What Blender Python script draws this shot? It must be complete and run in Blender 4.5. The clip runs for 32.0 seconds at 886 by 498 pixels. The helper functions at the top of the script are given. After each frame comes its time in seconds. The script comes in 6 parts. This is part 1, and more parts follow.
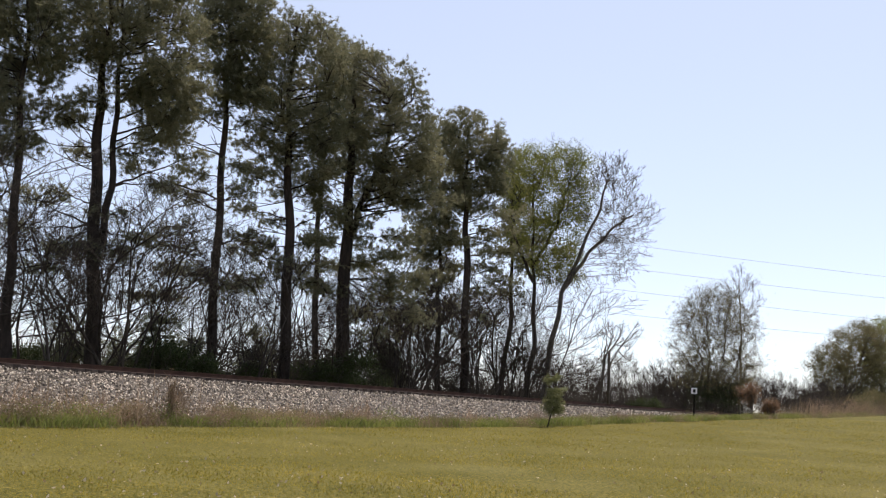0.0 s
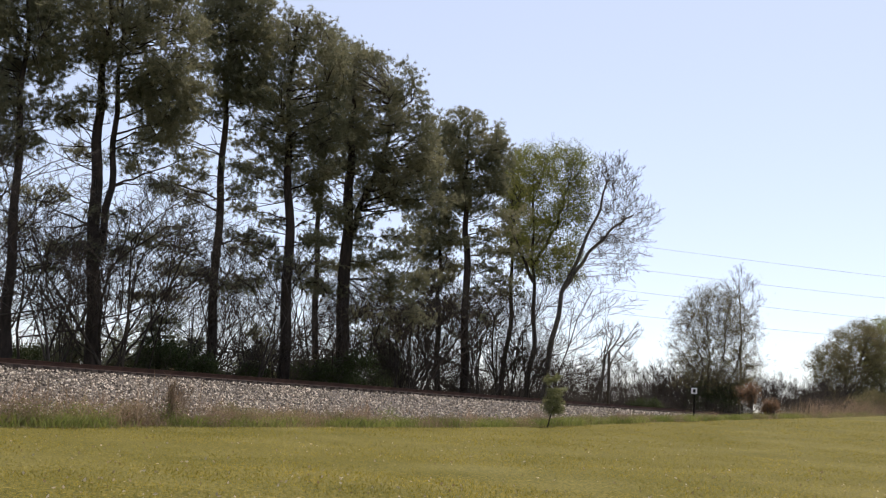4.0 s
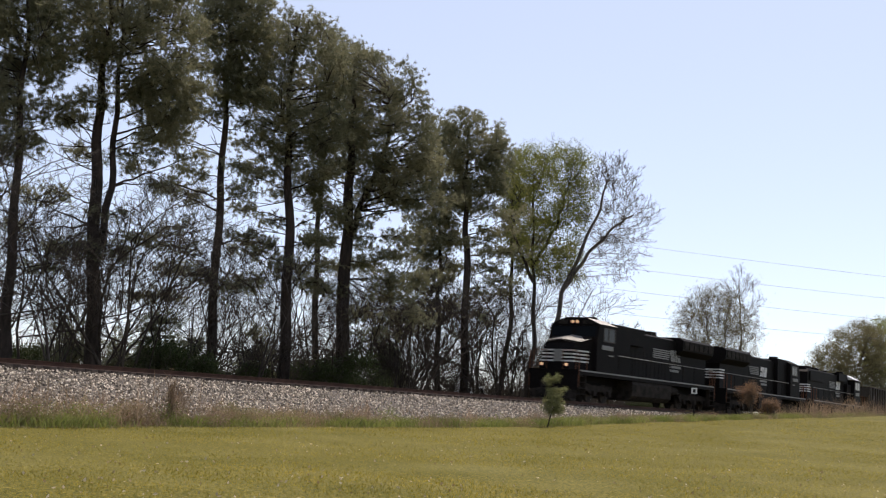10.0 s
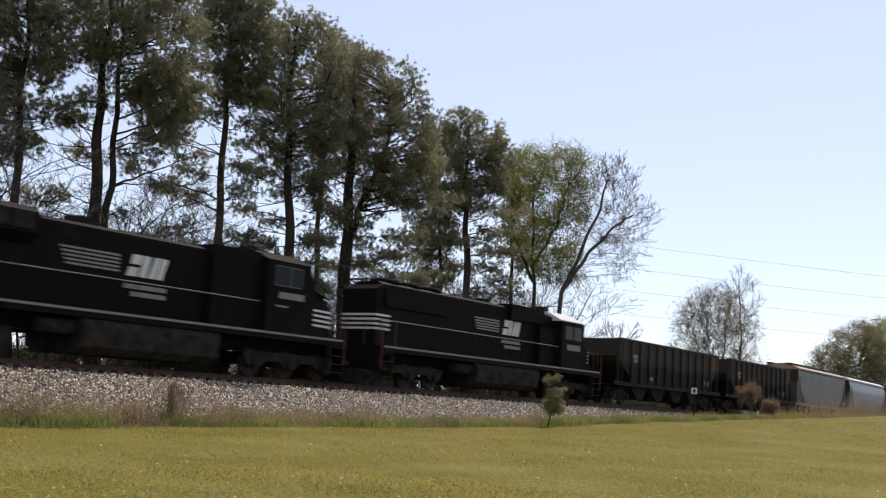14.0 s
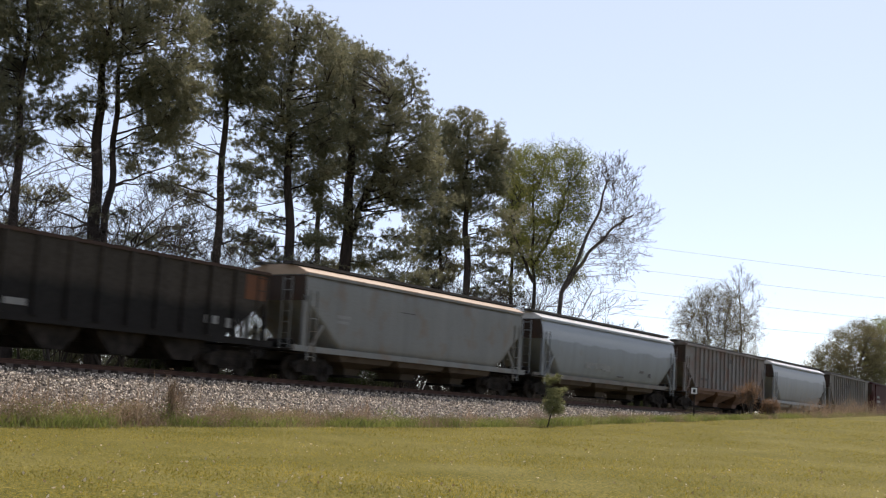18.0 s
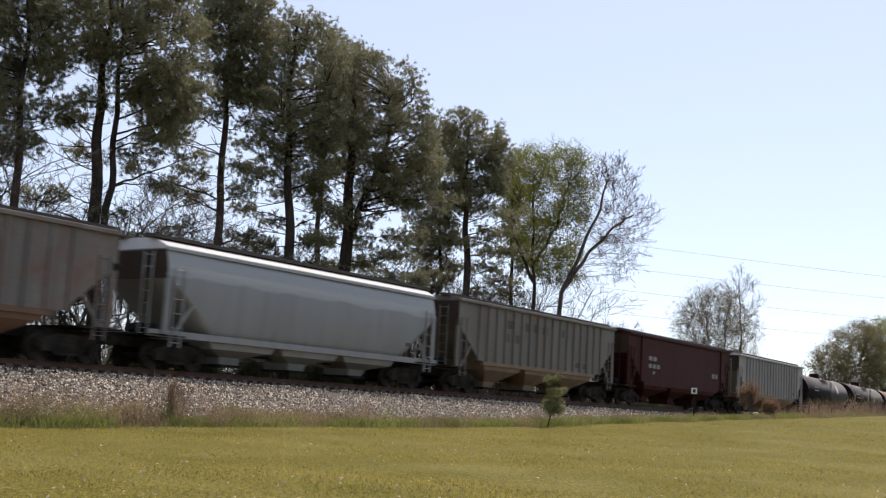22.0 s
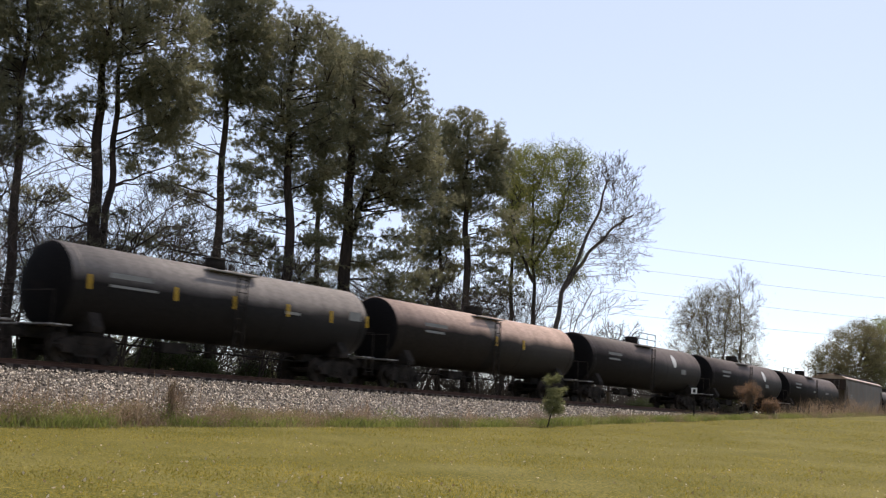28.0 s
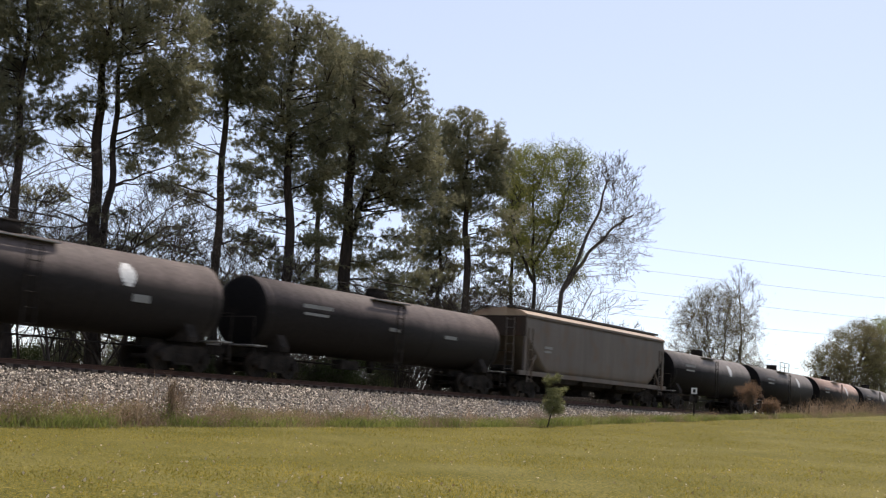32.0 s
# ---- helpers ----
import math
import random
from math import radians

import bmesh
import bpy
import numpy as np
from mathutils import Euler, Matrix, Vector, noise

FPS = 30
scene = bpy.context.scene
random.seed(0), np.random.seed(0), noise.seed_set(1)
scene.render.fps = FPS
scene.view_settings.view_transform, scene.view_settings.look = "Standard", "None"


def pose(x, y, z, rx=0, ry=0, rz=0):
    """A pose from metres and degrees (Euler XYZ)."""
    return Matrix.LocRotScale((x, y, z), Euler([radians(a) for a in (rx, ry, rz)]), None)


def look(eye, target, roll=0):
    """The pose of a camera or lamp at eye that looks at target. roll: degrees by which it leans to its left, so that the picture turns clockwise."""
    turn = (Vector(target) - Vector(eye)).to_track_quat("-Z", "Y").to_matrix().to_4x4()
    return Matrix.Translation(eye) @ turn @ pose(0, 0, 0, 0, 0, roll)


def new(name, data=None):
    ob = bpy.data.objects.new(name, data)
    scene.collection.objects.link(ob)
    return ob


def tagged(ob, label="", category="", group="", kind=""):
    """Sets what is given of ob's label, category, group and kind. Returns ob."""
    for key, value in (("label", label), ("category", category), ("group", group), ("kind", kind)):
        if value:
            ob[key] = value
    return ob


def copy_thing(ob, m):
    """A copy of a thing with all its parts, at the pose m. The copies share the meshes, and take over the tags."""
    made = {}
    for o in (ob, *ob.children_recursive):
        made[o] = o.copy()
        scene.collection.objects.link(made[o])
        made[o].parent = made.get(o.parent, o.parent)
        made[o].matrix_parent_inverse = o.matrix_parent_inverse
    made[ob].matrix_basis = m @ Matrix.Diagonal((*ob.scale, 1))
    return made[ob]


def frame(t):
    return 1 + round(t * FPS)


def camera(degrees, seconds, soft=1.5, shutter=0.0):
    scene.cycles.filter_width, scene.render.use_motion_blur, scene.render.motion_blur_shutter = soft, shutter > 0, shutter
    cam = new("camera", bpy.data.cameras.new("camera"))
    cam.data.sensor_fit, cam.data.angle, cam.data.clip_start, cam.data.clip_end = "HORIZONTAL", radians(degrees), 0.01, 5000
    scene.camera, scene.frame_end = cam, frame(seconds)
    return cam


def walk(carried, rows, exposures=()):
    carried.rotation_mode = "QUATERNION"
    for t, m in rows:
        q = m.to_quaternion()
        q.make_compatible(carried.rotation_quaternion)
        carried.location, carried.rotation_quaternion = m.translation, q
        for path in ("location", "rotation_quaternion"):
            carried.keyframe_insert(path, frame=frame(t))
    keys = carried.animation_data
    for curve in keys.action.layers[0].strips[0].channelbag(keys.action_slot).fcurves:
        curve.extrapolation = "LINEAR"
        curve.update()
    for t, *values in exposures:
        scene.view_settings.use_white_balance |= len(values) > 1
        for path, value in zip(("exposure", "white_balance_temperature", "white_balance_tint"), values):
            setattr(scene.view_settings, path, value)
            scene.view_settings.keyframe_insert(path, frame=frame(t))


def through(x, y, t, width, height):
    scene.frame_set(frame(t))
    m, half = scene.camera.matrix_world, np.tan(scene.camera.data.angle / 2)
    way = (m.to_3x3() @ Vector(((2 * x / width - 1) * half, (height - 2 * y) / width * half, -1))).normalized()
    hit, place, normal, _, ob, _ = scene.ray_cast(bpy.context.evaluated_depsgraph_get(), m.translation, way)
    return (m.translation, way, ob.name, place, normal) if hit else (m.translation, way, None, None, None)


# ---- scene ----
# The camera stands still on the lawn, 1.5 m above the grass.
cam = camera(42.43, 32.0, soft=1.15, shutter=0.45)
EYE = Vector((0.0, 0.0, 1.5))
TILT = radians(8.173)
STAND = look(EYE, EYE + Vector((0.0, math.cos(TILT), math.sin(TILT))), 2.806)
walk(cam, [(0, STAND), (32.0, STAND)], exposures=[(0, 0.0, 6950, 15), (12.0, 0.0, 6950, 15), (17.0, 0.09, 6900, 15), (24.0, 0.08, 6900, 15), (32.0, 0.04, 6900, 15)])

# Daylight: high sun beyond the trees, slightly to one side.
SUN_AZ, SUN_EL = radians(27.0), radians(57.0)
world = bpy.data.worlds.new("sky")
scene.world = world
world.use_nodes = True
wt = world.node_tree
sky = wt.nodes.new("ShaderNodeTexSky")
sky.sky_type = "NISHITA"
sky.sun_disc = False
sky.sun_elevation, sky.sun_rotation = SUN_EL, SUN_AZ
sky.air_density, sky.dust_density, sky.ozone_density = 0.85, 0.35, 1.0
wt.nodes["Background"].inputs["Strength"].default_value = 0.178
haze = wt.nodes.new("ShaderNodeMix")
haze.data_type = "RGBA"
haze.inputs[0].default_value = 0.52
haze.inputs[7].default_value = (4.3, 4.85, 5.95, 1)
wt.links.new(sky.outputs["Color"], haze.inputs[6])
wt.links.new(haze.outputs[2], wt.nodes["Background"].inputs["Color"])
sun = new("sun", bpy.data.lights.new("sun", "SUN"))
sun.data.energy, sun.data.angle, sun.data.color = 4.9, radians(0.53), (1.0, 0.95, 0.87)
sun.matrix_world = look((math.sin(SUN_AZ) * math.cos(SUN_EL) * 300, math.cos(SUN_AZ) * math.cos(SUN_EL) * 300, math.sin(SUN_EL) * 300), (0, 0, 0))

# ---- the line of the track ----
# s runs along the rails towards the far bend, lat is metres to the lawn's side of the centre line, z is over the rails.
PHI, BEND, S_BEND, S_OUT = radians(35.636), 0.000777, -8.09, 160.0
TRACK_Y, RAIL_Z, CANT = 52.659, 2.476, radians(0.686)
SPEED = 15.228


def track_frame(s):
    """Centre of the track at s, and its heading from north towards east."""
    r = min(max(s - S_BEND, 0.0), S_OUT - S_BEND)
    a = PHI - BEND * r
    on = s - r
    x = math.sin(PHI) * min(s, S_BEND) + (math.cos(a) - math.cos(PHI)) / BEND
    y = math.cos(PHI) * min(s, S_BEND) - (math.sin(a) - math.sin(PHI)) / BEND
    if s > S_OUT:
        x, y = x + math.sin(a) * (s - S_OUT), y + math.cos(a) * (s - S_OUT)
    return x, TRACK_Y + y, a


def at_track(s, lat, z):
    x, y, a = track_frame(s)
    return Vector((x + math.cos(a) * lat, y - math.sin(a) * lat, RAIL_Z + z))


FOOT = ((-300, 0.2), (-60, 0.35), (-26, 0.62), (-19, 0.77), (-7, 0.97), (0, 1.12), (10, 1.5), (22, 1.9), (40, 2.45), (60, 3.1), (100, 3.6), (300, 3.8))


def ease(v):
    v = min(max(v, 0.0), 1.0)
    return v * v * (3 - 2 * v)


def ground_z(s, lat):
    """Height of the ground: the lawn rises along the line and falls a little towards the camera."""
    f = float(np.interp(s, [p[0] for p in FOOT], [p[1] for p in FOOT]))
    if lat > 0:
        lawn = f - 0.4 * min(max((lat - 6) / 25, 0.0), 1.0)
        bed = min(f, RAIL_Z - 0.75)
        return bed + (lawn - bed) * ease((lat - 2.2) / 2.6)
    bed = min(f, RAIL_Z - 0.75)
    far = RAIL_Z - 0.72
    return bed + (far - bed) * ease((-lat - 1.5) / 4.0)


def to_track(x, y):
    """s and lat of a place on the plan."""
    dx, dy = x, y - TRACK_Y
    s = dx * math.sin(PHI) + dy * math.cos(PHI)
    lat = dx * math.cos(PHI) - dy * math.sin(PHI)
    for _ in range(3):
        px, py, a = track_frame(s)
        ex, ey = x - px, y - py
        s += ex * math.sin(a) + ey * math.cos(a)
        lat = ex * math.cos(a) - ey * math.sin(a)
    return s, lat


def land(x, y):
    return ground_z(*to_track(x, y))


# ---- materials ----
def nodes_of(name, rough=0.7, metal=0.0, gloss=0.5):
    m = bpy.data.materials.new(name)
    m.use_nodes = True
    b = m.node_tree.nodes["Principled BSDF"]
    b.inputs["Roughness"].default_value = rough
    b.inputs["Metallic"].default_value = metal
    b.inputs["Specular IOR Level"].default_value = gloss
    return m, m.node_tree, b


def tex(nt, kind, scale, coords="Object", detail=4.0, stretch=None):
    c = nt.nodes.new("ShaderNodeTexCoord")
    n = nt.nodes.new(kind)
    n.inputs["Scale"].default_value = scale
    if kind == "ShaderNodeTexNoise":
        n.inputs["Detail"].default_value = detail
    src = c.outputs[coords]
    if stretch:
        mp = nt.nodes.new("ShaderNodeMapping")
        mp.inputs["Scale"].default_value = stretch
        nt.links.new(src, mp.inputs["Vector"])
        src = mp.outputs["Vector"]
    nt.links.new(src, n.inputs["Vector"])
    return n


def ramp(nt, source, stops):
    r = nt.nodes.new("ShaderNodeValToRGB")
    r.color_ramp.elements[0].position, r.color_ramp.elements[0].color = stops[0][0], (*stops[0][1], 1)
    r.color_ramp.elements[1].position, r.color_ramp.elements[1].color = stops[-1][0], (*stops[-1][1], 1)
    for p, c in stops[1:-1]:
        r.color_ramp.elements.new(p).color = (*c, 1)
    nt.links.new(source, r.inputs["Fac"])
    return r.outputs["Color"]


def mix(nt, fac, a, b, mode="MIX"):
    n = nt.nodes.new("ShaderNodeMix")
    n.data_type, n.blend_type = "RGBA", mode
    for value, sock in ((fac, n.inputs[0]), (a, n.inputs[6]), (b, n.inputs[7])):
        if isinstance(value, (int, float)):
            sock.default_value = value
        elif isinstance(value, tuple):
            sock.default_value = (*value, 1)
        else:
            nt.links.new(value, sock)
    return n.outputs[2]


def bump(nt, b, height, strength=0.4, distance=0.02):
    n = nt.nodes.new("ShaderNodeBump")
    n.inputs["Strength"].default_value, n.inputs["Distance"].default_value = strength, distance
    nt.links.new(height, n.inputs["Height"])
    nt.links.new(n.outputs["Normal"], b.inputs["Normal"])


def mottled(name, c1, c2, scale=6.0, rough=0.7, metal=0.0, fine=60.0, strength=0.25, coords="Object", stretch=None, gloss=0.3):
    """Two colours mixed by a coarse and a fine noise, with a little relief."""
    m, nt, b = nodes_of(name, rough, metal, gloss)
    big = tex(nt, "ShaderNodeTexNoise", scale, coords, 5.0, stretch)
    small = tex(nt, "ShaderNodeTexNoise", fine, coords, 2.0)
    col = ramp(nt, big.outputs["Fac"], [(0.32, c1), (0.68, c2)])
    dark = ramp(nt, small.outputs["Fac"], [(0.3, (0.75, 0.75, 0.75)), (0.7, (1.1, 1.1, 1.1))])
    nt.links.new(mix(nt, 1.0, col, dark, "MULTIPLY"), b.inputs["Base Color"])
    bump(nt, b, small.outputs["Fac"], strength, 0.01)
    return m


def painted(name, paint, rust=(0.12, 0.055, 0.03), amount=0.35, rough=0.5, dirt=(0.05, 0.042, 0.035), streak=0.5, gloss=0.25):
    """Weathered paint on steel: rust blotches, streaks running down and a film of dirt."""
    m, nt, b = nodes_of(name, rough, 0.0, gloss)
    blot = tex(nt, "ShaderNodeTexNoise", 1.1, "Object", 8.0)
    run = tex(nt, "ShaderNodeTexNoise", 1.6, "Object", 4.0, (1.0, 2.2, 0.12))
    fine = tex(nt, "ShaderNodeTexNoise", 14.0, "Object", 4.0)
    tint = ramp(nt, run.outputs["Fac"], [(0.3, tuple(c * (1 - 0.35 * streak) for c in paint)), (0.65, paint)])
    edge = 0.74 - 0.34 * amount
    where = ramp(nt, blot.outputs["Fac"], [(edge - 0.08, (0, 0, 0)), (edge + 0.22, (0.9, 0.9, 0.9))])
    col = mix(nt, where, tint, rust)
    grime = ramp(nt, fine.outputs["Fac"], [(0.42, (0.0, 0.0, 0.0)), (0.85, (0.6, 0.6, 0.6))])
    nt.links.new(mix(nt, grime, col, dirt), b.inputs["Base Color"])
    bump(nt, b, fine.outputs["Fac"], 0.15, 0.004)
    return m


def leafy(name, c1, c2, through=0.35, rough=0.6):
    """Foliage: varied from piece to piece, lets part of the light through."""
    m, nt, b = nodes_of(name, rough, 0.0, 0.2)
    g = nt.nodes.new("ShaderNodeNewGeometry")
    big = tex(nt, "ShaderNodeTexNoise", 0.5, "Object", 3.0)
    a = ramp(nt, g.outputs["Random Per Island"], [(0.0, c1), (1.0, c2)])
    shade = ramp(nt, big.outputs["Fac"], [(0.3, (0.65, 0.68, 0.6)), (0.7, (1.2, 1.15, 1.05))])
    col = mix(nt, 1.0, a, shade, "MULTIPLY")
    nt.links.new(col, b.inputs["Base Color"])
    t = nt.nodes.new("ShaderNodeBsdfTranslucent")
    nt.links.new(col, t.inputs["Color"])
    s = nt.nodes.new("ShaderNodeMixShader")
    s.inputs[0].default_value = through
    nt.links.new(b.outputs[0], s.inputs[1])
    nt.links.new(t.outputs[0], s.inputs[2])
    nt.links.new(s.outputs[0], nt.nodes["Material Output"].inputs["Surface"])
    return m



def tank_paint(name, shell, upper_tone, line, reach):
    """Black paint, paler above a ragged line: tank tops painted both dusty and sunlit."""
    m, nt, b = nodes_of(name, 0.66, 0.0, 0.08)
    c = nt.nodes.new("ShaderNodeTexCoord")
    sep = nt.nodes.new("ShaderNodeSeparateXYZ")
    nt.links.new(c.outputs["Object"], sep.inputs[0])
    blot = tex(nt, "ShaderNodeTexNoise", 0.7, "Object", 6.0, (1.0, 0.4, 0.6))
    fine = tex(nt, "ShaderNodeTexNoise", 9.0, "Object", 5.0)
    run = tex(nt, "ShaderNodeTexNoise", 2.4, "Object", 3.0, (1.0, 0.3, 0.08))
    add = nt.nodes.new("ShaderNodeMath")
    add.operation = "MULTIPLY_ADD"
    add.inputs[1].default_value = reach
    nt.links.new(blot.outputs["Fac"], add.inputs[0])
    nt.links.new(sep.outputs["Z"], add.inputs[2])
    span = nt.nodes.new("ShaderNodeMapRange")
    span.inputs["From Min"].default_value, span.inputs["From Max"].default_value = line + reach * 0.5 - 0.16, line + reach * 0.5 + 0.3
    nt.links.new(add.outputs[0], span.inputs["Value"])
    tone = ramp(nt, run.outputs["Fac"], [(0.3, tuple(0.72 * d for d in upper_tone)), (0.7, upper_tone)])
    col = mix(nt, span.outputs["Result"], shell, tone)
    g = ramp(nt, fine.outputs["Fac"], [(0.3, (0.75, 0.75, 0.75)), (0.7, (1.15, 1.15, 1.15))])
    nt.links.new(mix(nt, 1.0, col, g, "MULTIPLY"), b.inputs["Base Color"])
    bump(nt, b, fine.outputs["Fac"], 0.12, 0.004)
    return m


def sky_sheen_paint(name, paint, sky_tone, line, reach, stain):
    """Faded paint: stains and runs below a lumpy line, painted sky reflection above."""
    m, nt, b = nodes_of(name, 0.5, 0.0, 0.25)
    c = nt.nodes.new("ShaderNodeTexCoord")
    sep = nt.nodes.new("ShaderNodeSeparateXYZ")
    nt.links.new(c.outputs["Object"], sep.inputs[0])
    lump = tex(nt, "ShaderNodeTexNoise", 0.55, "Object", 4.0, (1.0, 0.2, 0.5))
    run = tex(nt, "ShaderNodeTexNoise", 1.9, "Object", 4.0, (1.0, 1.0, 0.1))
    spot = tex(nt, "ShaderNodeTexNoise", 1.3, "Object", 7.0)
    fine = tex(nt, "ShaderNodeTexNoise", 14.0, "Object", 4.0)
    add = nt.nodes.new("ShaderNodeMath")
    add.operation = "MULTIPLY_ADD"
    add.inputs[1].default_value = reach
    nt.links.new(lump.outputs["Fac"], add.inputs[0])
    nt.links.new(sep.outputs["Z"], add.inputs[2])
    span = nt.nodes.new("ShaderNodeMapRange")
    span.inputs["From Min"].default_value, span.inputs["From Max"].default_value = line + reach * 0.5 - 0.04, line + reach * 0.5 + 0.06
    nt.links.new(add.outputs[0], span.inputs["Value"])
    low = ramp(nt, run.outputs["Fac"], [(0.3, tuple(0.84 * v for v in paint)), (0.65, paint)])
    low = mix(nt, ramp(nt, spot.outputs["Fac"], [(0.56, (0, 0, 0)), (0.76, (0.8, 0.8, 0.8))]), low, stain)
    col = mix(nt, span.outputs["Result"], low, sky_tone)
    grime = ramp(nt, fine.outputs["Fac"], [(0.4, (0.0, 0.0, 0.0)), (0.85, (0.35, 0.35, 0.35))])
    nt.links.new(mix(nt, grime, col, stain), b.inputs["Base Color"])
    bump(nt, b, fine.outputs["Fac"], 0.12, 0.004)
    return m


def lawn_material():
    m, nt, b = nodes_of("mown_lawn", 0.95, 0.0, 0.08)
    patch = tex(nt, "ShaderNodeTexNoise", 0.35, "Object", 4.0)
    band = tex(nt, "ShaderNodeTexNoise", 0.16, "Object", 2.0, (0.5, 1.6, 1.0))
    fine = tex(nt, "ShaderNodeTexNoise", 18.0, "Object", 6.0)
    green = ramp(nt, fine.outputs["Fac"], [(0.3, (0.03, 0.033, 0.006)), (0.52, (0.092, 0.082, 0.012)), (0.75, (0.27, 0.2, 0.045))])
    dry = ramp(nt, fine.outputs["Fac"], [(0.3, (0.11, 0.09, 0.03)), (0.7, (0.33, 0.28, 0.11))])
    w = ramp(nt, patch.outputs["Fac"], [(0.4, (0.08, 0.08, 0.08)), (0.75, (0.45, 0.45, 0.45))])
    col = mix(nt, w, green, dry)
    w2 = ramp(nt, band.outputs["Fac"], [(0.35, (0.93, 0.95, 0.93)), (0.65, (1.04, 1.03, 1.0))])
    nt.links.new(mix(nt, 1.0, col, w2, "MULTIPLY"), b.inputs["Base Color"])
    bump(nt, b, fine.outputs["Fac"], 0.3, 0.02)
    return m


def stone_material():
    m, nt, b = nodes_of("ballast_stone", 0.85, 0.0, 0.3)
    g = nt.nodes.new("ShaderNodeNewGeometry")
    fine = tex(nt, "ShaderNodeTexNoise", 30.0, "Object", 3.0)
    a = ramp(nt, g.outputs["Random Per Island"], [(0.0, (0.06, 0.05, 0.04)), (0.35, (0.19, 0.155, 0.12)), (0.7, (0.46, 0.38, 0.295)), (1.0, (0.88, 0.77, 0.62))])
    d = ramp(nt, fine.outputs["Fac"], [(0.3, (0.8, 0.8, 0.8)), (0.7, (1.1, 1.1, 1.1))])
    nt.links.new(mix(nt, 1.0, a, d, "MULTIPLY"), b.inputs["Base Color"])
    return m


LAWN = lawn_material()
STONE = stone_material()
BED = mottled("ballast_bed", (0.07, 0.057, 0.047), (0.17, 0.142, 0.12), 9.0, 0.9, 0, 40.0, 0.8)
RAIL_STEEL = mottled("rusty_rail_steel", (0.055, 0.026, 0.017), (0.095, 0.048, 0.032), 3.0, 0.75, 0.2)
TIE_WOOD = mottled("creosoted_timber", (0.05, 0.038, 0.03), (0.11, 0.085, 0.07), 4.0, 0.9, 0, 50.0, 0.5)
BARK_PINE = mottled("pine_bark", (0.02, 0.016, 0.013), (0.062, 0.045, 0.035), 5.0, 0.95, 0, 22.0, 0.9, stretch=(1, 1, 0.25))
BARK_DARK = mottled("dark_twig_bark", (0.034, 0.027, 0.022), (0.085, 0.067, 0.054), 5.0, 0.95, 0, 30.0, 0.6, stretch=(1, 1, 0.3))
BARK_GREY = mottled("grey_bark", (0.06, 0.05, 0.043), (0.15, 0.13, 0.11), 5.0, 0.95, 0, 30.0, 0.6, stretch=(1, 1, 0.3))
NEEDLES = leafy("pine_needles", (0.135, 0.145, 0.095), (0.31, 0.295, 0.2), 0.6, 0.55)
SPRING = leafy("spring_leaves", (0.14, 0.165, 0.045), (0.32, 0.32, 0.1), 0.5)
RUSSET = leafy("reddish_budding_leaves", (0.12, 0.08, 0.05), (0.27, 0.2, 0.11), 0.5)
OLIVE = leafy("budding_twig_leaves", (0.12, 0.11, 0.06), (0.26, 0.225, 0.12), 0.45)
BRUSH = leafy("dark_evergreen_leaves", (0.03, 0.045, 0.015), (0.07, 0.085, 0.03), 0.25)
WEEDS = leafy("weeds_and_dry_grass", (0.15, 0.15, 0.06), (0.36, 0.28, 0.17), 0.45)
GREEN_WEEDS = leafy("green_weeds", (0.13, 0.165, 0.045), (0.3, 0.31, 0.1), 0.45)
GRASS = leafy("grass_blades", (0.13, 0.125, 0.018), (0.4, 0.31, 0.068), 0.7)
SAPLING = leafy("grey_green_needles", (0.15, 0.165, 0.08), (0.29, 0.29, 0.15), 0.5)
LITTER = leafy("dry_leaf_litter", (0.26, 0.18, 0.09), (0.6, 0.52, 0.4), 0.2)
DRY = leafy("dry_brown_stems", (0.18, 0.12, 0.085), (0.42, 0.31, 0.23), 0.4)

ORANGE = leafy("reddish_dry_leaves", (0.16, 0.09, 0.055), (0.38, 0.24, 0.16), 0.4)

# ---- building helpers ----
RNG = np.random.default_rng(7)


def mesh_of(name, verts, faces, material, smooth=False):
    """A mesh from arrays: verts n x 3, faces m x 3 or m x 4."""
    me = bpy.data.meshes.new(name)
    verts, faces = np.asarray(verts, float), np.asarray(faces, np.int32)
    k = faces.shape[1]
    me.vertices.add(len(verts))
    me.vertices.foreach_set("co", verts.ravel())
    me.loops.add(faces.size)
    me.loops.foreach_set("vertex_index", faces.ravel())
    me.polygons.add(len(faces))
    me.polygons.foreach_set("loop_start", np.arange(0, faces.size, k, dtype=np.int32))
    me.polygons.foreach_set("use_smooth", np.full(len(faces), smooth))
    me.update(calc_edges=True)
    me.materials.append(material)
    return me


def part(name, bm, material, parent, label=""):
    """Links a bmesh (or a mesh) as one object under a thing or a part."""
    if isinstance(bm, bmesh.types.BMesh):
        me = bpy.data.meshes.new(name)
        bmesh.ops.recalc_face_normals(bm, faces=bm.faces)
        bm.to_mesh(me)
        bm.free()
        me.materials.append(material)
    else:
        me = bm
    ob = new(name, me)
    ob.parent = parent
    return tagged(ob, label)


def thing(name, label, category, m=None, group="", kind=""):
    ob = new(name)
    ob.empty_display_size = 0.3
    if m is not None:
        ob.matrix_basis = m
    return tagged(ob, label, category, group, kind)


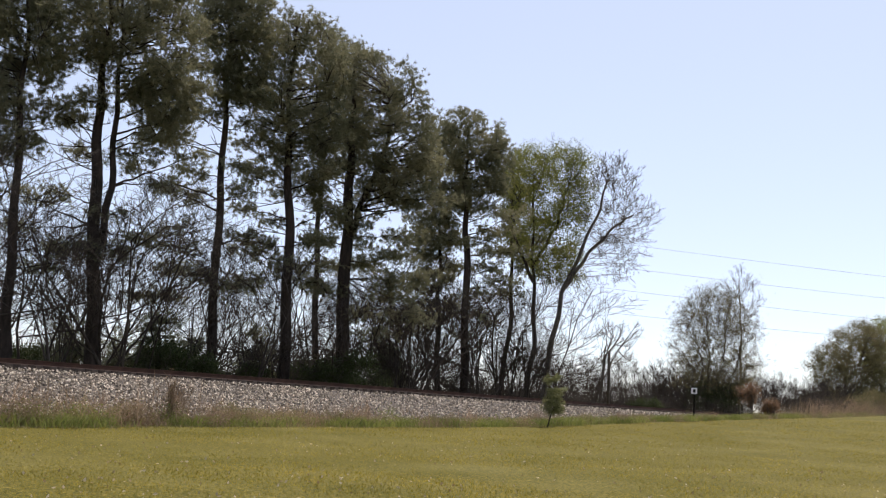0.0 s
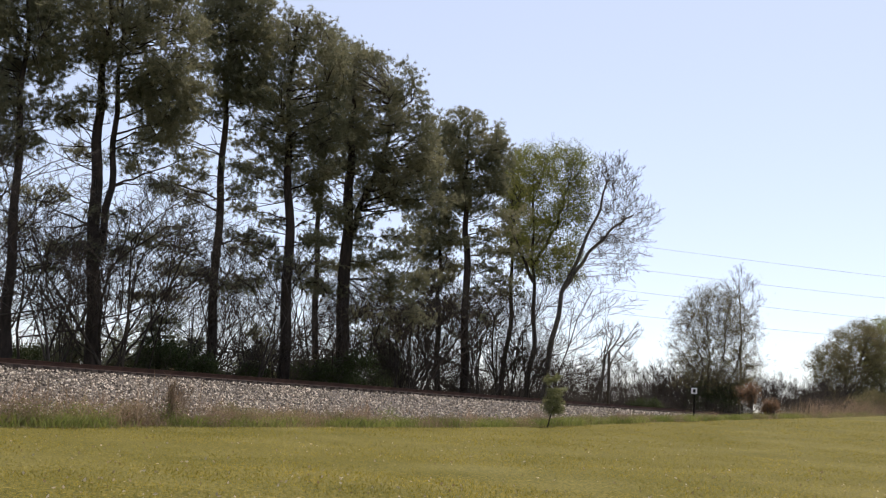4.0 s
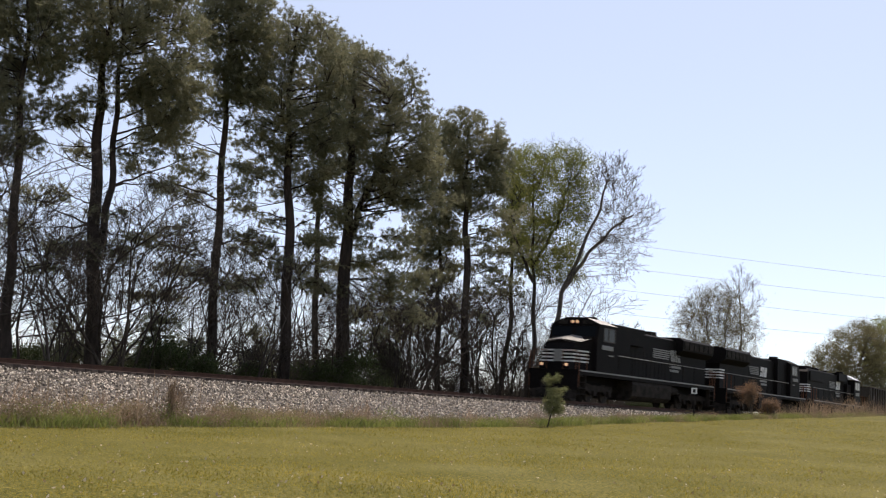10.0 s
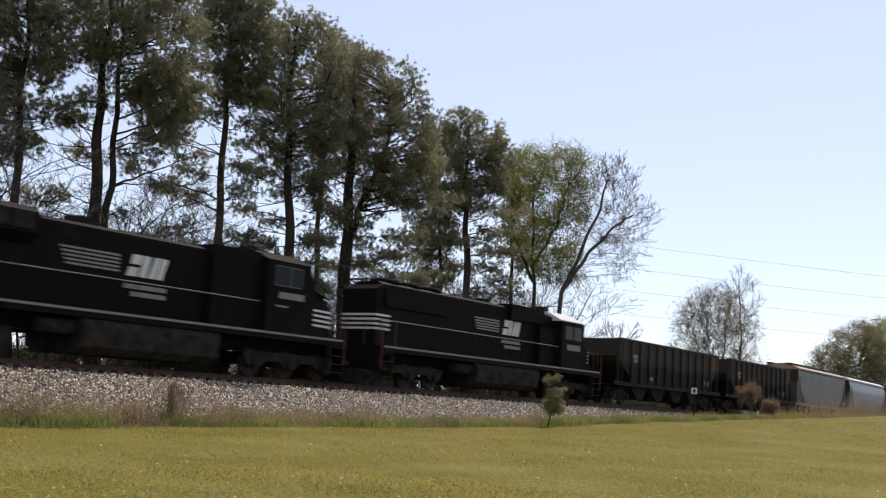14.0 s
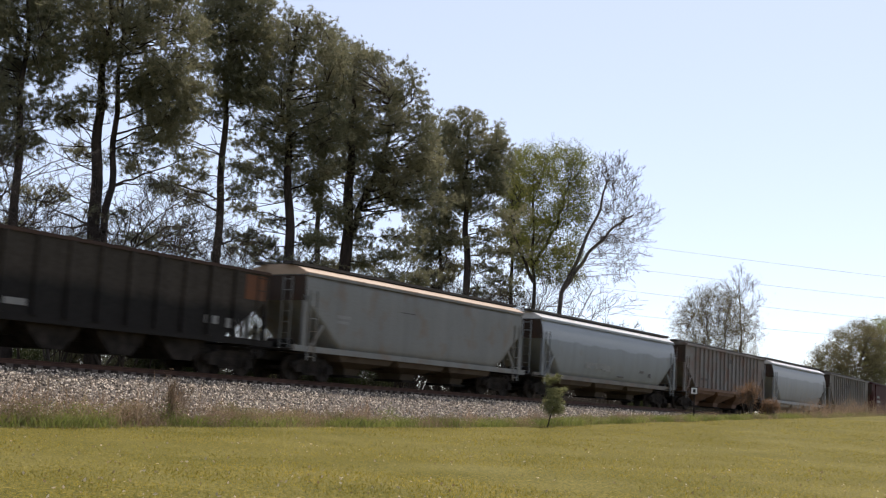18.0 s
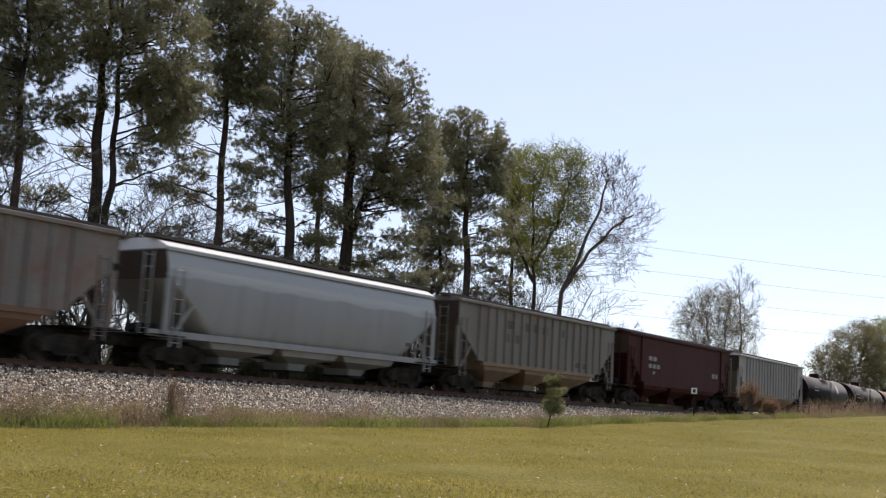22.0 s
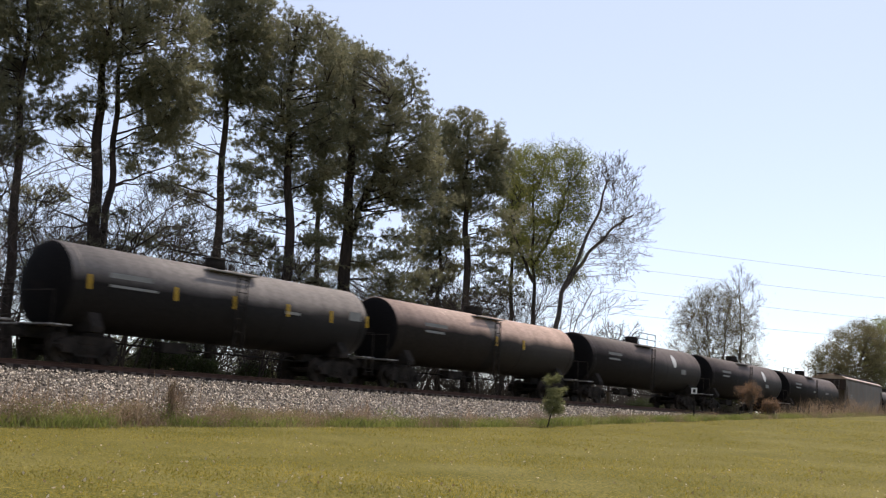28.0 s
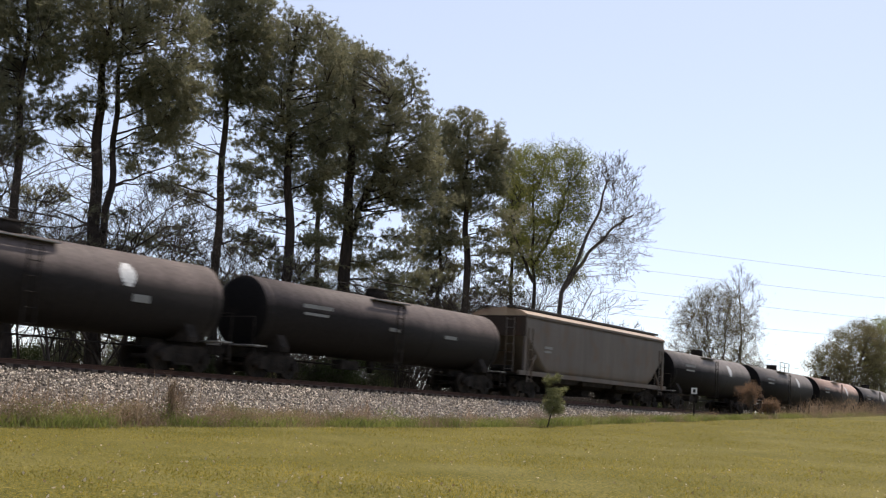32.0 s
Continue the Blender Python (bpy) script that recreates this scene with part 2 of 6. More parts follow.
def spins(n):
    """n random rotation matrices."""
    q = RNG.normal(size=(n, 4))
    q /= np.linalg.norm(q, axis=1)[:, None]
    w, x, y, z = q.T
    return np.stack([np.stack([1 - 2 * (y * y + z * z), 2 * (x * y - z * w), 2 * (x * z + y * w)], -1),
                     np.stack([2 * (x * y + z * w), 1 - 2 * (x * x + z * z), 2 * (y * z - x * w)], -1),
                     np.stack([2 * (x * z - y * w), 2 * (y * z + x * w), 1 - 2 * (x * x + y * y)], -1)], 1)


def turns(n):
    """n random rotations about the vertical."""
    a = RNG.uniform(0, 2 * math.pi, n)
    o, i = np.zeros(n), np.ones(n)
    return np.stack([np.stack([np.cos(a), -np.sin(a), o], -1), np.stack([np.sin(a), np.cos(a), o], -1), np.stack([o, o, i], -1)], 1)


def scattered(points, sizes, rotations, tv, tf):
    """Copies of a small template (tv, tf) at the points, as one set of arrays."""
    points, sizes = np.asarray(points, float), np.asarray(sizes, float)
    if sizes.ndim == 1:
        sizes = np.repeat(sizes[:, None], 3, 1)
    v = np.einsum("nij,nkj->nki", rotations, tv[None] * sizes[:, None, :]) + points[:, None, :]
    f = tf[None] + (np.arange(len(points)) * len(tv))[:, None, None]
    return v.reshape(-1, 3), f.reshape(-1, tf.shape[1])


def rods(segments, sides=4):
    """Tapered rods; segments: rows of x0 y0 z0 x1 y1 z1 r0 r1."""
    g = np.asarray(segments, float)
    a, b, r0, r1 = g[:, 0:3], g[:, 3:6], g[:, 6], g[:, 7]
    d = b - a
    d /= np.linalg.norm(d, axis=1)[:, None] + 1e-9
    ref = np.where(np.abs(d[:, 2:3]) < 0.9, np.array([[0, 0, 1.0]]), np.array([[1.0, 0, 0]]))
    u = np.cross(d, ref)
    u /= np.linalg.norm(u, axis=1)[:, None]
    w = np.cross(d, u)
    t = np.arange(sides) * 2 * math.pi / sides
    ring = np.cos(t)[None, :, None] * u[:, None] + np.sin(t)[None, :, None] * w[:, None]
    v = np.concatenate([a[:, None] + ring * r0[:, None, None], b[:, None] + ring * r1[:, None, None]], 1)
    i = np.arange(sides)
    j = (i + 1) % sides
    f = np.stack([i, j, j + sides, i + sides], -1)
    f = f[None] + (np.arange(len(g)) * 2 * sides)[:, None, None]
    return v.reshape(-1, 3), f.reshape(-1, 4)


def boxes(bm, *rows):
    """Boxes into a bmesh; rows of x0 x1 y0 y1 z0 z1."""
    for x0, x1, y0, y1, z0, z1 in rows:
        vs = [bm.verts.new((x, y, z)) for x in (x0, x1) for y in (y0, y1) for z in (z0, z1)]
        for q in ((0, 1, 3, 2), (4, 6, 7, 5), (0, 4, 5, 1), (2, 3, 7, 6), (0, 2, 6, 4), (1, 5, 7, 3)):
            bm.faces.new([vs[i] for i in q])
    return bm


def box(*row):
    return boxes(bmesh.new(), row)


def prism(bm, outline, x0, x1):
    """An outline of (y, z) drawn out along x."""
    a = [bm.verts.new((x0, y, z)) for y, z in outline]
    b = [bm.verts.new((x1, y, z)) for y, z in outline]
    n = len(outline)
    bm.faces.new(a)
    bm.faces.new(b[::-1])
    for i in range(n):
        bm.faces.new((a[i], b[i], b[(i + 1) % n], a[(i + 1) % n]))
    return bm


def slab(bm, outline, y0, y1):
    """An outline of (x, z) drawn out along y."""
    a = [bm.verts.new((x, y0, z)) for x, z in outline]
    b = [bm.verts.new((x, y1, z)) for x, z in outline]
    n = len(outline)
    bm.faces.new(a)
    bm.faces.new(b[::-1])
    for i in range(n):
        bm.faces.new((a[i], b[i], b[(i + 1) % n], a[(i + 1) % n]))
    return bm


def rod(bm, p, q, r0, r1=None, sides=8, caps=True):
    """A round bar from p to q."""
    p, q = Vector(p), Vector(q)
    r1 = r0 if r1 is None else r1
    d = (q - p).normalized()
    u = d.cross(Vector((0, 0, 1)) if abs(d.z) < 0.9 else Vector((1, 0, 0))).normalized()
    w = d.cross(u)
    ring = []
    for c, r in ((p, r0), (q, r1)):
        ring.append([bm.verts.new(c + (u * math.cos(2 * math.pi * i / sides) + w * math.sin(2 * math.pi * i / sides)) * r) for i in range(sides)])
    for i in range(sides):
        f = bm.faces.new((ring[0][i], ring[0][(i + 1) % sides], ring[1][(i + 1) % sides], ring[1][i]))
        f.smooth = sides > 6
    if caps:
        bm.faces.new(ring[0][::-1])
        bm.faces.new(ring[1])
    return bm


def bars(bm, r, *runs, sides=6):
    """Bent bars through lists of points."""
    for run in runs:
        for p, q in zip(run, run[1:]):
            rod(bm, p, q, r, r, sides)
    return bm


# ---- the setting ----
def ground():
    def steps(a, b, n):
        return [a + (b - a) * i / n for i in range(n)]
    ss = steps(-2500, -300, 8) + steps(-300, -60, 12) + steps(-60, 90, 100) + steps(90, 300, 20) + steps(300, 2500, 8) + [2500]
    ls = steps(-2500, -300, 8) + steps(-300, -40, 13) + steps(-40, -8, 10) + steps(-8, 8, 32) + steps(8, 60, 40) + steps(60, 600, 10) + [600, 2500]
    v, f = [], []
    for s in ss:
        x, y, a = track_frame(s)
        for t in ls:
            # far from the track the grid spreads straight out
            px, py = x + math.cos(a) * t, y - math.sin(a) * t
            z = ground_z(s, t) + 0.03 * noise.noise((px * 0.25, py * 0.25, 0.0)) * (abs(t) > 5)
            v.append((px, py, z))
    n = len(ls)
    for i in range(len(ss) - 1):
        for j in range(n - 1):
            f.append((i * n + j, i * n + j + 1, (i + 1) * n + j + 1, (i + 1) * n + j))
    g = new("ground", mesh_of("ground", v, np.array(f)[:, ::-1], LAWN, True))
    return tagged(g, "mown green and straw-coloured lawn rising gently to the track", "lawn", kind="structure")


PROFILE = ((-7.0, -1.6), (-1.75, -0.3), (0.0, -0.28), (1.6, -0.33), (1.9, -0.38), (7.0, -3.04))


def sweep(name, outline, s0, s1, step, material, closed=True, smooth=False):
    """An outline of (lat, z) swept along the track."""
    v, f = [], []
    n = len(outline)
    count = int((s1 - s0) / step) + 1
    for i in range(count):
        s = s0 + (s1 - s0) * i / (count - 1)
        for lat, z in outline:
            v.append(at_track(s, lat, z))
    for i in range(count - 1):
        for j in range(n if closed else n - 1):
            k = (j + 1) % n
            f.append((i * n + j, i * n + k, (i + 1) * n + k, (i + 1) * n + j))
    return mesh_of(name, [tuple(p) for p in v], f, material, smooth)


def ballast():
    bed = tagged(new("ballast_bed", sweep("ballast_bed", PROFILE, -420, 640, 4.0, BED, False)), "sloping bed of pinkish grey crushed stone under the rails", "ballast", kind="structure")
    # loose crushed stone over the slope that faces the lawn
    tv = np.array([(1, 0, 0), (-1, 0.1, 0.1), (0, 0.9, 0.1), (0.1, -1, 0), (0.1, 0, 0.8), (0, 0, -0.8)], float)
    tv += RNG.uniform(-0.15, 0.15, tv.shape)
    tf = np.array([(0, 2, 4), (2, 1, 4), (1, 3, 4), (3, 0, 4), (2, 0, 5), (1, 2, 5), (3, 1, 5), (0, 3, 5)])
    pts, size = [], []
    for s0, s1, per in ((-48, -10, 1050), (-10, 30, 640), (30, 50, 220)):
        n = int((s1 - s0) * per)
        for s, u in zip(RNG.uniform(s0, s1, n), RNG.uniform(0, 1, n)):
            lat = 1.2 + 3.9 * u
            z = -0.335 if lat < 1.7 else -0.38 - (lat - 1.9) * 0.522
            if RAIL_Z + z < ground_z(s, lat) - 0.1:
                continue
            pts.append(at_track(s, lat, z + 0.01))
            size.append(RNG.uniform(0.022, 0.054))
    v, f = scattered([tuple(p) for p in pts], size, spins(len(pts)), tv, tf)
    tagged(new("ballast_stones", mesh_of("ballast_stones", v, f, STONE)), "loose crushed ballast stone, pinkish grey and pale", "ballast", kind="stuff")
    return bed


def rails():
    for name, lat in (("rail", 0.75), ("rail", -0.75)):
        o = [(lat - 0.07, -0.17), (lat + 0.07, -0.17), (lat + 0.07, -0.155), (lat + 0.012, -0.13), (lat + 0.012, -0.045), (lat + 0.036, -0.035), (lat + 0.036, 0.0),
             (lat - 0.036, 0.0), (lat - 0.036, -0.035), (lat - 0.012, -0.045), (lat - 0.012, -0.13), (lat - 0.07, -0.155)]
        tagged(new(name, sweep(name, o, -420, 640, 4.0, RAIL_STEEL)), "rust-brown steel rail on timber sleepers", "rail", group="rails of the track", kind="structure")
    # timber sleepers
    me = bpy.data.meshes.new("sleeper")
    bm = box(-0.115, 0.115, -1.3, 1.3, -0.34, -0.165)
    bm.to_mesh(me)
    bm.free()
    me.materials.append(TIE_WOOD)
    track = tagged(new("sleepers"), "row of dark creosoted timber sleepers", "sleepers", kind="structure")
    for i in range(230):
        s = -52 + i * 0.5
        x, y, a = track_frame(s)
        ob = new("sleeper", me)
        ob.parent = track
        ob.matrix_basis = Matrix.Translation((x, y, RAIL_Z)) @ pose(0, 0, 0, 0, 0, 90 - math.degrees(a))


ground()
ballast()
rails()


# ---- the train ----
TRAIN = []      # car, where its front stood at the start, length, truck centre
WHEELS = []     # wheelsets and their places on their trucks

LOCO_BLACK = painted("locomotive_black", (0.0075, 0.0065, 0.0065), (0.018, 0.013, 0.01), 0.3, 0.6, (0.016, 0.0135, 0.012), 0.4, 0.03)
UNDER = mottled("grimy_running_gear", (0.013, 0.0115, 0.01), (0.036, 0.03, 0.026), 3.0, 0.9, 0, 25.0, 0.4, gloss=0.08)
WHEEL_STEEL = mottled("wheel_steel", (0.012, 0.01, 0.008), (0.04, 0.03, 0.024), 4.0, 0.7, 0.1, gloss=0.15)
WHITE = painted("white_paint", (0.62, 0.62, 0.6), (0.25, 0.2, 0.16), 0.25, 0.55, (0.2, 0.18, 0.16), 0.4)
FADED = painted("faded_white_lettering", (0.22, 0.22, 0.21), (0.2, 0.17, 0.14), 0.3, 0.7, (0.12, 0.11, 0.1), 0.5)
DARK_MARK = painted("faded_dark_lettering", (0.08, 0.075, 0.07), (0.12, 0.09, 0.07), 0.3, 0.7)
COAL_BLACK = tank_paint("coal_car_black", (0.016, 0.0145, 0.0135), (0.05, 0.042, 0.034), 2.3, 0.5)
COAL_RIM = painted("rusty_rim_paint", (0.05, 0.028, 0.02), (0.09, 0.045, 0.028), 0.4, 0.8)
RUST_ORANGE = painted("orange_rust_patch", (0.13, 0.05, 0.022), (0.09, 0.045, 0.03), 0.5, 0.85)
CONCRETE_GREY = painted("concrete_grey_paint", (0.17, 0.172, 0.162), (0.15, 0.095, 0.05), 0.42, 0.6, (0.11, 0.1, 0.085), 0.5)
TAN_GREY = painted("tan_grey_paint", (0.125, 0.103, 0.088), (0.12, 0.07, 0.04), 0.5, 0.65, (0.09, 0.075, 0.06), 0.7)
# Rounded hoppers: the upper sides' sky reflection is a lighter paint colour.
BLUE_GREY = sky_sheen_paint("pale_blue_grey_paint", (0.175, 0.19, 0.198), (0.25, 0.27, 0.285), 3.02, 0.5, (0.15, 0.14, 0.125))
LIGHT_GREY = sky_sheen_paint("light_grey_paint", (0.205, 0.215, 0.222), (0.27, 0.285, 0.295), 3.1, 0.45, (0.24, 0.2, 0.15))
RUSTY_GREY = painted("rust_streaked_grey_paint", (0.18, 0.17, 0.16), (0.15, 0.085, 0.06), 0.72, 0.7, (0.11, 0.085, 0.07), 0.9)
DUSTY_GREY = painted("dusty_grey_paint", (0.15, 0.141, 0.125), (0.16, 0.105, 0.075), 0.45, 0.7, (0.17, 0.145, 0.12), 0.8)
CREAM_GREY = painted("pale_cream_grey_paint", (0.25, 0.242, 0.228), (0.25, 0.18, 0.13), 0.25, 0.6, (0.22, 0.19, 0.16), 0.6)
MAROON = painted("dull_maroon_paint", (0.045, 0.011, 0.0105), (0.05, 0.02, 0.016), 0.35, 0.7, (0.05, 0.024, 0.02), 0.5, 0.1)
TAN_DUST = painted("tan_dusty_hopper_paint", (0.21, 0.155, 0.105), (0.13, 0.08, 0.055), 0.4, 0.75, (0.13, 0.1, 0.08), 0.6)
BROWN_DUST = painted("brown_dusty_hopper_paint", (0.17, 0.10, 0.07), (0.09, 0.05, 0.04), 0.5, 0.8)
ROOF_GREY = painted("pale_roof_paint", (0.58, 0.58, 0.57), (0.35, 0.28, 0.22), 0.2, 0.35, (0.35, 0.33, 0.3), 0.3)
ROOF_TAN = painted("rust-stained_roof_paint", (0.38, 0.27, 0.18), (0.25, 0.14, 0.08), 0.5, 0.45, (0.2, 0.16, 0.13), 0.3)
# Tank shells: the sunlit top is put into the colour with its dusty film.
TANK_BLACK = tank_paint("dusty_sunlit_black_tank_paint", (0.014, 0.0125, 0.012), (0.205, 0.182, 0.168), 2.68, 0.3)
TANK_END = painted("black_tank_end_paint", (0.007, 0.0065, 0.0065), (0.02, 0.014, 0.011), 0.3, 0.75, (0.016, 0.013, 0.012), 0.5, 0.05)
TANK_TAN = tank_paint("tan_stained_sunlit_tank_paint", (0.022, 0.018, 0.015), (0.45, 0.32, 0.26), 2.75, 0.4)
TANK_BROWN = tank_paint("brown_dusty_sunlit_tank_paint", (0.018, 0.0155, 0.0145), (0.125, 0.1, 0.092), 2.75, 0.4)
YELLOW = painted("yellow_reflective_paint", (0.55, 0.33, 0.02), (0.3, 0.2, 0.05), 0.1, 0.5)
BOARD = mottled("dark_running_board", (0.035, 0.03, 0.026), (0.08, 0.07, 0.06), 5.0, 0.8, 0.1)
END_SHADE_RUST = painted("shaded_rusty_end_sheet", (0.05, 0.036, 0.028), (0.07, 0.034, 0.02), 0.5, 0.85, (0.03, 0.024, 0.02), 0.7, 0.1)
BAY_GRIME = painted("grimy_bay_paint", (0.085, 0.066, 0.05), (0.05, 0.034, 0.025), 0.5, 0.85, (0.05, 0.04, 0.032), 0.7, 0.1)
GRATE_AND_SHEEN = mottled("grating_and_painted_sheen", (0.2, 0.19, 0.18), (0.34, 0.32, 0.3), 5.0, 0.55, 0.4)


def glass_material():
    m, nt, b = nodes_of("dark_cab_glass", 0.08, 0.0, 0.1)
    b.inputs["Base Color"].default_value = (0.008, 0.01, 0.012, 1)
    return m


def lamp_material(name, colour, strength):
    m, nt, b = nodes_of(name, 0.3)
    b.inputs["Base Color"].default_value = (*colour, 1)
    b.inputs["Emission Color"].default_value = (*colour, 1)
    b.inputs["Emission Strength"].default_value = strength
    return m


GLASS = glass_material()
HEADLAMP = lamp_material("lit_headlamp", (1.0, 0.58, 0.34), 0.45)


def wheelset_mesh(r):
    bm = bmesh.new()
    for y in (-1, 1):
        rod(bm, (0, y * 0.68, 0), (0, y * 0.72, 0), r + 0.03, r + 0.03, 24)
        rod(bm, (0, y * 0.72, 0), (0, y * 0.81, 0), r, r - 0.005, 24)
        rod(bm, (0, y * 0.81, 0), (0, y * 0.86, 0), 0.13, 0.11, 12)
        # lugs on the wheel's face
        for k in range(3):
            a = k * 2.094
            boxes(bm, (math.cos(a) * r * 0.6 - 0.05, math.cos(a) * r * 0.6 + 0.05, y * 0.82 - 0.02, y * 0.82 + 0.02, math.sin(a) * r * 0.6 - 0.05, math.sin(a) * r * 0.6 + 0.05))
    rod(bm, (0, -0.95, 0), (0, 0.95, 0), 0.085, 0.085, 12)
    me = bpy.data.meshes.new("wheelset")
    bm.to_mesh(me)
    bm.free()
    me.materials.append(WHEEL_STEEL)
    return me


WHEELSET, WHEELSET_BIG = wheelset_mesh(0.455), wheelset_mesh(0.515)


def truck(car, x, loco=False):
    """A truck with its cast side frames, bolster and wheelsets."""
    r = 0.515 if loco else 0.455
    axles = (-1.85, 0.0, 1.85) if loco else (-0.89, 0.89)
    e = axles[-1]
    t = part("truck", box(-0.22, 0.22, -1.0, 1.0, 0.55, 0.82), UNDER, car)
    t.location = (x, 0, 0)
    for y in (-1, 1):
        bm = bmesh.new()
        if loco:
            o = [(-e - 0.6, 0.78), (-e - 0.45, 0.95), (e + 0.45, 0.95), (e + 0.6, 0.78), (e + 0.35, 0.42), (e - 0.35, 0.42), (e - 0.6, 0.62), (0.6, 0.62), (0.35, 0.42), (-0.35, 0.42), (-0.6, 0.62), (-e + 0.6, 0.62), (-e + 0.35, 0.42), (-e - 0.35, 0.42)]
        else:
            o = [(-e - 0.28, 0.46), (-e - 0.25, 0.66), (-0.45, 0.86), (0.45, 0.86), (e + 0.25, 0.66), (e + 0.28, 0.46), (e - 0.2, 0.44), (0.5, 0.22), (-0.5, 0.22), (-e + 0.2, 0.44)]
        slab(bm, o, y * 0.92, y * 1.06)
        part("side_frame", bm, UNDER, t)
        for a in axles:
            bm = bmesh.new()
            boxes(bm, (a - 0.16, a + 0.16, y * 1.13 - 0.07, y * 1.13 + 0.07, r - 0.14, r + 0.14))
            part("bearing_box", bm, UNDER, t)
        if not loco:
            bm = bmesh.new()
            for k in (-0.26, 0, 0.26):
                rod(bm, (k, y * 1.0, 0.3), (k, y * 1.0, 0.62), 0.1, 0.1, 8)
            boxes(bm, (-0.4, 0.4, y * 1.0 - 0.1, y * 1.0 + 0.1, 0.62, 0.68))
            part("spring_nest", bm, UNDER, t)
    for a in axles:
        w = part("wheelset", WHEELSET_BIG if loco else WHEELSET, None, t)
        w.location = (a, 0, r)
        WHEELS.append((w, a, r))
    return t


def couplers(car, length, z=0.88):
    for x, d in ((0.0, 1), (length, -1)):
        bm = boxes(bmesh.new(), (min(x + d * 0.03, x + d * 0.28), max(x + d * 0.03, x + d * 0.28), -0.14, 0.16, z - 0.17, z + 0.17), (min(x + d * 0.28, x + d * 0.85), max(x + d * 0.28, x + d * 0.85), -0.08, 0.08, z - 0.09, z + 0.09))
        part("coupler", bm, UNDER, car)
        bm = bars(bmesh.new(), 0.025, [(x + d * 0.8, 0.35, z), (x + d * 0.35, 0.36, z - 0.25), (x + d * 0.02, 0.36, z - 0.42)])
        part("brake_hose", bm, UNDER, car)


def ladder(car, x, y, z0, z1, material, w=0.42, along_x=True, rungs=None):
    """A ladder with two stiles."""
    bm = bmesh.new()
    n = rungs or max(2, int((z1 - z0) / 0.38))
    for k in (0, w):
        p = (x + k, y) if along_x else (x, y + k)
        boxes(bm, (p[0] - 0.025, p[0] + 0.025, p[1] - 0.02, p[1] + 0.02, z0, z1))
    for i in range(n):
        z = z0 + 0.15 + (z1 - z0 - 0.25) * i / max(1, n - 1)
        rod(bm, (x, y, z), (x + w, y, z) if along_x else (x, y + w, z), 0.016, 0.016, 5)
    return part("ladder", bm, material, car)


def lettering(car, y, rows, material, name="lettering", proud=0.012):
    """Plain bars where the writing cannot be read, on both sides."""
    for x0, x1, z0, z1 in rows:
        for d in (-1, 1):
            a, b = sorted((d * (y - 0.01), d * (y + proud)))
            part(name, box(x0, x1, a, b, z0, z1), material, car)


def half_width(shape, z):
    pts = SHAPES[shape]
    return float(np.interp(z, [p[0] for p in pts], [p[1] for p in pts]))


SHAPES = {
    "barrel": ((1.0, 1.30), (1.3, 1.43), (1.7, 1.54), (2.2, 1.61), (2.6, 1.635), (3.0, 1.62), (3.4, 1.575), (3.7, 1.51), (3.95, 1.42), (4.1, 1.35)),
    "straight": ((1.0, 1.36), (1.3, 1.52), (1.6, 1.56), (3.7, 1.56), (4.0, 1.50), (4.1, 1.46)),
    "ribbed": ((1.0, 1.48), (1.3, 1.48), (3.9, 1.48), (4.3, 1.48)),
}


def hull(shape, length, bottom, top, cut, flat_end):
    """Body of a covered hopper: full section amidships, floor rising to the ends."""
    stations = [(flat_end, cut), (flat_end + 0.02, cut), (flat_end + 0.85, cut - 0.62), (flat_end + 1.8, cut - 1.45), (flat_end + 2.3, bottom), (length * 0.5, bottom)]
    stations = stations + [(length - x, z) for x, z in stations[-2::-1]]
    levels = [i / 10 for i in range(11)]
    v, f = [], []
    for x, zb in stations:
        zb = max(zb, bottom)
        for d in (-1, 1):
            for u in (levels if d < 0 else levels[::-1]):
                z = zb + (top - zb) * u
                v.append((x, d * half_width(shape, z), z))
    n = 22
    for i in range(len(stations) - 1):
        for j in range(n):
            k = (j + 1) % n
            f.append((i * n + j, i * n + k, (i + 1) * n + k, (i + 1) * n + j))
    bm = bmesh.new()
    vs = [bm.verts.new(p) for p in v]
    for q in f:
        try:
            bm.faces.new([vs[i] for i in q]).smooth = shape != "ribbed"
        except ValueError:
            pass
    bm.faces.new(vs[:n])
    bm.faces.new(vs[-n:][::-1])
    return bm


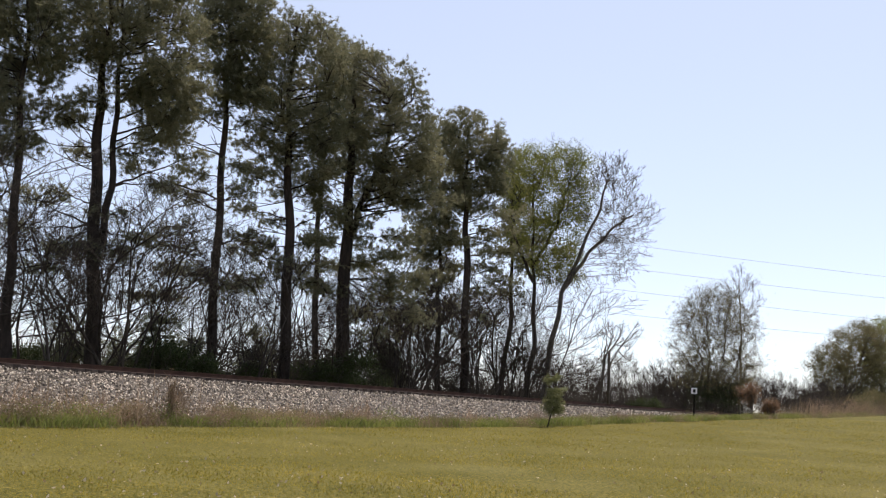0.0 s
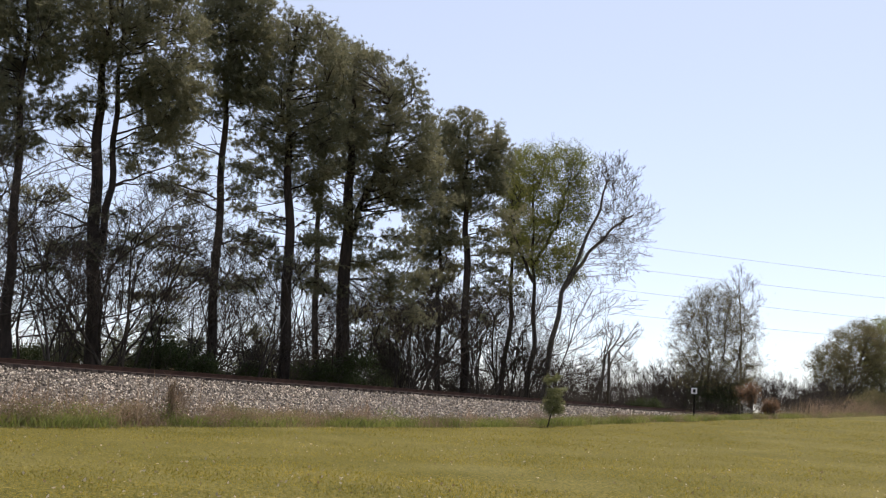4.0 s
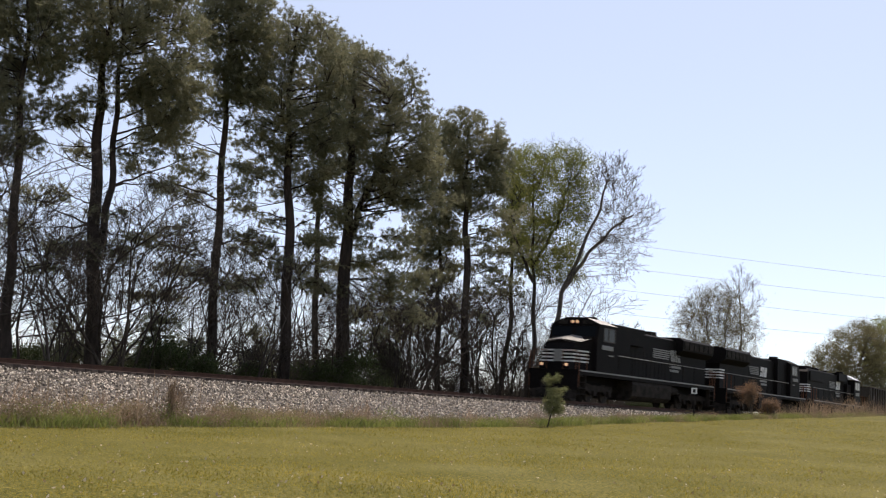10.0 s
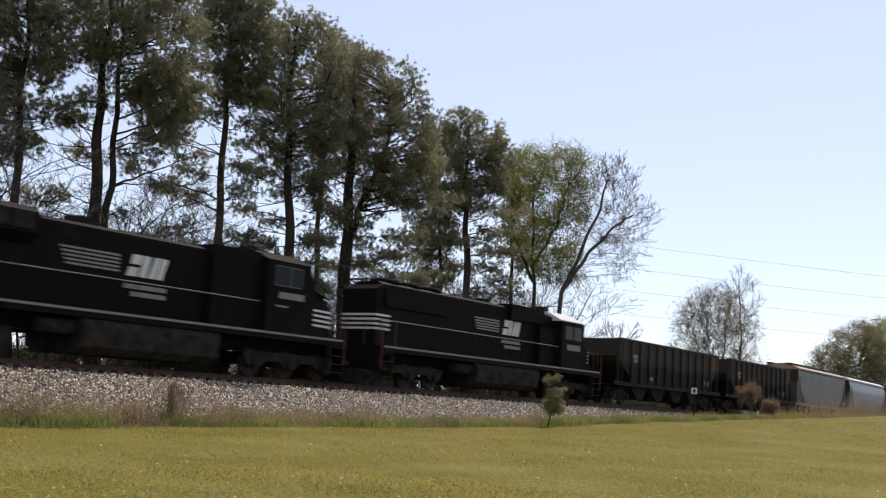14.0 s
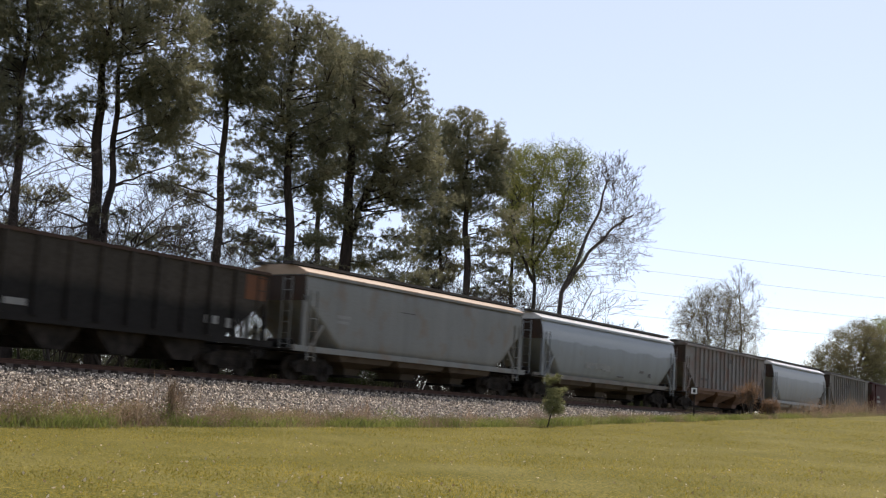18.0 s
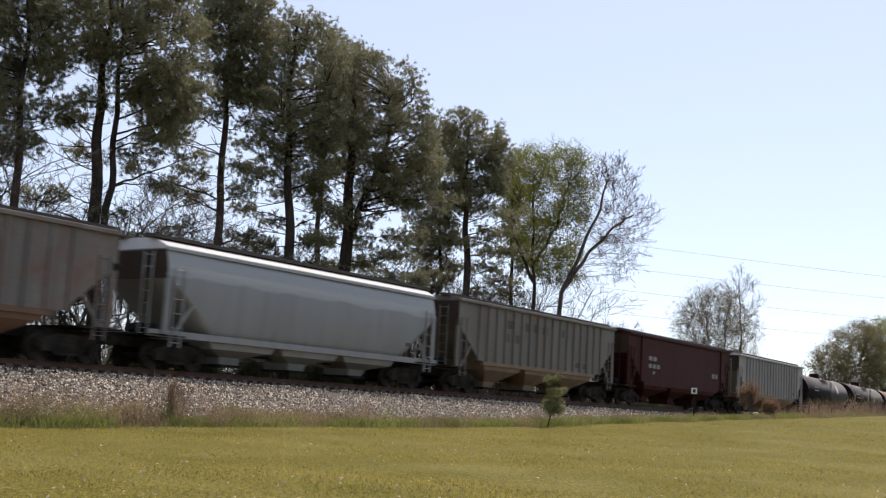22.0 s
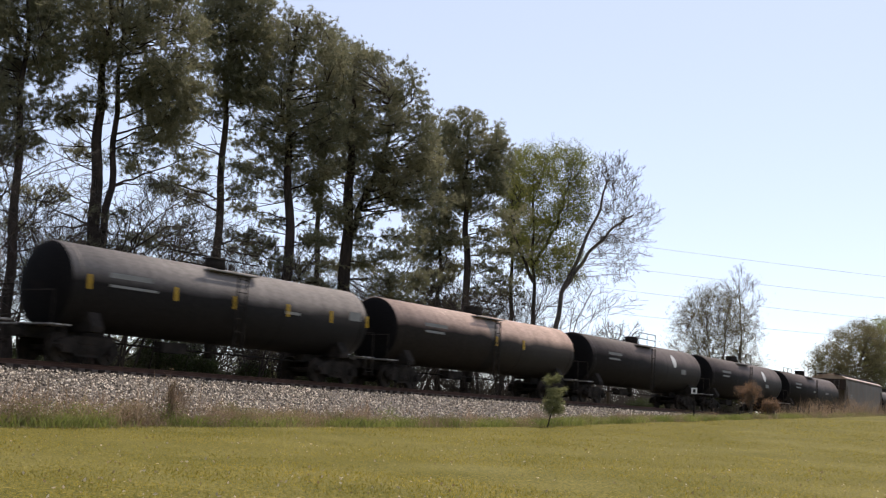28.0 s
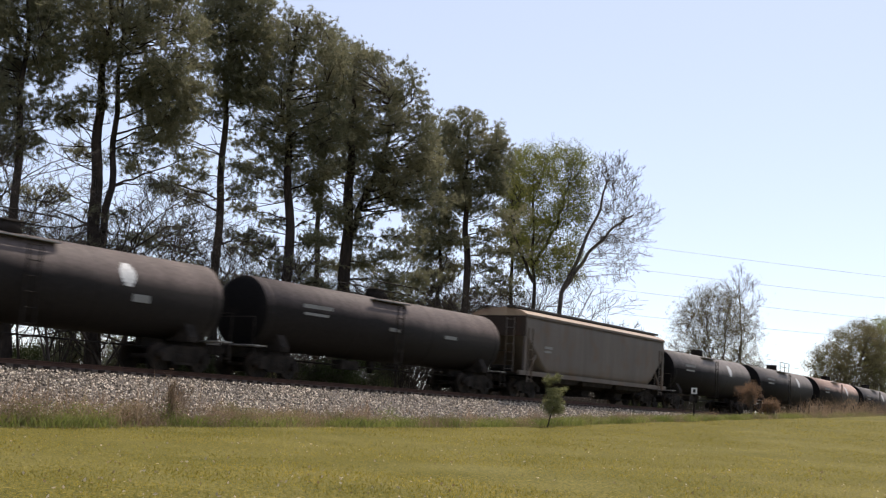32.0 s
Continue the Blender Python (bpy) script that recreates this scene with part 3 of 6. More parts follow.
def covered_hopper(label, start, length, shape, paint, bay_paint, roof_paint, bays=3, ribs=0, floor=1.25, top=4.08, marks=(), eave=0.1, rise=0.33, sill_paint=None):
    car = thing("hopper_car", label, "freight car", group="freight cars of the train")
    side = half_width(shape, 2.6)
    e = 1.0
    hull_top = top
    body = part("body", hull(shape, length, floor, hull_top, 3.0, e), paint, car)
    # roof with sloping sides, hatch trough and running board
    ye = half_width(shape, top) + eave
    yi, zi = ye - 0.34, top + 0.02 + (rise - 0.02) * 0.55
    bm = prism(bmesh.new(), [(-ye, top - 0.06), (-ye, top + 0.02), (-yi, zi), (-0.72, top + rise), (0.72, top + rise), (yi, zi), (ye, top + 0.02), (ye, top - 0.06)], e - 0.05, length - e + 0.05)
    part("roof", bm, roof_paint, car)
    part("roof_eave", boxes(bmesh.new(), (e - 0.05, length - e + 0.05, -ye - 0.03, -ye + 0.05, top - 0.11, top - 0.02)), paint, car)
    part("roof_eave", boxes(bmesh.new(), (e - 0.05, length - e + 0.05, ye - 0.05, ye + 0.03, top - 0.11, top - 0.02)), paint, car)
    part("hatch", prism(bmesh.new(), [(-0.36, top + rise - 0.02), (-0.33, top + rise + 0.11), (0.33, top + rise + 0.11), (0.36, top + rise - 0.02)], e + 0.7, length - e - 0.7), roof_paint, car)
    for k in range(7):
        x = e + 1.6 + (length - 2 * e - 3.2) * k / 6
        part("hatch_clamp", box(x - 0.04, x + 0.04, -0.4, 0.4, top + rise + 0.1, top + rise + 0.15), UNDER, car)
    for d in (-1, 1):
        part("running_board", boxes(bmesh.new(), (e - 0.3, length - e + 0.3, d * 0.78 - 0.24, d * 0.78 + 0.24, top + rise - 0.02, top + rise + 0.09)), BOARD, car)
    # Plates over the hull ends, their dark colour holding shade as well as rust.
    for x, d in ((e, -1), (length - e, 1)):
        a, b = sorted((x + d * 0.004, x + d * 0.03))
        part("end_sheet", prism(bmesh.new(), [(-half_width(shape, 3.0), 3.0), (-half_width(shape, 3.6), 3.6), (-half_width(shape, top - 0.1), top - 0.1), (half_width(shape, top - 0.1), top - 0.1), (half_width(shape, 3.6), 3.6), (half_width(shape, 3.0), 3.0)], a, b), END_SHADE_RUST, car, "rust-brown end sheet darkened by painted shade")
    # sill, end platforms and their posts
    for d in (-1, 1):
        y = d * (half_width(shape, 1.4) + 0.02)
        part("side_sill", boxes(bmesh.new(), (0.55 if not ribs else e + 2.2, length - (0.55 if not ribs else e + 2.2), min(y, y - d * 0.16), max(y, y - d * 0.16), 1.08 if not ribs else floor - 0.16, 1.3 if not ribs else floor + 0.02)), (sill_paint or paint) if not ribs else bay_paint, car)
    part("centre_sill", box(0.5, length - 0.5, -0.22, 0.22, 0.72, 1.05), UNDER, car)
    for x, d in ((0.55, 1), (length - 0.55, -1)):
        part("end_platform", boxes(bmesh.new(), (min(x, x + d * 1.5), max(x, x + d * 1.5), -1.5, 1.5, 1.1, 1.16)), UNDER, car)
        for s in (-1, 1):
            ye2 = s * (side - 0.06)
            xe = e + 0.06 if d > 0 else length - e - 0.06
            part("corner_post", boxes(bmesh.new(), (xe - 0.09, xe + 0.09, ye2 - 0.06, ye2 + 0.06, 1.16, 3.2)), paint, car)
            lx = xe + (0.2 if d > 0 else -0.62)
            ladder(car, lx, s * (side + 0.02), 0.75, 3.4, paint)
            part("end_brace", slab(bmesh.new(), [(xe + d * 0.3, 1.16), (xe + d * 0.42, 1.16), (xe + d * 1.2, 2.2), (xe + d * 1.08, 2.2)], ye2 - 0.04, ye2 + 0.04), paint, car)
        ladder(car, x + d * 0.32, -0.95, 1.2, 3.9, paint, 0.45, False)
        part("brake_wheel" if d < 0 else "air_tank", rod(bmesh.new(), (x + d * 0.3, 0.5, 2.3) if d < 0 else (x + d * 0.9, -0.6, 1.4), (x + d * 0.36, 0.5, 2.3) if d < 0 else (x + d * 0.9, 0.6, 1.4), 0.28 if d < 0 else 0.17, None, 14), UNDER, car)
    # discharge bays
    span = (length - 2 * (e + 2.2)) / bays
    for i in range(bays):
        x0, x1 = e + 2.2 + span * i, e + 2.2 + span * (i + 1)
        yb = half_width(shape, floor) - 0.03
        xm = (x0 + x1) / 2
        bm = bmesh.new()
        rings = []
        for z, hx, hy in ((floor + 0.02, span * 0.49, yb), (floor - 0.35, span * 0.41, yb * 0.93), (0.62, 0.5, 0.68), (0.34, 0.42, 0.58)):
            rings.append([bm.verts.new((xm + a * hx, b * hy, z)) for a, b in ((-1, -1), (1, -1), (1, 1), (-1, 1))])
        for a, b in zip(rings, rings[1:]):
            for j in range(4):
                bm.faces.new((a[j], a[(j + 1) % 4], b[(j + 1) % 4], b[j]))
        bm.faces.new(rings[0])
        bm.faces.new(rings[-1][::-1])
        part("discharge_bay", bm, bay_paint, car)
        part("outlet_gate", boxes(bmesh.new(), (xm - 0.5, xm + 0.5, -0.75, 0.75, 0.27, 0.36)), UNDER, car)
    if ribs:
        x0, x1 = e + 1.7, length - e - 1.7
        for k in range(ribs):
            x = x0 + (x1 - x0) * k / (ribs - 1)
            for d in (-1, 1):
                bm = boxes(bmesh.new(), (x - 0.055, x + 0.055, d * side if d > 0 else d * side - 0.09, d * side + 0.09 if d > 0 else d * side, floor + 0.02, top - 0.12))
                part("rib", bm, paint, car)
    for rows, y, mat in marks:
        lettering(car, y, rows, mat)
    truck(car, 2.2)
    truck(car, length - 2.2)
    couplers(car, length)
    TRAIN.append((car, start, length, 2.2))
    return car


def coal_hopper(label, start, length):
    car = thing("coal_hopper_car", label, "freight car", group="freight cars of the train")
    t, fl = 3.72, 1.25
    # open-topped tub with sloping ends
    bm = bmesh.new()
    o = [(0.95, t), (0.95, 2.75), (3.0, fl), (length - 3.0, fl), (length - 0.95, 2.75), (length - 0.95, t)]
    for y in (-1.5, 1.42):
        slab(bm, o, y, y + 0.08)
    boxes(bm, (0.95, 1.03, -1.42, 1.42, 2.75, t), (length - 1.03, length - 0.95, -1.42, 1.42, 2.75, t))
    for a, b in ((0.95, 3.0), (length - 0.95, length - 3.0)):
        q = [bm.verts.new(p) for p in ((a, -1.42, 2.75), (a, 1.42, 2.75), (b, 1.42, fl), (b, -1.42, fl))]
        bm.faces.new(q)
    boxes(bm, (3.0, length - 3.0, -1.42, 1.42, fl, fl + 0.06))
    part("body", bm, COAL_BLACK, car)
    part("load", prism(bmesh.new(), [(-1.4, 3.3), (-0.7, 3.62), (0.0, 3.68), (0.7, 3.6), (1.4, 3.3)], 1.1, length - 1.1), UNDER, car, "black coal load below the rim")
    for d in (-1, 1):
        part("top_chord", boxes(bmesh.new(), (0.9, length - 0.9, d * 1.5 - 0.07, d * 1.5 + 0.07, t - 0.05, t + 0.06)), COAL_RIM, car)
        part("side_sill", boxes(bmesh.new(), (0.55, length - 0.55, d * 1.45 - 0.08, d * 1.45 + 0.08, 1.1, 1.32)), COAL_BLACK, car)
        for k in range(11):
            x = 2.6 + (length - 5.2) * k / 10
            part("rib", boxes(bmesh.new(), (x - 0.075, x + 0.075, d * 1.56 - 0.07, d * 1.56 + 0.07, 1.3, t - 0.05)), COAL_BLACK, car)
    for x, d in ((0.55, 1), (length - 0.55, -1)):
        part("end_platform", boxes(bmesh.new(), (min(x, x + d * 1.2), max(x, x + d * 1.2), -1.5, 1.5, 1.1, 1.16)), UNDER, car)
        for s in (-1, 1):
            part("corner_post", boxes(bmesh.new(), (x + d * 0.45 - 0.07, x + d * 0.45 + 0.07, s * 1.44 - 0.06, s * 1.44 + 0.06, 1.16, t)), COAL_BLACK, car)
            ladder(car, x + d * 0.5 if d > 0 else x + d * 0.95, s * 1.53, 0.7, t - 0.1, COAL_BLACK)
    for y in (-1, 1):
        a, b = sorted((y * 1.5, y * 1.515))
        part("corner_patch", box(length - 2.1, length - 1.0, a, b, 2.72, t - 0.12), RUST_ORANGE, car, "orange rusty corner panel")
    bays = 4
    span = (length - 6.4) / bays
    for i in range(bays):
        xm = 3.2 + span * (i + 0.5)
        bm = slab(bmesh.new(), [(xm - span * 0.46, fl), (xm + span * 0.46, fl), (xm + 0.4, 0.38), (xm - 0.4, 0.38)], -1.2, 1.2)
        part("discharge_bay", bm, UNDER, car)
    lettering(car, 1.5, ((2.9, 3.55, 2.72, 2.95), (3.1, 3.5, 2.48, 2.68), (length - 3.9, length - 3.3, 1.7, 1.98), (length - 2.9, length - 2.4, 1.62, 1.95), (5.0, 5.8, 1.55, 1.75)), FADED)
    part("centre_sill", box(0.5, length - 0.5, -0.22, 0.22, 0.72, 1.05), UNDER, car)
    truck(car, 2.2)
    truck(car, length - 2.2)
    couplers(car, length)
    TRAIN.append((car, start, length, 2.2))


def tank_car(label, start, length, paint, radius=1.38, marks=(), band=None, spot=None, railing=True, yellow=()):
    car = thing("tank_car", label, "freight car", group="freight cars of the train")
    zc = 1.05 + radius
    x0, x1 = 0.95, length - 0.75
    dish = [(x0, 0.0), (x0 + 0.02, 0.45), (x0 + 0.07, 0.85), (x0 + 0.14, 1.14), (x0 + 0.22, radius - 0.05), (x0 + 0.3, radius - 0.012)]
    shell = [(x0 + 0.26, radius - 0.02), (x0 + 0.27, radius), (length / 2, radius), (x1 - 0.27, radius), (x1 - 0.26, radius - 0.02)]
    n = 40
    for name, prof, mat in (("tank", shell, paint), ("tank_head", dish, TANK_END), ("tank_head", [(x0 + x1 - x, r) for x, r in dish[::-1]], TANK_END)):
        bm = bmesh.new()
        rings = []
        for x, r in prof:
            rings.append([bm.verts.new((x, math.sin(2 * math.pi * k / n) * r, zc + math.cos(2 * math.pi * k / n) * r)) for k in range(n)] if r else [bm.verts.new((x, 0, zc))])
        for a, b in zip(rings, rings[1:]):
            for k in range(n):
                j = (k + 1) % n
                q = (a[k], a[j], b[j], b[k]) if len(a) > 1 and len(b) > 1 else ((a[0], b[j], b[k]) if len(a) == 1 else (a[k], a[j], b[0]))
                bm.faces.new(q).smooth = True
        part(name, bm, mat, car, "black domed tank end" if name == "tank_head" else "")
    # weld bands round the shell
    for x in (x0 + 0.62, length * 0.36, length * 0.64, x1 - 0.62):
        part("weld_band", rod(bmesh.new(), (x - 0.03, 0, zc), (x + 0.03, 0, zc), radius + 0.006, None, 40, False), paint, car)
    xm = length / 2
    if band:
        part("spill_stain", rod(bmesh.new(), (xm - 0.35, 0, zc), (xm + 0.55, 0, zc), radius + 0.009, None, 40, False), band, car, "dark spill stain round the middle")
    if spot:
        bm = bmesh.new()
        for k in range(7):
            a0, a1 = -0.88 - k * 0.085, -0.88 - (k + 1) * 0.085
            r = radius + 0.008
            w = 0.12 + 0.2 * math.sin(math.pi * (k + 0.5) / 7)
            q = [bm.verts.new((spot + dx, math.sin(a) * r, zc + math.cos(a) * r)) for a, dx in ((a0, -w), (a0, w), (a1, w), (a1, -w))]
            bm.faces.new(q)
        part("paint_patch", bm, WHITE, car, "pale patch on the shell")
    # manway housing and platform
    part("dome", rod(bmesh.new(), (xm, 0, zc + radius - 0.08), (xm, 0, zc + radius + 0.3), 0.42, 0.4, 18), UNDER, car)
    part("dome_lid", rod(bmesh.new(), (xm, 0, zc + radius + 0.3), (xm, 0, zc + radius + 0.36), 0.45, 0.4, 18), UNDER, car)
    part("valve", rod(bmesh.new(), (xm + 0.85, 0.1, zc + radius - 0.05), (xm + 0.85, 0.1, zc + radius + 0.26), 0.11, 0.08, 10), UNDER, car)
    part("platform", boxes(bmesh.new(), (xm - 1.2, xm + 1.2, -1.05, -0.5, zc + radius - 0.22, zc + radius - 0.18), (xm - 1.2, xm + 1.2, 0.5, 1.05, zc + radius - 0.22, zc + radius - 0.18)), GRATE_AND_SHEEN, car)
    if railing:
        for d in (-1, 1):
            zt = zc + radius + 0.55
            bm = bars(bmesh.new(), 0.022, [(xm - 1.2, d * 1.05, zt - 0.75), (xm - 1.2, d * 1.05, zt), (xm + 1.2, d * 1.05, zt), (xm + 1.2, d * 1.05, zt - 0.75)], [(xm, d * 1.05, zt - 0.75), (xm, d * 1.05, zt)], [(xm - 1.2, d * 1.05, zt - 0.35), (xm + 1.2, d * 1.05, zt - 0.35)], sides=5)
            part("railing", bm, UNDER, car)
    for d in (-1, 1):
        ladder(car, xm - 0.21, d * (radius + 0.12), 0.9, zc + radius * 0.75, UNDER)
    # stub sills, saddles, walks
    for x, d in ((0.5, 1), (length - 0.5, -1)):
        a, b = sorted((x, x + d * 2.9))
        part("stub_sill", box(a, b, -0.22, 0.22, 0.72, 1.12), UNDER, car)
        xs = x + d * 1.75
        bm = prism(bmesh.new(), [(-1.4, 1.0), (-1.4, 1.18), (-1.12, 1.62), (-0.6, 1.25), (0.6, 1.25), (1.12, 1.62), (1.4, 1.18), (1.4, 1.0)], xs - 0.22, xs + 0.22)
        part("saddle", bm, UNDER, car)
        a, b = sorted((x, x + d * 0.7))
        part("end_walk", boxes(bmesh.new(), (a, b, -1.45, 1.45, 1.1, 1.15)), GRATE_AND_SHEEN, car)
        bm = bars(bmesh.new(), 0.02, [(x + d * 0.05, -1.4, 1.15), (x + d * 0.05, -1.4, 2.15), (x + d * 0.05, 1.4, 2.15), (x + d * 0.05, 1.4, 1.15)], sides=5)
        part("end_rail", bm, UNDER, car)
        for s in (-1, 1):
            ladder(car, x + d * 0.1 if d > 0 else x - 0.5, s * 1.45, 0.4, 1.15, UNDER, 0.4, True, 2)
    part("outlet_valve", rod(bmesh.new(), (xm, 0, 0.55), (xm, 0, 1.2), 0.14, 0.2, 10), UNDER, car)
    part("brake_gear", boxes(bmesh.new(), (xm - 2.6, xm - 1.5, -0.6, -0.1, 0.6, 0.95)), UNDER, car)
    part("brake_rod", rod(bmesh.new(), (3.0, -0.3, 0.75), (length - 3.0, -0.3, 0.75), 0.03), UNDER, car)
    for rows, mat in marks:
        for xa, xb, za, zb in rows:
            y = math.sqrt(max(0.05, radius ** 2 - ((za + zb) / 2 - zc) ** 2))
            lettering(car, y, ((xa, xb, za, zb),), mat)
    for x in yellow:
        for d in (-1, 1):
            a, b = sorted((d * (radius - 0.03), d * (radius + 0.012)))
            part("reflector", box(x - 0.06, x + 0.06, a, b, zc - 0.12, zc + 0.33), YELLOW, car, "yellow reflective strip")
    truck(car, 2.25)
    truck(car, length - 2.25)
    couplers(car, length)
    TRAIN.append((car, start, length, 2.25))


def locomotive(label, start, length, wide_cab=True, backwards=False, lit=False, flared=True, stripes=(9.6, 13.0), logo=None, housing=4.4):
    car = thing("locomotive", label, "locomotive", group="locomotives of the train")
    flip = Matrix.Translation((length, 0, 0)) @ Matrix.Rotation(math.pi, 4, "Z") if backwards else Matrix.Identity(4)
    made = []

    def p(name, bm, mat, text="", parent=None):
        if isinstance(bm, bmesh.types.BMesh) and parent is None:
            bmesh.ops.transform(bm, matrix=flip, verts=bm.verts)
        ob = part(name, bm, mat, parent or car, text)
        made.append(ob)
        return ob

    L = length
    # frame, walkway and white sill stripe
    p("underframe", boxes(bmesh.new(), (1.1, L - 1.1, -1.5, 1.5, 1.42, 1.62), (1.0, L - 1.0, -0.5, 0.5, 0.95, 1.42)), LOCO_BLACK)
    for d in (-1, 1):
        a, b = sorted((d * 1.5, d * 1.512))
        p("sill_stripe", box(1.3, L - 1.3, a, b, 1.6, 1.68), FADED, "white stripe along the frame")
    p("walkway", boxes(bmesh.new(), (1.1, L - 1.1, -1.5, 1.5, 1.62, 1.675)), LOCO_BLACK)
    # fuel tank and air reservoirs
    bm = prism(bmesh.new(), [(-1.42, 1.4), (-1.5, 1.2), (-1.45, 0.55), (-1.15, 0.3), (1.15, 0.3), (1.45, 0.55), (1.5, 1.2), (1.42, 1.4)], L * 0.5 - 3.1, L * 0.5 + 2.6)
    p("fuel_tank", bm, UNDER)
    for d in (-1, 1):
        p("air_reservoir", rod(bmesh.new(), (L * 0.5 + 2.7, d * 1.1, 1.1), (L * 0.5 + 4.0, d * 1.1, 1.1), 0.24, None, 14), UNDER)
    # pilots, plough, steps
    for x, d in ((1.1, 1), (L - 1.1, -1)):
        a, b = sorted((x, x + d * 0.12))
        p("pilot", boxes(bmesh.new(), (a, b, -1.45, 1.45, 0.6, 1.45)), LOCO_BLACK)
        bm = bmesh.new()
        q = [bm.verts.new(c) for c in ((x - d * 0.25, -0.15, 0.12), (x + d * 0.05, -1.4, 0.14), (x + d * 0.05, -1.4, 0.68), (x - d * 0.05, -0.15, 0.68), (x - d * 0.25, 0.15, 0.12), (x + d * 0.05, 1.4, 0.14), (x + d * 0.05, 1.4, 0.68), (x - d * 0.05, 0.15, 0.68))]
        for w in ((0, 1, 2, 3), (4, 7, 6, 5), (0, 3, 7, 4)):
            bm.faces.new([q[i] for i in w])
        p("snow_plough", bm, UNDER)
        for s in (-1, 1):
            bm = bmesh.new()
            for k in range(4):
                y0, y1 = sorted((s * 1.5, s * 1.22))
                a, b = sorted((x + d * 0.1, x + d * 0.85))
                boxes(bm, (a, b, y0, y1, 0.38 + 0.32 * k, 0.42 + 0.32 * k))
            a, b = sorted((x + d * 0.85, x + d * 0.9))
            boxes(bm, (a, b, min(s * 1.5, s * 1.22), max(s * 1.5, s * 1.22), 0.3, 1.45))
            p("step", bm, UNDER)
            p("step_grab", bars(bmesh.new(), 0.025, [(x + d * 0.06, s * 1.5, 0.75), (x + d * 0.06, s * 1.5, 2.65)], [(x + d * 0.95, s * 1.5, 1.68), (x + d * 0.95, s * 1.5, 2.65)], sides=5), RUST_ORANGE)
        for s in (-1, 1):
            p("end_rail", bars(bmesh.new(), 0.022, [(x + d * 0.08, s * 1.3, 1.68), (x + d * 0.08, s * 1.3, 2.7), (x + d * 0.08, s * 0.5, 2.7), (x + d * 0.08, s * 0.5, 1.68)], sides=5), RUST_ORANGE)
    # nose and cab
    if wide_cab:
        bm = bmesh.new()
        o = [(1.45, 1.68), (1.5, 2.92), (1.7, 3.28), (3.3, 3.62), (3.3, 1.68)]
        low, high = [], []
        for x, z in o:
            w = 0.92 if x < 1.75 else 1.28
            low.append(bm.verts.new((x, -w, z - (0.16 if z > 2.9 and x < 3 else 0))))
            high.append(bm.verts.new((x, w, z - (0.16 if z > 2.9 and x < 3 else 0))))
        ridge = [bm.verts.new((1.67, 0, 3.3)), bm.verts.new((3.3, 0, 3.66))]
        bm.faces.new((low[0], low[1], high[1], high[0]))
        bm.faces.new((low[1], low[2], ridge[0], high[2], high[1]))
        bm.faces.new((low[2], low[3], ridge[1], ridge[0]))
        bm.faces.new((high[2], ridge[0], ridge[1], high[3]))
        bm.faces.new((low[0], low[4], low[3], low[2], low[1]))
        bm.faces.new((high[0], high[1], high[2], high[3], high[4]))
        p("nose", bm, LOCO_BLACK)
        bm = bmesh.new()
        q = [bm.verts.new(c) for c in ((1.74, 0, 3.33), (1.78, -1.24, 3.16), (3.1, -1.24, 3.44), (3.1, 0, 3.64), (1.78, 1.24, 3.16), (3.1, 1.24, 3.44))]
        for w in ((0, 1, 2, 3), (0, 3, 5, 4)):
            bm.faces.new([q[i] for i in w])
        bmesh.ops.solidify(bm, geom=bm.faces, thickness=0.012)
        bmesh.ops.translate(bm, verts=bm.verts, vec=(0, 0, 0.03))
        # The lead engine's pale nose panel paints in sky gloss on black paint.
        p("nose_top", bm, GRATE_AND_SHEEN if lit else LOCO_BLACK, "nose top with its sky reflection painted pale" if lit else "")
        cab1 = 5.7
        # windscreen leaning back
        o = [(3.15, 1.68), (3.15, 3.45), (3.44, 4.22), (3.55, 4.3), (5.7, 4.3), (5.7, 1.68)]
        p("cab", slab(bmesh.new(), o, -1.52, 1.52), LOCO_BLACK)
        # Roof gloss on the lead engine is put in as a grey colour.
        bm = prism(bmesh.new(), [(-1.52, 4.29), (-0.62, 4.66), (0.62, 4.66), (1.52, 4.29)], 3.48, 5.7)
        p("cab_roof", bm, GRATE_AND_SHEEN if lit else LOCO_BLACK, "chamfered cab roof with its gloss painted grey" if lit else "")
        p("roof_front", prism(bmesh.new(), [(-1.5, 4.2), (-1.5, 4.3), (-0.62, 4.67), (0.62, 4.67), (1.5, 4.3), (1.5, 4.2)], 3.38, 3.52), LOCO_BLACK)
        for d in (-1, 1):
            a, b = sorted((d * 0.12, d * 1.35))
            bm = bmesh.new()
            q = [bm.verts.new(c) for c in ((3.2, a, 3.6), (3.2, b, 3.6), (3.4, b, 4.16), (3.4, a, 4.16))]
            bm.faces.new(q)
            bmesh.ops.translate(bm, verts=bm.verts, vec=(-0.025, 0, 0.012))
            p("windscreen", bm, GLASS)
            for wx in ((3.95, 4.5), (4.58, 5.3)):
                y0, y1 = sorted((d * 1.515, d * 1.53))
                p("side_window", box(wx[0], wx[1], y0, y1, 3.42, 4.08), GLASS)
            y0, y1 = sorted((d * 1.52, d * 1.55))
            w = p("window_frame", boxes(bmesh.new(), (3.9, 5.35, y0, y1, 4.08, 4.13), (3.9, 5.35, y0, y1, 3.36, 3.42), (3.9, 3.95, y0, y1, 3.42, 4.08), (4.5, 4.58, y0, y1, 3.42, 4.08), (5.3, 5.35, y0, y1, 3.42, 4.08)), DARK_MARK)
            p("road_number", box(3.75, 5.1, y0, y1, 2.92, 3.16), FADED, "faded number panel")
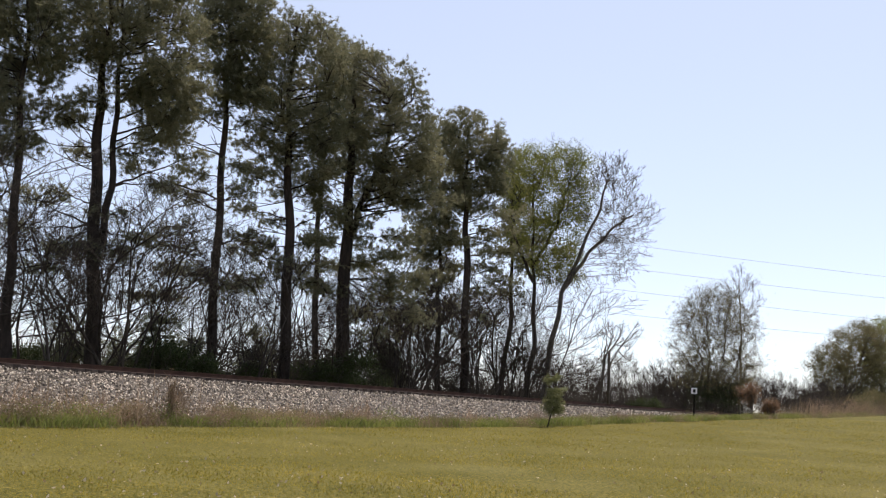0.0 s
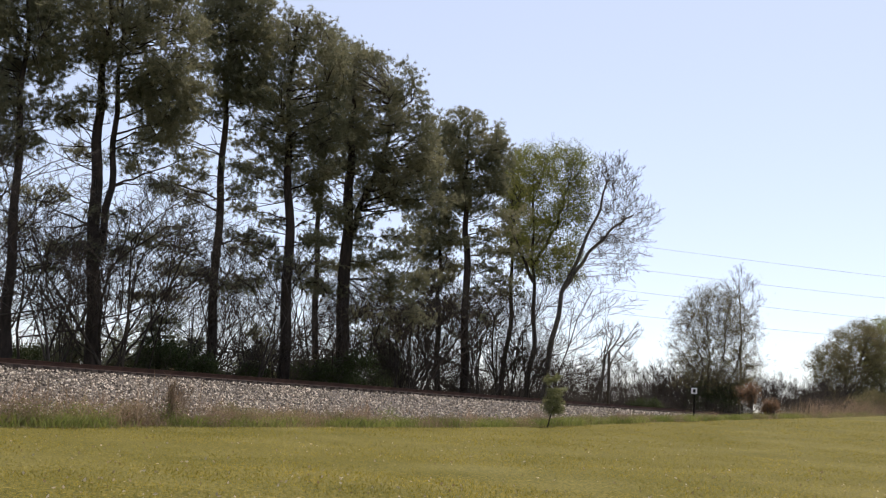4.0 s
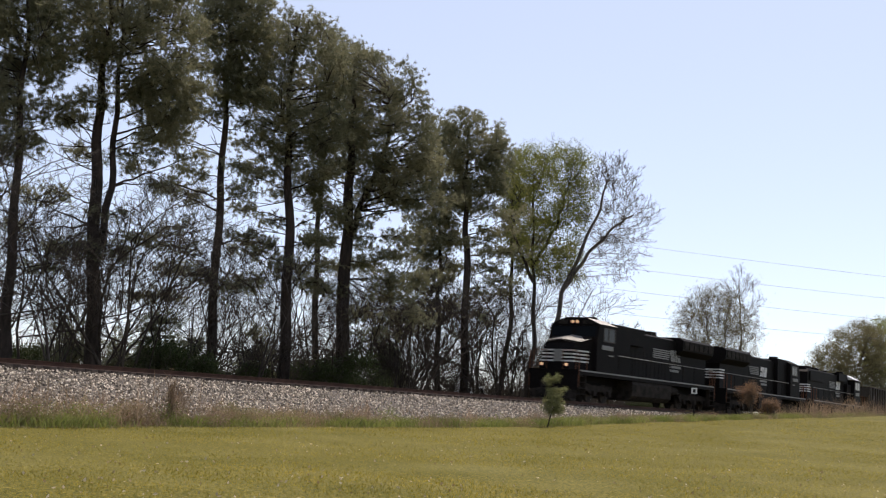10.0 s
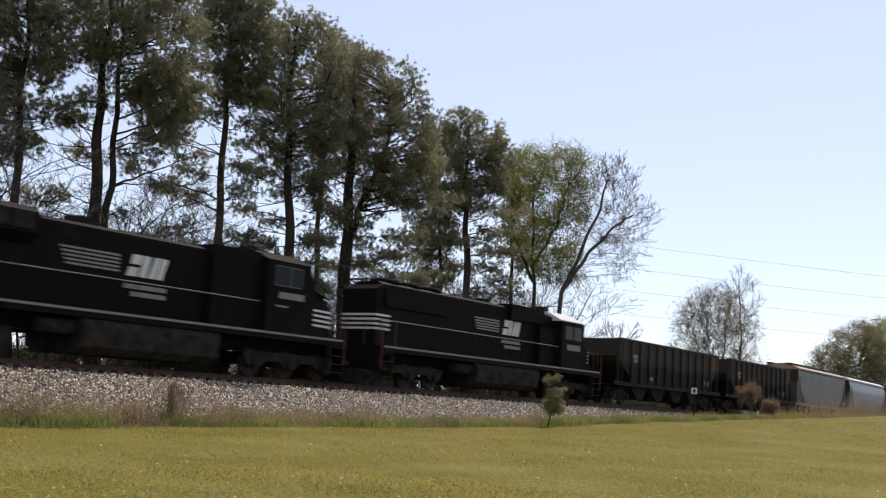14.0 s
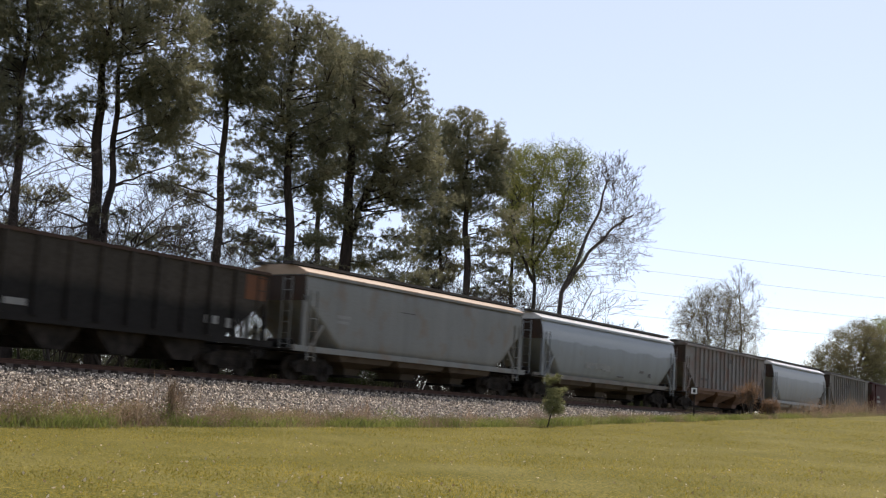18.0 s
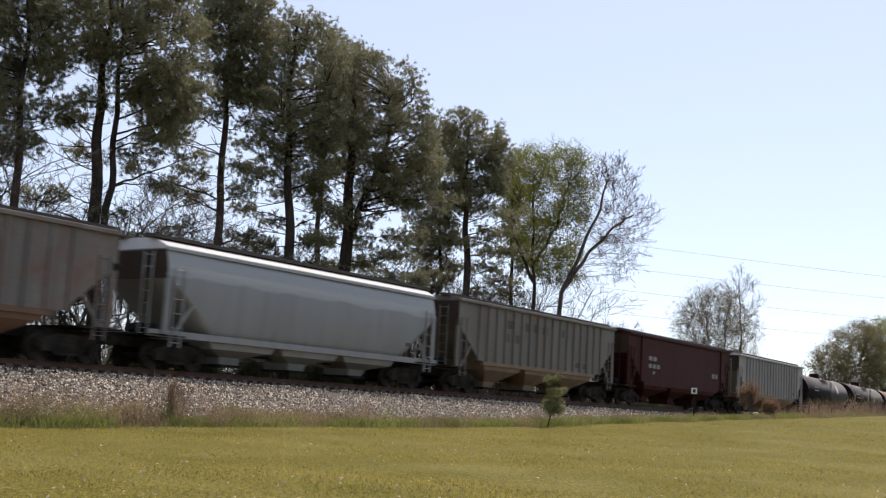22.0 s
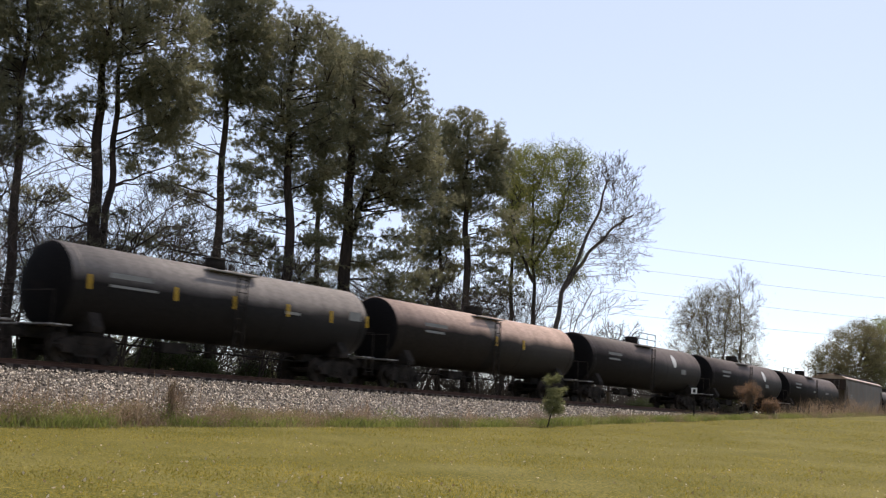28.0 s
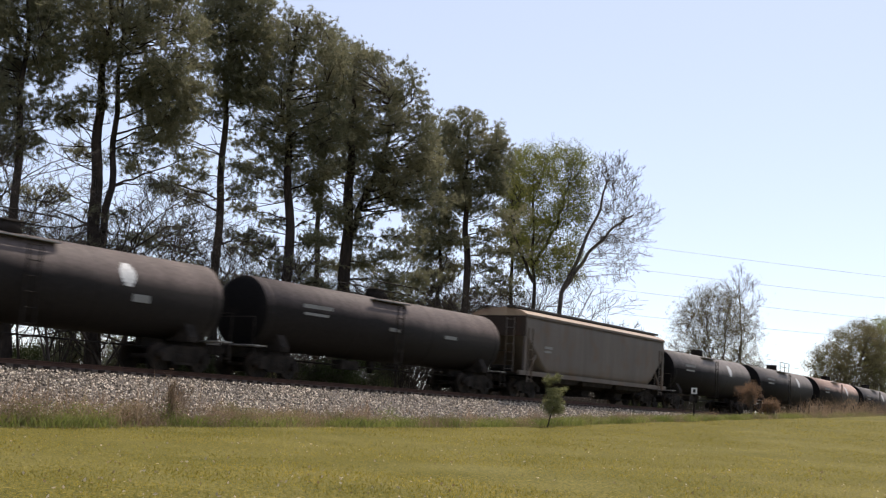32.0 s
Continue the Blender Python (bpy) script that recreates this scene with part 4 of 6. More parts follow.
            p("builder_plate", box(4.6, 5.2, y0, y1, 2.6, 2.67), FADED)
        front = 1.47
        nose_w = 0.93
        stripe_x = ((2.3, 3.1),)
    else:
        cab1 = 5.7
        p("nose", slab(bmesh.new(), [(1.5, 1.68), (1.55, 2.75), (1.75, 2.95), (3.3, 3.05), (3.3, 1.68)], -0.85, 0.85), LOCO_BLACK)
        p("cab", slab(bmesh.new(), [(3.3, 1.68), (3.3, 4.12), (5.7, 4.12), (5.7, 1.68)], -1.52, 1.52), LOCO_BLACK)
        p("cab_roof", prism(bmesh.new(), [(-1.56, 4.08), (-0.6, 4.56), (0.6, 4.56), (1.56, 4.08)], 3.22, 5.75), ROOF_GREY, "pale grey sloped cab roof")
        for d in (-1, 1):
            y0, y1 = sorted((d * 1.515, d * 1.53))
            p("side_window", box(3.6, 4.4, y0, y1, 3.15, 3.85), GLASS)
            p("side_window", box(4.55, 5.35, y0, y1, 3.15, 3.85), GLASS)
            p("road_number", box(3.7, 5.1, y0, y1, 2.6, 2.9), FADED, "faded number panel")
            a, b = sorted((d * 0.15, d * 1.3))
            p("windscreen", box(3.28, 3.295, a, b, 3.2, 3.9), GLASS)
        front, nose_w = 1.5, 0.86
    # zebra stripes round the nose and the hood's rear end
    for k in range(4):
        z = 2.1 + 0.19 * k
        p("nose_stripe", boxes(bmesh.new(), (front - 0.02, front + 0.06, -nose_w, nose_w, z, z + 0.085)), WHITE, "white nose stripe")
        if wide_cab:
            for d in (-1, 1):
                bm = bmesh.new()
                q = [bm.verts.new(c) for c in ((front + 0.01, d * (nose_w + 0.012), z), (2.8, d * 1.215, z), (2.8, d * 1.215, z + 0.085), (front + 0.01, d * (nose_w + 0.012), z + 0.085))]
                bm.faces.new(q)
                p("nose_stripe", bm, WHITE, "white nose stripe")
        if lit:
            continue
        p("hood_end_stripe", boxes(bmesh.new(), (L - 2.35, L - 1.33, -0.915, 0.915, z + 0.25, z + 0.34)), WHITE, "white stripe on the hood end")
    p("nose_emblem", boxes(bmesh.new(), (front - 0.035, front + 0.0, -0.28, 0.22, 2.1, 2.75)), FADED, "plain pale emblem on the nose")
    # long hood
    hw = 0.9
    p("hood", slab(bmesh.new(), [(cab1, 1.68), (cab1, 4.28), (L - 1.75, 4.28), (L - 1.35, 4.05), (L - 1.35, 1.68)], -hw, hw), LOCO_BLACK)
    p("hood_roof", prism(bmesh.new(), [(-hw - 0.01, 4.22), (-0.55, 4.42), (0.55, 4.42), (hw + 0.01, 4.22)], cab1, L - 1.8), LOCO_BLACK)
    if flared:
        p("equipment_housing", boxes(bmesh.new(), (cab1 + 0.05, cab1 + housing, -1.2, 1.2, 3.5, 4.5)), LOCO_BLACK)
        p("blower_housing", boxes(bmesh.new(), (cab1 + 0.05, cab1 + 2.4, -1.2, 1.2, 1.68, 3.5)), LOCO_BLACK)
        bm = prism(bmesh.new(), [(-0.92, 3.4), (-1.36, 3.72), (-1.4, 4.34), (-1.05, 4.54), (1.05, 4.54), (1.4, 4.34), (1.36, 3.72), (0.92, 3.4)], L - 6.5, L - 1.2)
        p("radiator_housing", bm, LOCO_BLACK)
        for d in (-1, 1):
            for k in range(6):
                y0, y1 = sorted((d * 1.36, d * 1.415))
                x = L - 6.3 + k * 0.82
                p("radiator_grille", box(x, x + 0.7, y0, y1, 3.82, 4.32), UNDER)
        p("exhaust_stack", boxes(bmesh.new(), (L - 9.4, L - 8.5, -0.4, 0.4, 4.4, 4.68)), UNDER)
    else:
        for k in range(3):
            x = L - 3.0 - k * 1.55
            p("cooling_fan", rod(bmesh.new(), (x, 0, 4.4), (x, 0, 4.6), 0.66, 0.64, 20), LOCO_BLACK)
        p("dynamic_brake", boxes(bmesh.new(), (cab1 + 1.2, cab1 + 4.4, -1.1, 1.1, 3.75, 4.5)), LOCO_BLACK)
        p("radiator_intake", boxes(bmesh.new(), (L - 6.6, L - 1.9, -1.02, 1.02, 3.35, 4.1)), LOCO_BLACK)
        p("exhaust_stack", boxes(bmesh.new(), (L * 0.5, L * 0.5 + 0.5, -0.25, 0.25, 4.4, 4.62)), UNDER)
        p("blower_housing", boxes(bmesh.new(), (cab1 + 0.05, cab1 + 1.7, -1.2, 1.2, 1.68, 3.6)), LOCO_BLACK)
    for d in (-1, 1):
        y0, y1 = sorted((d * hw, d * (hw + 0.015)))
        # hood doors
        n = 11
        for k in range(n):
            x = cab1 + 2.6 + (L - 7.6 - cab1 - 2.6) * k / n
            w = (L - 7.6 - cab1 - 2.6) / n
            p("hood_door", box(x + 0.02, x + w - 0.02, y0, y1, 1.75, 3.25), LOCO_BLACK)
        y0, y1 = sorted((d * (hw + 0.012), d * (hw + 0.024)))
        for k in range(5):
            z = 3.03 + 0.125 * k
            p("hood_stripe", box(stripes[0], stripes[1] - 0.12 * (4 - k) * 0.5, y0, y1, z, z + 0.07), FADED, "thin white stripe on the hood")
        if logo:
            # plain emblem: a few leaning blocks
            bm = bmesh.new()
            x = logo
            for o in ([(x, 2.96), (x + 0.26, 2.96), (x + 0.06, 3.68), (x - 0.2, 3.68)], [(x + 0.32, 2.96), (x + 0.62, 2.96), (x + 0.36, 3.68), (x + 0.12, 3.68)],
                      [(x + 0.7, 2.96), (x + 1.0, 2.96), (x + 0.8, 3.68), (x + 0.52, 3.68)], [(x + 1.08, 2.96), (x + 1.5, 2.96), (x + 1.4, 3.26), (x + 0.98, 3.26)], [(x + 0.94, 3.36), (x + 1.36, 3.36), (x + 1.28, 3.68), (x + 0.86, 3.68)]):
                slab(bm, o, y0, y1)
            p("emblem", bm, FADED if lit else WHITE, "plain white emblem on the hood")
            for k, wd in ((0, 1.75), (1, 1.45)):
                p("lettering", box(x - 0.2, x - 0.2 + wd, y0, y1, 2.55 - 0.24 * k, 2.7 - 0.24 * k), FADED)
        else:
            p("lettering", box(stripes[1] - 1.3, stripes[1] + 0.2, y0, y1, 2.7, 2.86), FADED)
            p("lettering", box(stripes[1] - 1.3, stripes[1] + 0.05, y0, y1, 2.48, 2.62), FADED)
        # handrails with stanchions along the walkway
        run = [(cab1 + 0.3, d * 1.47, 2.72), (L - 1.0, d * 1.47, 2.72)]
        p("handrail", bars(bmesh.new(), 0.02, run, sides=5), FADED)
        for k in range(9):
            x = cab1 + 0.3 + (L - 1.3 - cab1) * k / 8
            p("stanchion", rod(bmesh.new(), (x, d * 1.47, 1.62), (x, d * 1.47, 2.72), 0.018, None, 5), LOCO_BLACK)
    # lamps
    glow = HEADLAMP if lit else GLASS
    zl = 4.42 if wide_cab else 4.3
    xl = 3.37 if wide_cab else 3.2
    for d in (-1, 1):
        p("headlamp", rod(bmesh.new(), (xl - 0.05, d * 0.14, zl), (xl + 0.02, d * 0.14, zl), 0.08, None, 12), glow)
        p("ditch_light", rod(bmesh.new(), (0.88, d * 0.75 - 0.1, 1.92), (1.0, d * 0.75 - 0.1, 1.92), 0.085, None, 12), glow)
        p("ditch_light_box", boxes(bmesh.new(), (0.96, 1.42, d * 0.75 - 0.24, d * 0.75 + 0.04, 1.68, 2.05)), LOCO_BLACK)
        p("number_board", boxes(bmesh.new(), (xl - 0.03, xl + 0.02, d * 0.78 - 0.28, d * 0.78 + 0.28, zl - 0.12, zl + 0.1)), UNDER)
    p("horn", boxes(bmesh.new(), (cab1 - 0.6, cab1 - 0.15, -0.3, 0.3, 4.62, 4.84)), UNDER)
    for x in (3.75, L - 3.75):
        truck(car, x, True)
    couplers(car, L)
    TRAIN.append((car, start, length, 3.75))


locomotive("black wide-nosed diesel locomotive with lit headlamps and white nose stripes", 162.04, 22.1, True, False, True, True, (12.0, 14.7), 14.85)
locomotive("black diesel locomotive running cab last with white emblem", 184.14, 21.8, True, True, False, True, (11.9, 14.2), 10.1, 2.4)
locomotive("black diesel locomotive with grey cab roof, cab facing back", 205.94, 21.9, False, True, False, False, (10.9, 13.1), 9.1)
coal_hopper("black ribbed open coal hopper with orange rusty corner", 227.87, 17.6)
coal_hopper("black ribbed open coal hopper with faded white stencils", 245.48, 16.68)
M1 = (((2.9, 3.7, 2.5, 2.62), (2.9, 3.6, 2.3, 2.4)), 1.56, FADED)
covered_hopper("smooth concrete-grey covered hopper with rust stains", 262.16, 17.72, "straight", CONCRETE_GREY, BAY_GRIME, ROOF_TAN, 3, 0, 1.2, 4.06, (M1, (((7.0, 8.0, 3.1, 3.14),), 1.56, DARK_MARK)))
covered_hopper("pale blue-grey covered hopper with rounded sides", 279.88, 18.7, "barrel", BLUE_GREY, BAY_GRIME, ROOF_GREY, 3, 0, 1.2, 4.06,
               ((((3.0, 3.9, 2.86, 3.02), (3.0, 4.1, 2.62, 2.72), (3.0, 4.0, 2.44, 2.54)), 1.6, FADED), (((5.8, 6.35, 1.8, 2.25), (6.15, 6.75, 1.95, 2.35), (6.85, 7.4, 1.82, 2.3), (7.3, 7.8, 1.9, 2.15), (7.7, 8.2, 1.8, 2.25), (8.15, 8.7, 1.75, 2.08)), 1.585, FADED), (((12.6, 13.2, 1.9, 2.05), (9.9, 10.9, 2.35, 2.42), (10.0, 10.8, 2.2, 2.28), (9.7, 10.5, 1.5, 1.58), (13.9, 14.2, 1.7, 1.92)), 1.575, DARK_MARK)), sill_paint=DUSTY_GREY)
covered_hopper("rib-sided covered hopper, grey paint streaked with rust", 298.58, 17.74, "ribbed", RUSTY_GREY, BROWN_DUST, RUSTY_GREY, 3, 17, 1.5, 4.2, rise=0.14, marks= ((((3.6, 4.1, 2.0, 2.15), (4.5, 4.9, 2.0, 2.15), (9.0, 9.8, 3.4, 3.7)), 1.48, DARK_MARK),))
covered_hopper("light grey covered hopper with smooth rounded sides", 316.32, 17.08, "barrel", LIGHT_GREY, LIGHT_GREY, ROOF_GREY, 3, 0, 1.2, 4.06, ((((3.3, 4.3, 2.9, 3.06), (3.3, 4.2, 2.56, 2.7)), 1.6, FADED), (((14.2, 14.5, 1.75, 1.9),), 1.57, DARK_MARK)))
covered_hopper("dusty rib-sided covered hopper with tan discharge bays", 333.40, 17.66, "ribbed", DUSTY_GREY, TAN_DUST, DUSTY_GREY, 3, 17, 1.5, 4.2, rise=0.14, marks=
               ((tuple((5.2 + k * 0.85, 5.75 + k * 0.85, 3.2, 3.6) for k in (0, 2, 3, 4, 6)) + tuple((5.0 + k * 0.95, 5.4 + k * 0.95, 2.55, 2.95) for k in (0, 1)) + ((12.2, 12.7, 1.75, 2.0), (13.1, 13.6, 1.72, 1.98)), 1.48, DARK_MARK),))
covered_hopper("dull maroon rib-sided covered hopper with white stencils", 351.06, 18.47, "ribbed", MAROON, MAROON, MAROON, 3, 2, 1.42, 4.2, rise=0.14, marks=
               (((((3.8, 4.25, 2.75, 3.0), (4.45, 4.9, 2.75, 3.0), (3.8, 4.2, 2.3, 2.55), (4.4, 4.8, 2.3, 2.55), (5.0, 5.4, 2.3, 2.55), (4.4, 4.7, 1.95, 2.12), (14.2, 14.6, 2.2, 2.5), (14.8, 15.2, 2.2, 2.5)), 1.5, FADED)),))
covered_hopper("pale cream-grey rib-sided covered hopper", 369.53, 17.9, "ribbed", CREAM_GREY, TAN_DUST, ROOF_GREY, 3, 19, 1.5, 4.2, rise=0.14, marks= ((((14.0, 14.4, 1.8, 2.0),), 1.48, DARK_MARK),))
TM = (((3.2, 4.9, 2.72, 2.9), (3.2, 4.6, 2.48, 2.58)), FADED)
tank_car("dusty black tank car with painted-on sunlit top and pale patch", 387.64, 16.1, TANK_BLACK, 1.36, (TM,), None, 11.3)
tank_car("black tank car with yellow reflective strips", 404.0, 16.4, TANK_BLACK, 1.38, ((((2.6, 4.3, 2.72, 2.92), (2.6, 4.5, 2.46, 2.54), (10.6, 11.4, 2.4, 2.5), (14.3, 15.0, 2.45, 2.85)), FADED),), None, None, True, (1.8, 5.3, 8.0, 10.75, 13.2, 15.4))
tank_car("tan-stained tank car with painted-on sunlit top and a dark spill band", 420.25, 17.7, TANK_TAN, 1.38, (TM,), TANK_BLACK, None, True, (9.0, 11.5))
tank_car("dusty black tank car with painted-on sunlit top and pale patch near the end", 437.95, 17.9, TANK_BROWN, 1.38, (TM, (((13.6, 14.3, 2.2, 2.5),), FADED)), None, 12.6)
tank_car("dusty black tank car with painted-on sunlit top and faded lettering", 455.83, 17.54, TANK_BROWN, 1.38, (TM, (((12.6, 13.3, 2.1, 2.35),), FADED)), None, 12.4)
tank_car("dark tank car with painted-on sunlit dusty top", 473.37, 18.1, TANK_BROWN, 1.36, (TM, (((8.5, 9.2, 2.3, 2.45), (12.5, 13.4, 2.3, 2.45)), FADED)))
covered_hopper("tan-grey smooth covered hopper with orange-stained roof", 491.47, 18.67, "straight", TAN_GREY, UNDER, ROOF_TAN, 3, 0, 1.2, 4.06, (M1,))
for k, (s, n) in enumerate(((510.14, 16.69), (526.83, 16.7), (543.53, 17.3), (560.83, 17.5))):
    tank_car("dusty black tank car with painted-on sunlit top following the grey hopper", s, n, TANK_TAN if k == 2 else TANK_BLACK, 1.36, (TM,), None, 11.5)


# ---- trees and plants ----
def needle_clump(n=34, length=0.3, width=0.022):
    """A tuft of pine needles round a twig's end."""
    v, f = [], []
    for i in range(n):
        a, u = RNG.uniform(0, 2 * math.pi), RNG.uniform(-0.45, 1.0)
        d = np.array([math.cos(a) * math.sqrt(1 - u * u), math.sin(a) * math.sqrt(1 - u * u), u])
        side = np.cross(d, RNG.normal(size=3))
        side /= np.linalg.norm(side)
        ln = length * RNG.uniform(0.6, 1.1)
        v += [side * width * 0.5, -side * width * 0.5, d * ln]
        f.append((3 * i, 3 * i + 1, 3 * i + 2))
    return np.array(v), np.array(f)


def leaf_clump(n=12, spread=0.22, size=0.09):
    """A spray of small leaves."""
    v, f = [], []
    for i in range(n):
        c = RNG.normal(size=3) * spread * 0.6
        a, b = RNG.normal(size=3), RNG.normal(size=3)
        a /= np.linalg.norm(a)
        b -= a * (a @ b)
        b /= np.linalg.norm(b)
        w = size * RNG.uniform(0.6, 1.2)
        v += [c - a * w * 0.5, c + b * w * 0.32, c + a * w * 0.5, c - b * w * 0.32]
        f.append((4 * i, 4 * i + 1, 4 * i + 2, 4 * i + 3))
    return np.array(v), np.array(f)


TUFT, TUFT_F = needle_clump(32, 0.21, 0.017)
SPRAY, SPRAY_F = leaf_clump(16, 0.2, 0.075)


def chain(segs, pts, r0, r1):
    n = len(pts) - 1
    for i in range(n):
        a, b = r0 + (r1 - r0) * i / n, r0 + (r1 - r0) * (i + 1) / n
        segs.append((*pts[i], *pts[i + 1], a, b))


def along(pts, u):
    k = min(max(u, 0.0), 0.9999) * (len(pts) - 1)
    i = int(k)
    return pts[i].lerp(pts[i + 1], k - i)


def within(levels, rnd, depth):
    """A place inside a crown whose outline is given as rows of height, left and right reach; most lie towards its skin."""
    top, low = levels[0][0], levels[-1][0]
    zs = [r[0] for r in levels][::-1]
    ls, rs_ = [r[1] for r in levels][::-1], [r[2] for r in levels][::-1]
    widest = max(r[2] - r[1] for r in levels)
    while True:
        z = rnd.uniform(low, top)
        a, b = float(np.interp(z, zs, ls)), float(np.interp(z, zs, rs_))
        if rnd.random() < (b - a) / widest:
            break
    t, rho = rnd.uniform(0, 2 * math.pi), rnd.random() ** 0.42
    return Vector(((a + b) / 2 + (b - a) / 2 * rho * math.cos(t), (b - a) / 2 * depth * rho * math.sin(t), z))


def crown_places(levels, pads, clumps, rnd, gap, sparse, depth=1.0):
    """Middles of the foliage clumps: through the crown with gaps between them, and on its separate pads."""
    got = []
    shift = rnd.uniform(0, 50)
    for _ in range(clumps * 14):
        if len(got) >= clumps:
            break
        p = within(levels, rnd, depth)
        if noise.noise((p.x * 0.8 + shift, p.y * 0.4, p.z * 1.1)) < sparse or any((p - q).length < gap for q in got):
            continue
        got.append(p)
    alone, hubs = len(got), []
    for x, z, w, h in pads:
        y = rnd.uniform(-1.2, 1.2)
        for _ in range(max(5, int(11 * w * (0.5 + h)))):
            u, v = rnd.gauss(0, 0.5), rnd.gauss(0, 0.5)
            got.append(Vector((x + w * u, y + 0.8 * w * rnd.gauss(0, 0.5), z + h * v)))
        hubs.append(Vector((x, y, z)))
    return got[:alone], got[alone:], hubs


def boughs_to(places, hubs, lines, rnd, radius, count, rise, limb_segs):
    """Limbs that curve from the trunks to the hubs and to some of the places; every other place hangs on the nearest limb by a twig."""
    order = hubs + sorted(places, key=lambda p: -0.25 * math.hypot(p.x, p.y) - rnd.random())
    count += len(hubs)
    nodes = []
    stem_pts = [along(ln, k / 40) for ln in lines for k in range(8, 41)]
    for p in order[:count]:
        reach = min(math.hypot(p.x - q.x, p.y - q.y) for q in stem_pts)
        want = p.z - reach * rise * rnd.uniform(0.4, 1.2)
        root = min(stem_pts, key=lambda q: abs(q.z - want) * 3 + math.hypot(p.x - q.x, p.y - q.y))
        bend = root.lerp(p, 0.5) + Vector((rnd.uniform(-0.3, 0.3), rnd.uniform(-0.3, 0.3), rnd.uniform(-0.25, 0.35))) * (0.3 + 0.25 * reach)
        pts = []
        for i in range(8):
            u = i / 7
            q = root * (1 - u) ** 2 + bend * 2 * u * (1 - u) + p * u * u
            pts.append(q + Vector((rnd.uniform(-1, 1), rnd.uniform(-1, 1), rnd.uniform(-1, 1))) * 0.07 * (0 < i < 7))
        chain(limb_segs, pts, min(radius * (0.07 + 0.035 * reach), radius * 0.26), 0.012)
        nodes += pts[2:]
    spots = np.array([tuple(q) for q in nodes])
    for p in order[count:]:
        d = np.linalg.norm(spots - np.array(p), axis=1)
        q = nodes[int(np.argmin(d))]
        m = q.lerp(p, 0.55) + Vector((rnd.uniform(-0.12, 0.12), rnd.uniform(-0.12, 0.12), rnd.uniform(-0.1, 0.16)))
        chain(limb_segs, [q, m, p], 0.018, 0.008)


def stem_lines(lines, rnd):
    """Trunks through a few points each, from the ground up, smoothed and slightly crooked."""
    out = []
    for k, ln in enumerate(lines):
        pts = [Vector((x, 0.0, z)) for x, z in ln]
        if k == 0 or pts[0].z < 1.5:
            pts = [Vector((0.0, 0.0, -0.3))] + pts
        fine = []
        for i in range(21):
            q = along(pts, i / 20)
            fine.append(q + Vector((0.07 * math.sin(i * 1.3 + k), 0.09 * math.sin(i * 0.9 + 2 * k), 0)) * (i > 1) * (k > 0 or i < 20))
        out.append(fine)
    return out


def pine(label, where, radius, lines, levels, pads=(), clumps=120, seed=1, per=18, dead=14):
    """A tall pine: bark trunk, limbs, and a crown of rounded needle clumps with gaps of sky between them."""
    rnd = random.Random(seed)
    tree = thing("pine_tree", label, "tree", Matrix.Translation(where), group="row of pines behind the track")
    stems = stem_lines(lines, rnd)
    inner, outer, hubs = crown_places([(z, a - 0.35, b + 0.35) for z, a, b in levels] + [(levels[-1][0] - (2.2 if dead > 5 else 0.2), levels[-1][1] + 0.2, levels[-1][2] - 0.2)], pads, int(clumps * 2.1), rnd, 0.38, -0.13)
    segs, limb_segs = [], []
    chain(segs, [Vector((0, 0, -0.4)), Vector((0, 0, 0.5))], radius * 1.4, radius * 1.1)
    for k, ln in enumerate(stems):
        chain(segs, ln, radius * (1.1 if k == 0 else 0.6), radius * 0.16)
    boughs_to(inner, hubs, stems, rnd, radius, 40, 0.45, limb_segs)
    places = inner + outer
    for p in outer:
        q = min(hubs, key=lambda h: (h - p).length)
        chain(limb_segs, [q, q.lerp(p, 0.5) + Vector((0, 0, rnd.uniform(-0.05, 0.12))), p], 0.016, 0.007)
    # dead limbs below the crown
    for _ in range(dead):
        p = along(stems[0], rnd.uniform(0.25, 0.62))
        a, ln = rnd.uniform(0, 6.28), rnd.uniform(0.5, 2.4)
        bare(rnd, limb_segs, p, Vector((math.cos(a), math.sin(a), rnd.uniform(-0.2, 0.35))).normalized(), ln, 0.03, 1, [], 0.6, 0.05, 3)
    v, f = rods(segs, 10)
    part("trunk", mesh_of("trunk", v, f, BARK_PINE, True), None, tree)
    v, f = rods(limb_segs, 4)
    part("branchwork", mesh_of("branchwork", v, f, BARK_PINE, True), None, tree)
    mid = np.repeat(np.array([tuple(p) for p in places]), per, 0)
    big = np.repeat(RNG.uniform(0.75, 1.25, len(places)), per)
    tips = mid + RNG.normal(size=mid.shape) * np.array([0.25, 0.25, 0.19]) * big[:, None]
    v, f = scattered(tips, RNG.uniform(0.75, 1.2, len(tips)), spins(len(tips)), TUFT, TUFT_F)
    part("crown", mesh_of("crown", v, f, NEEDLES), None, tree, "dark olive needle crown with gaps")
    return tree


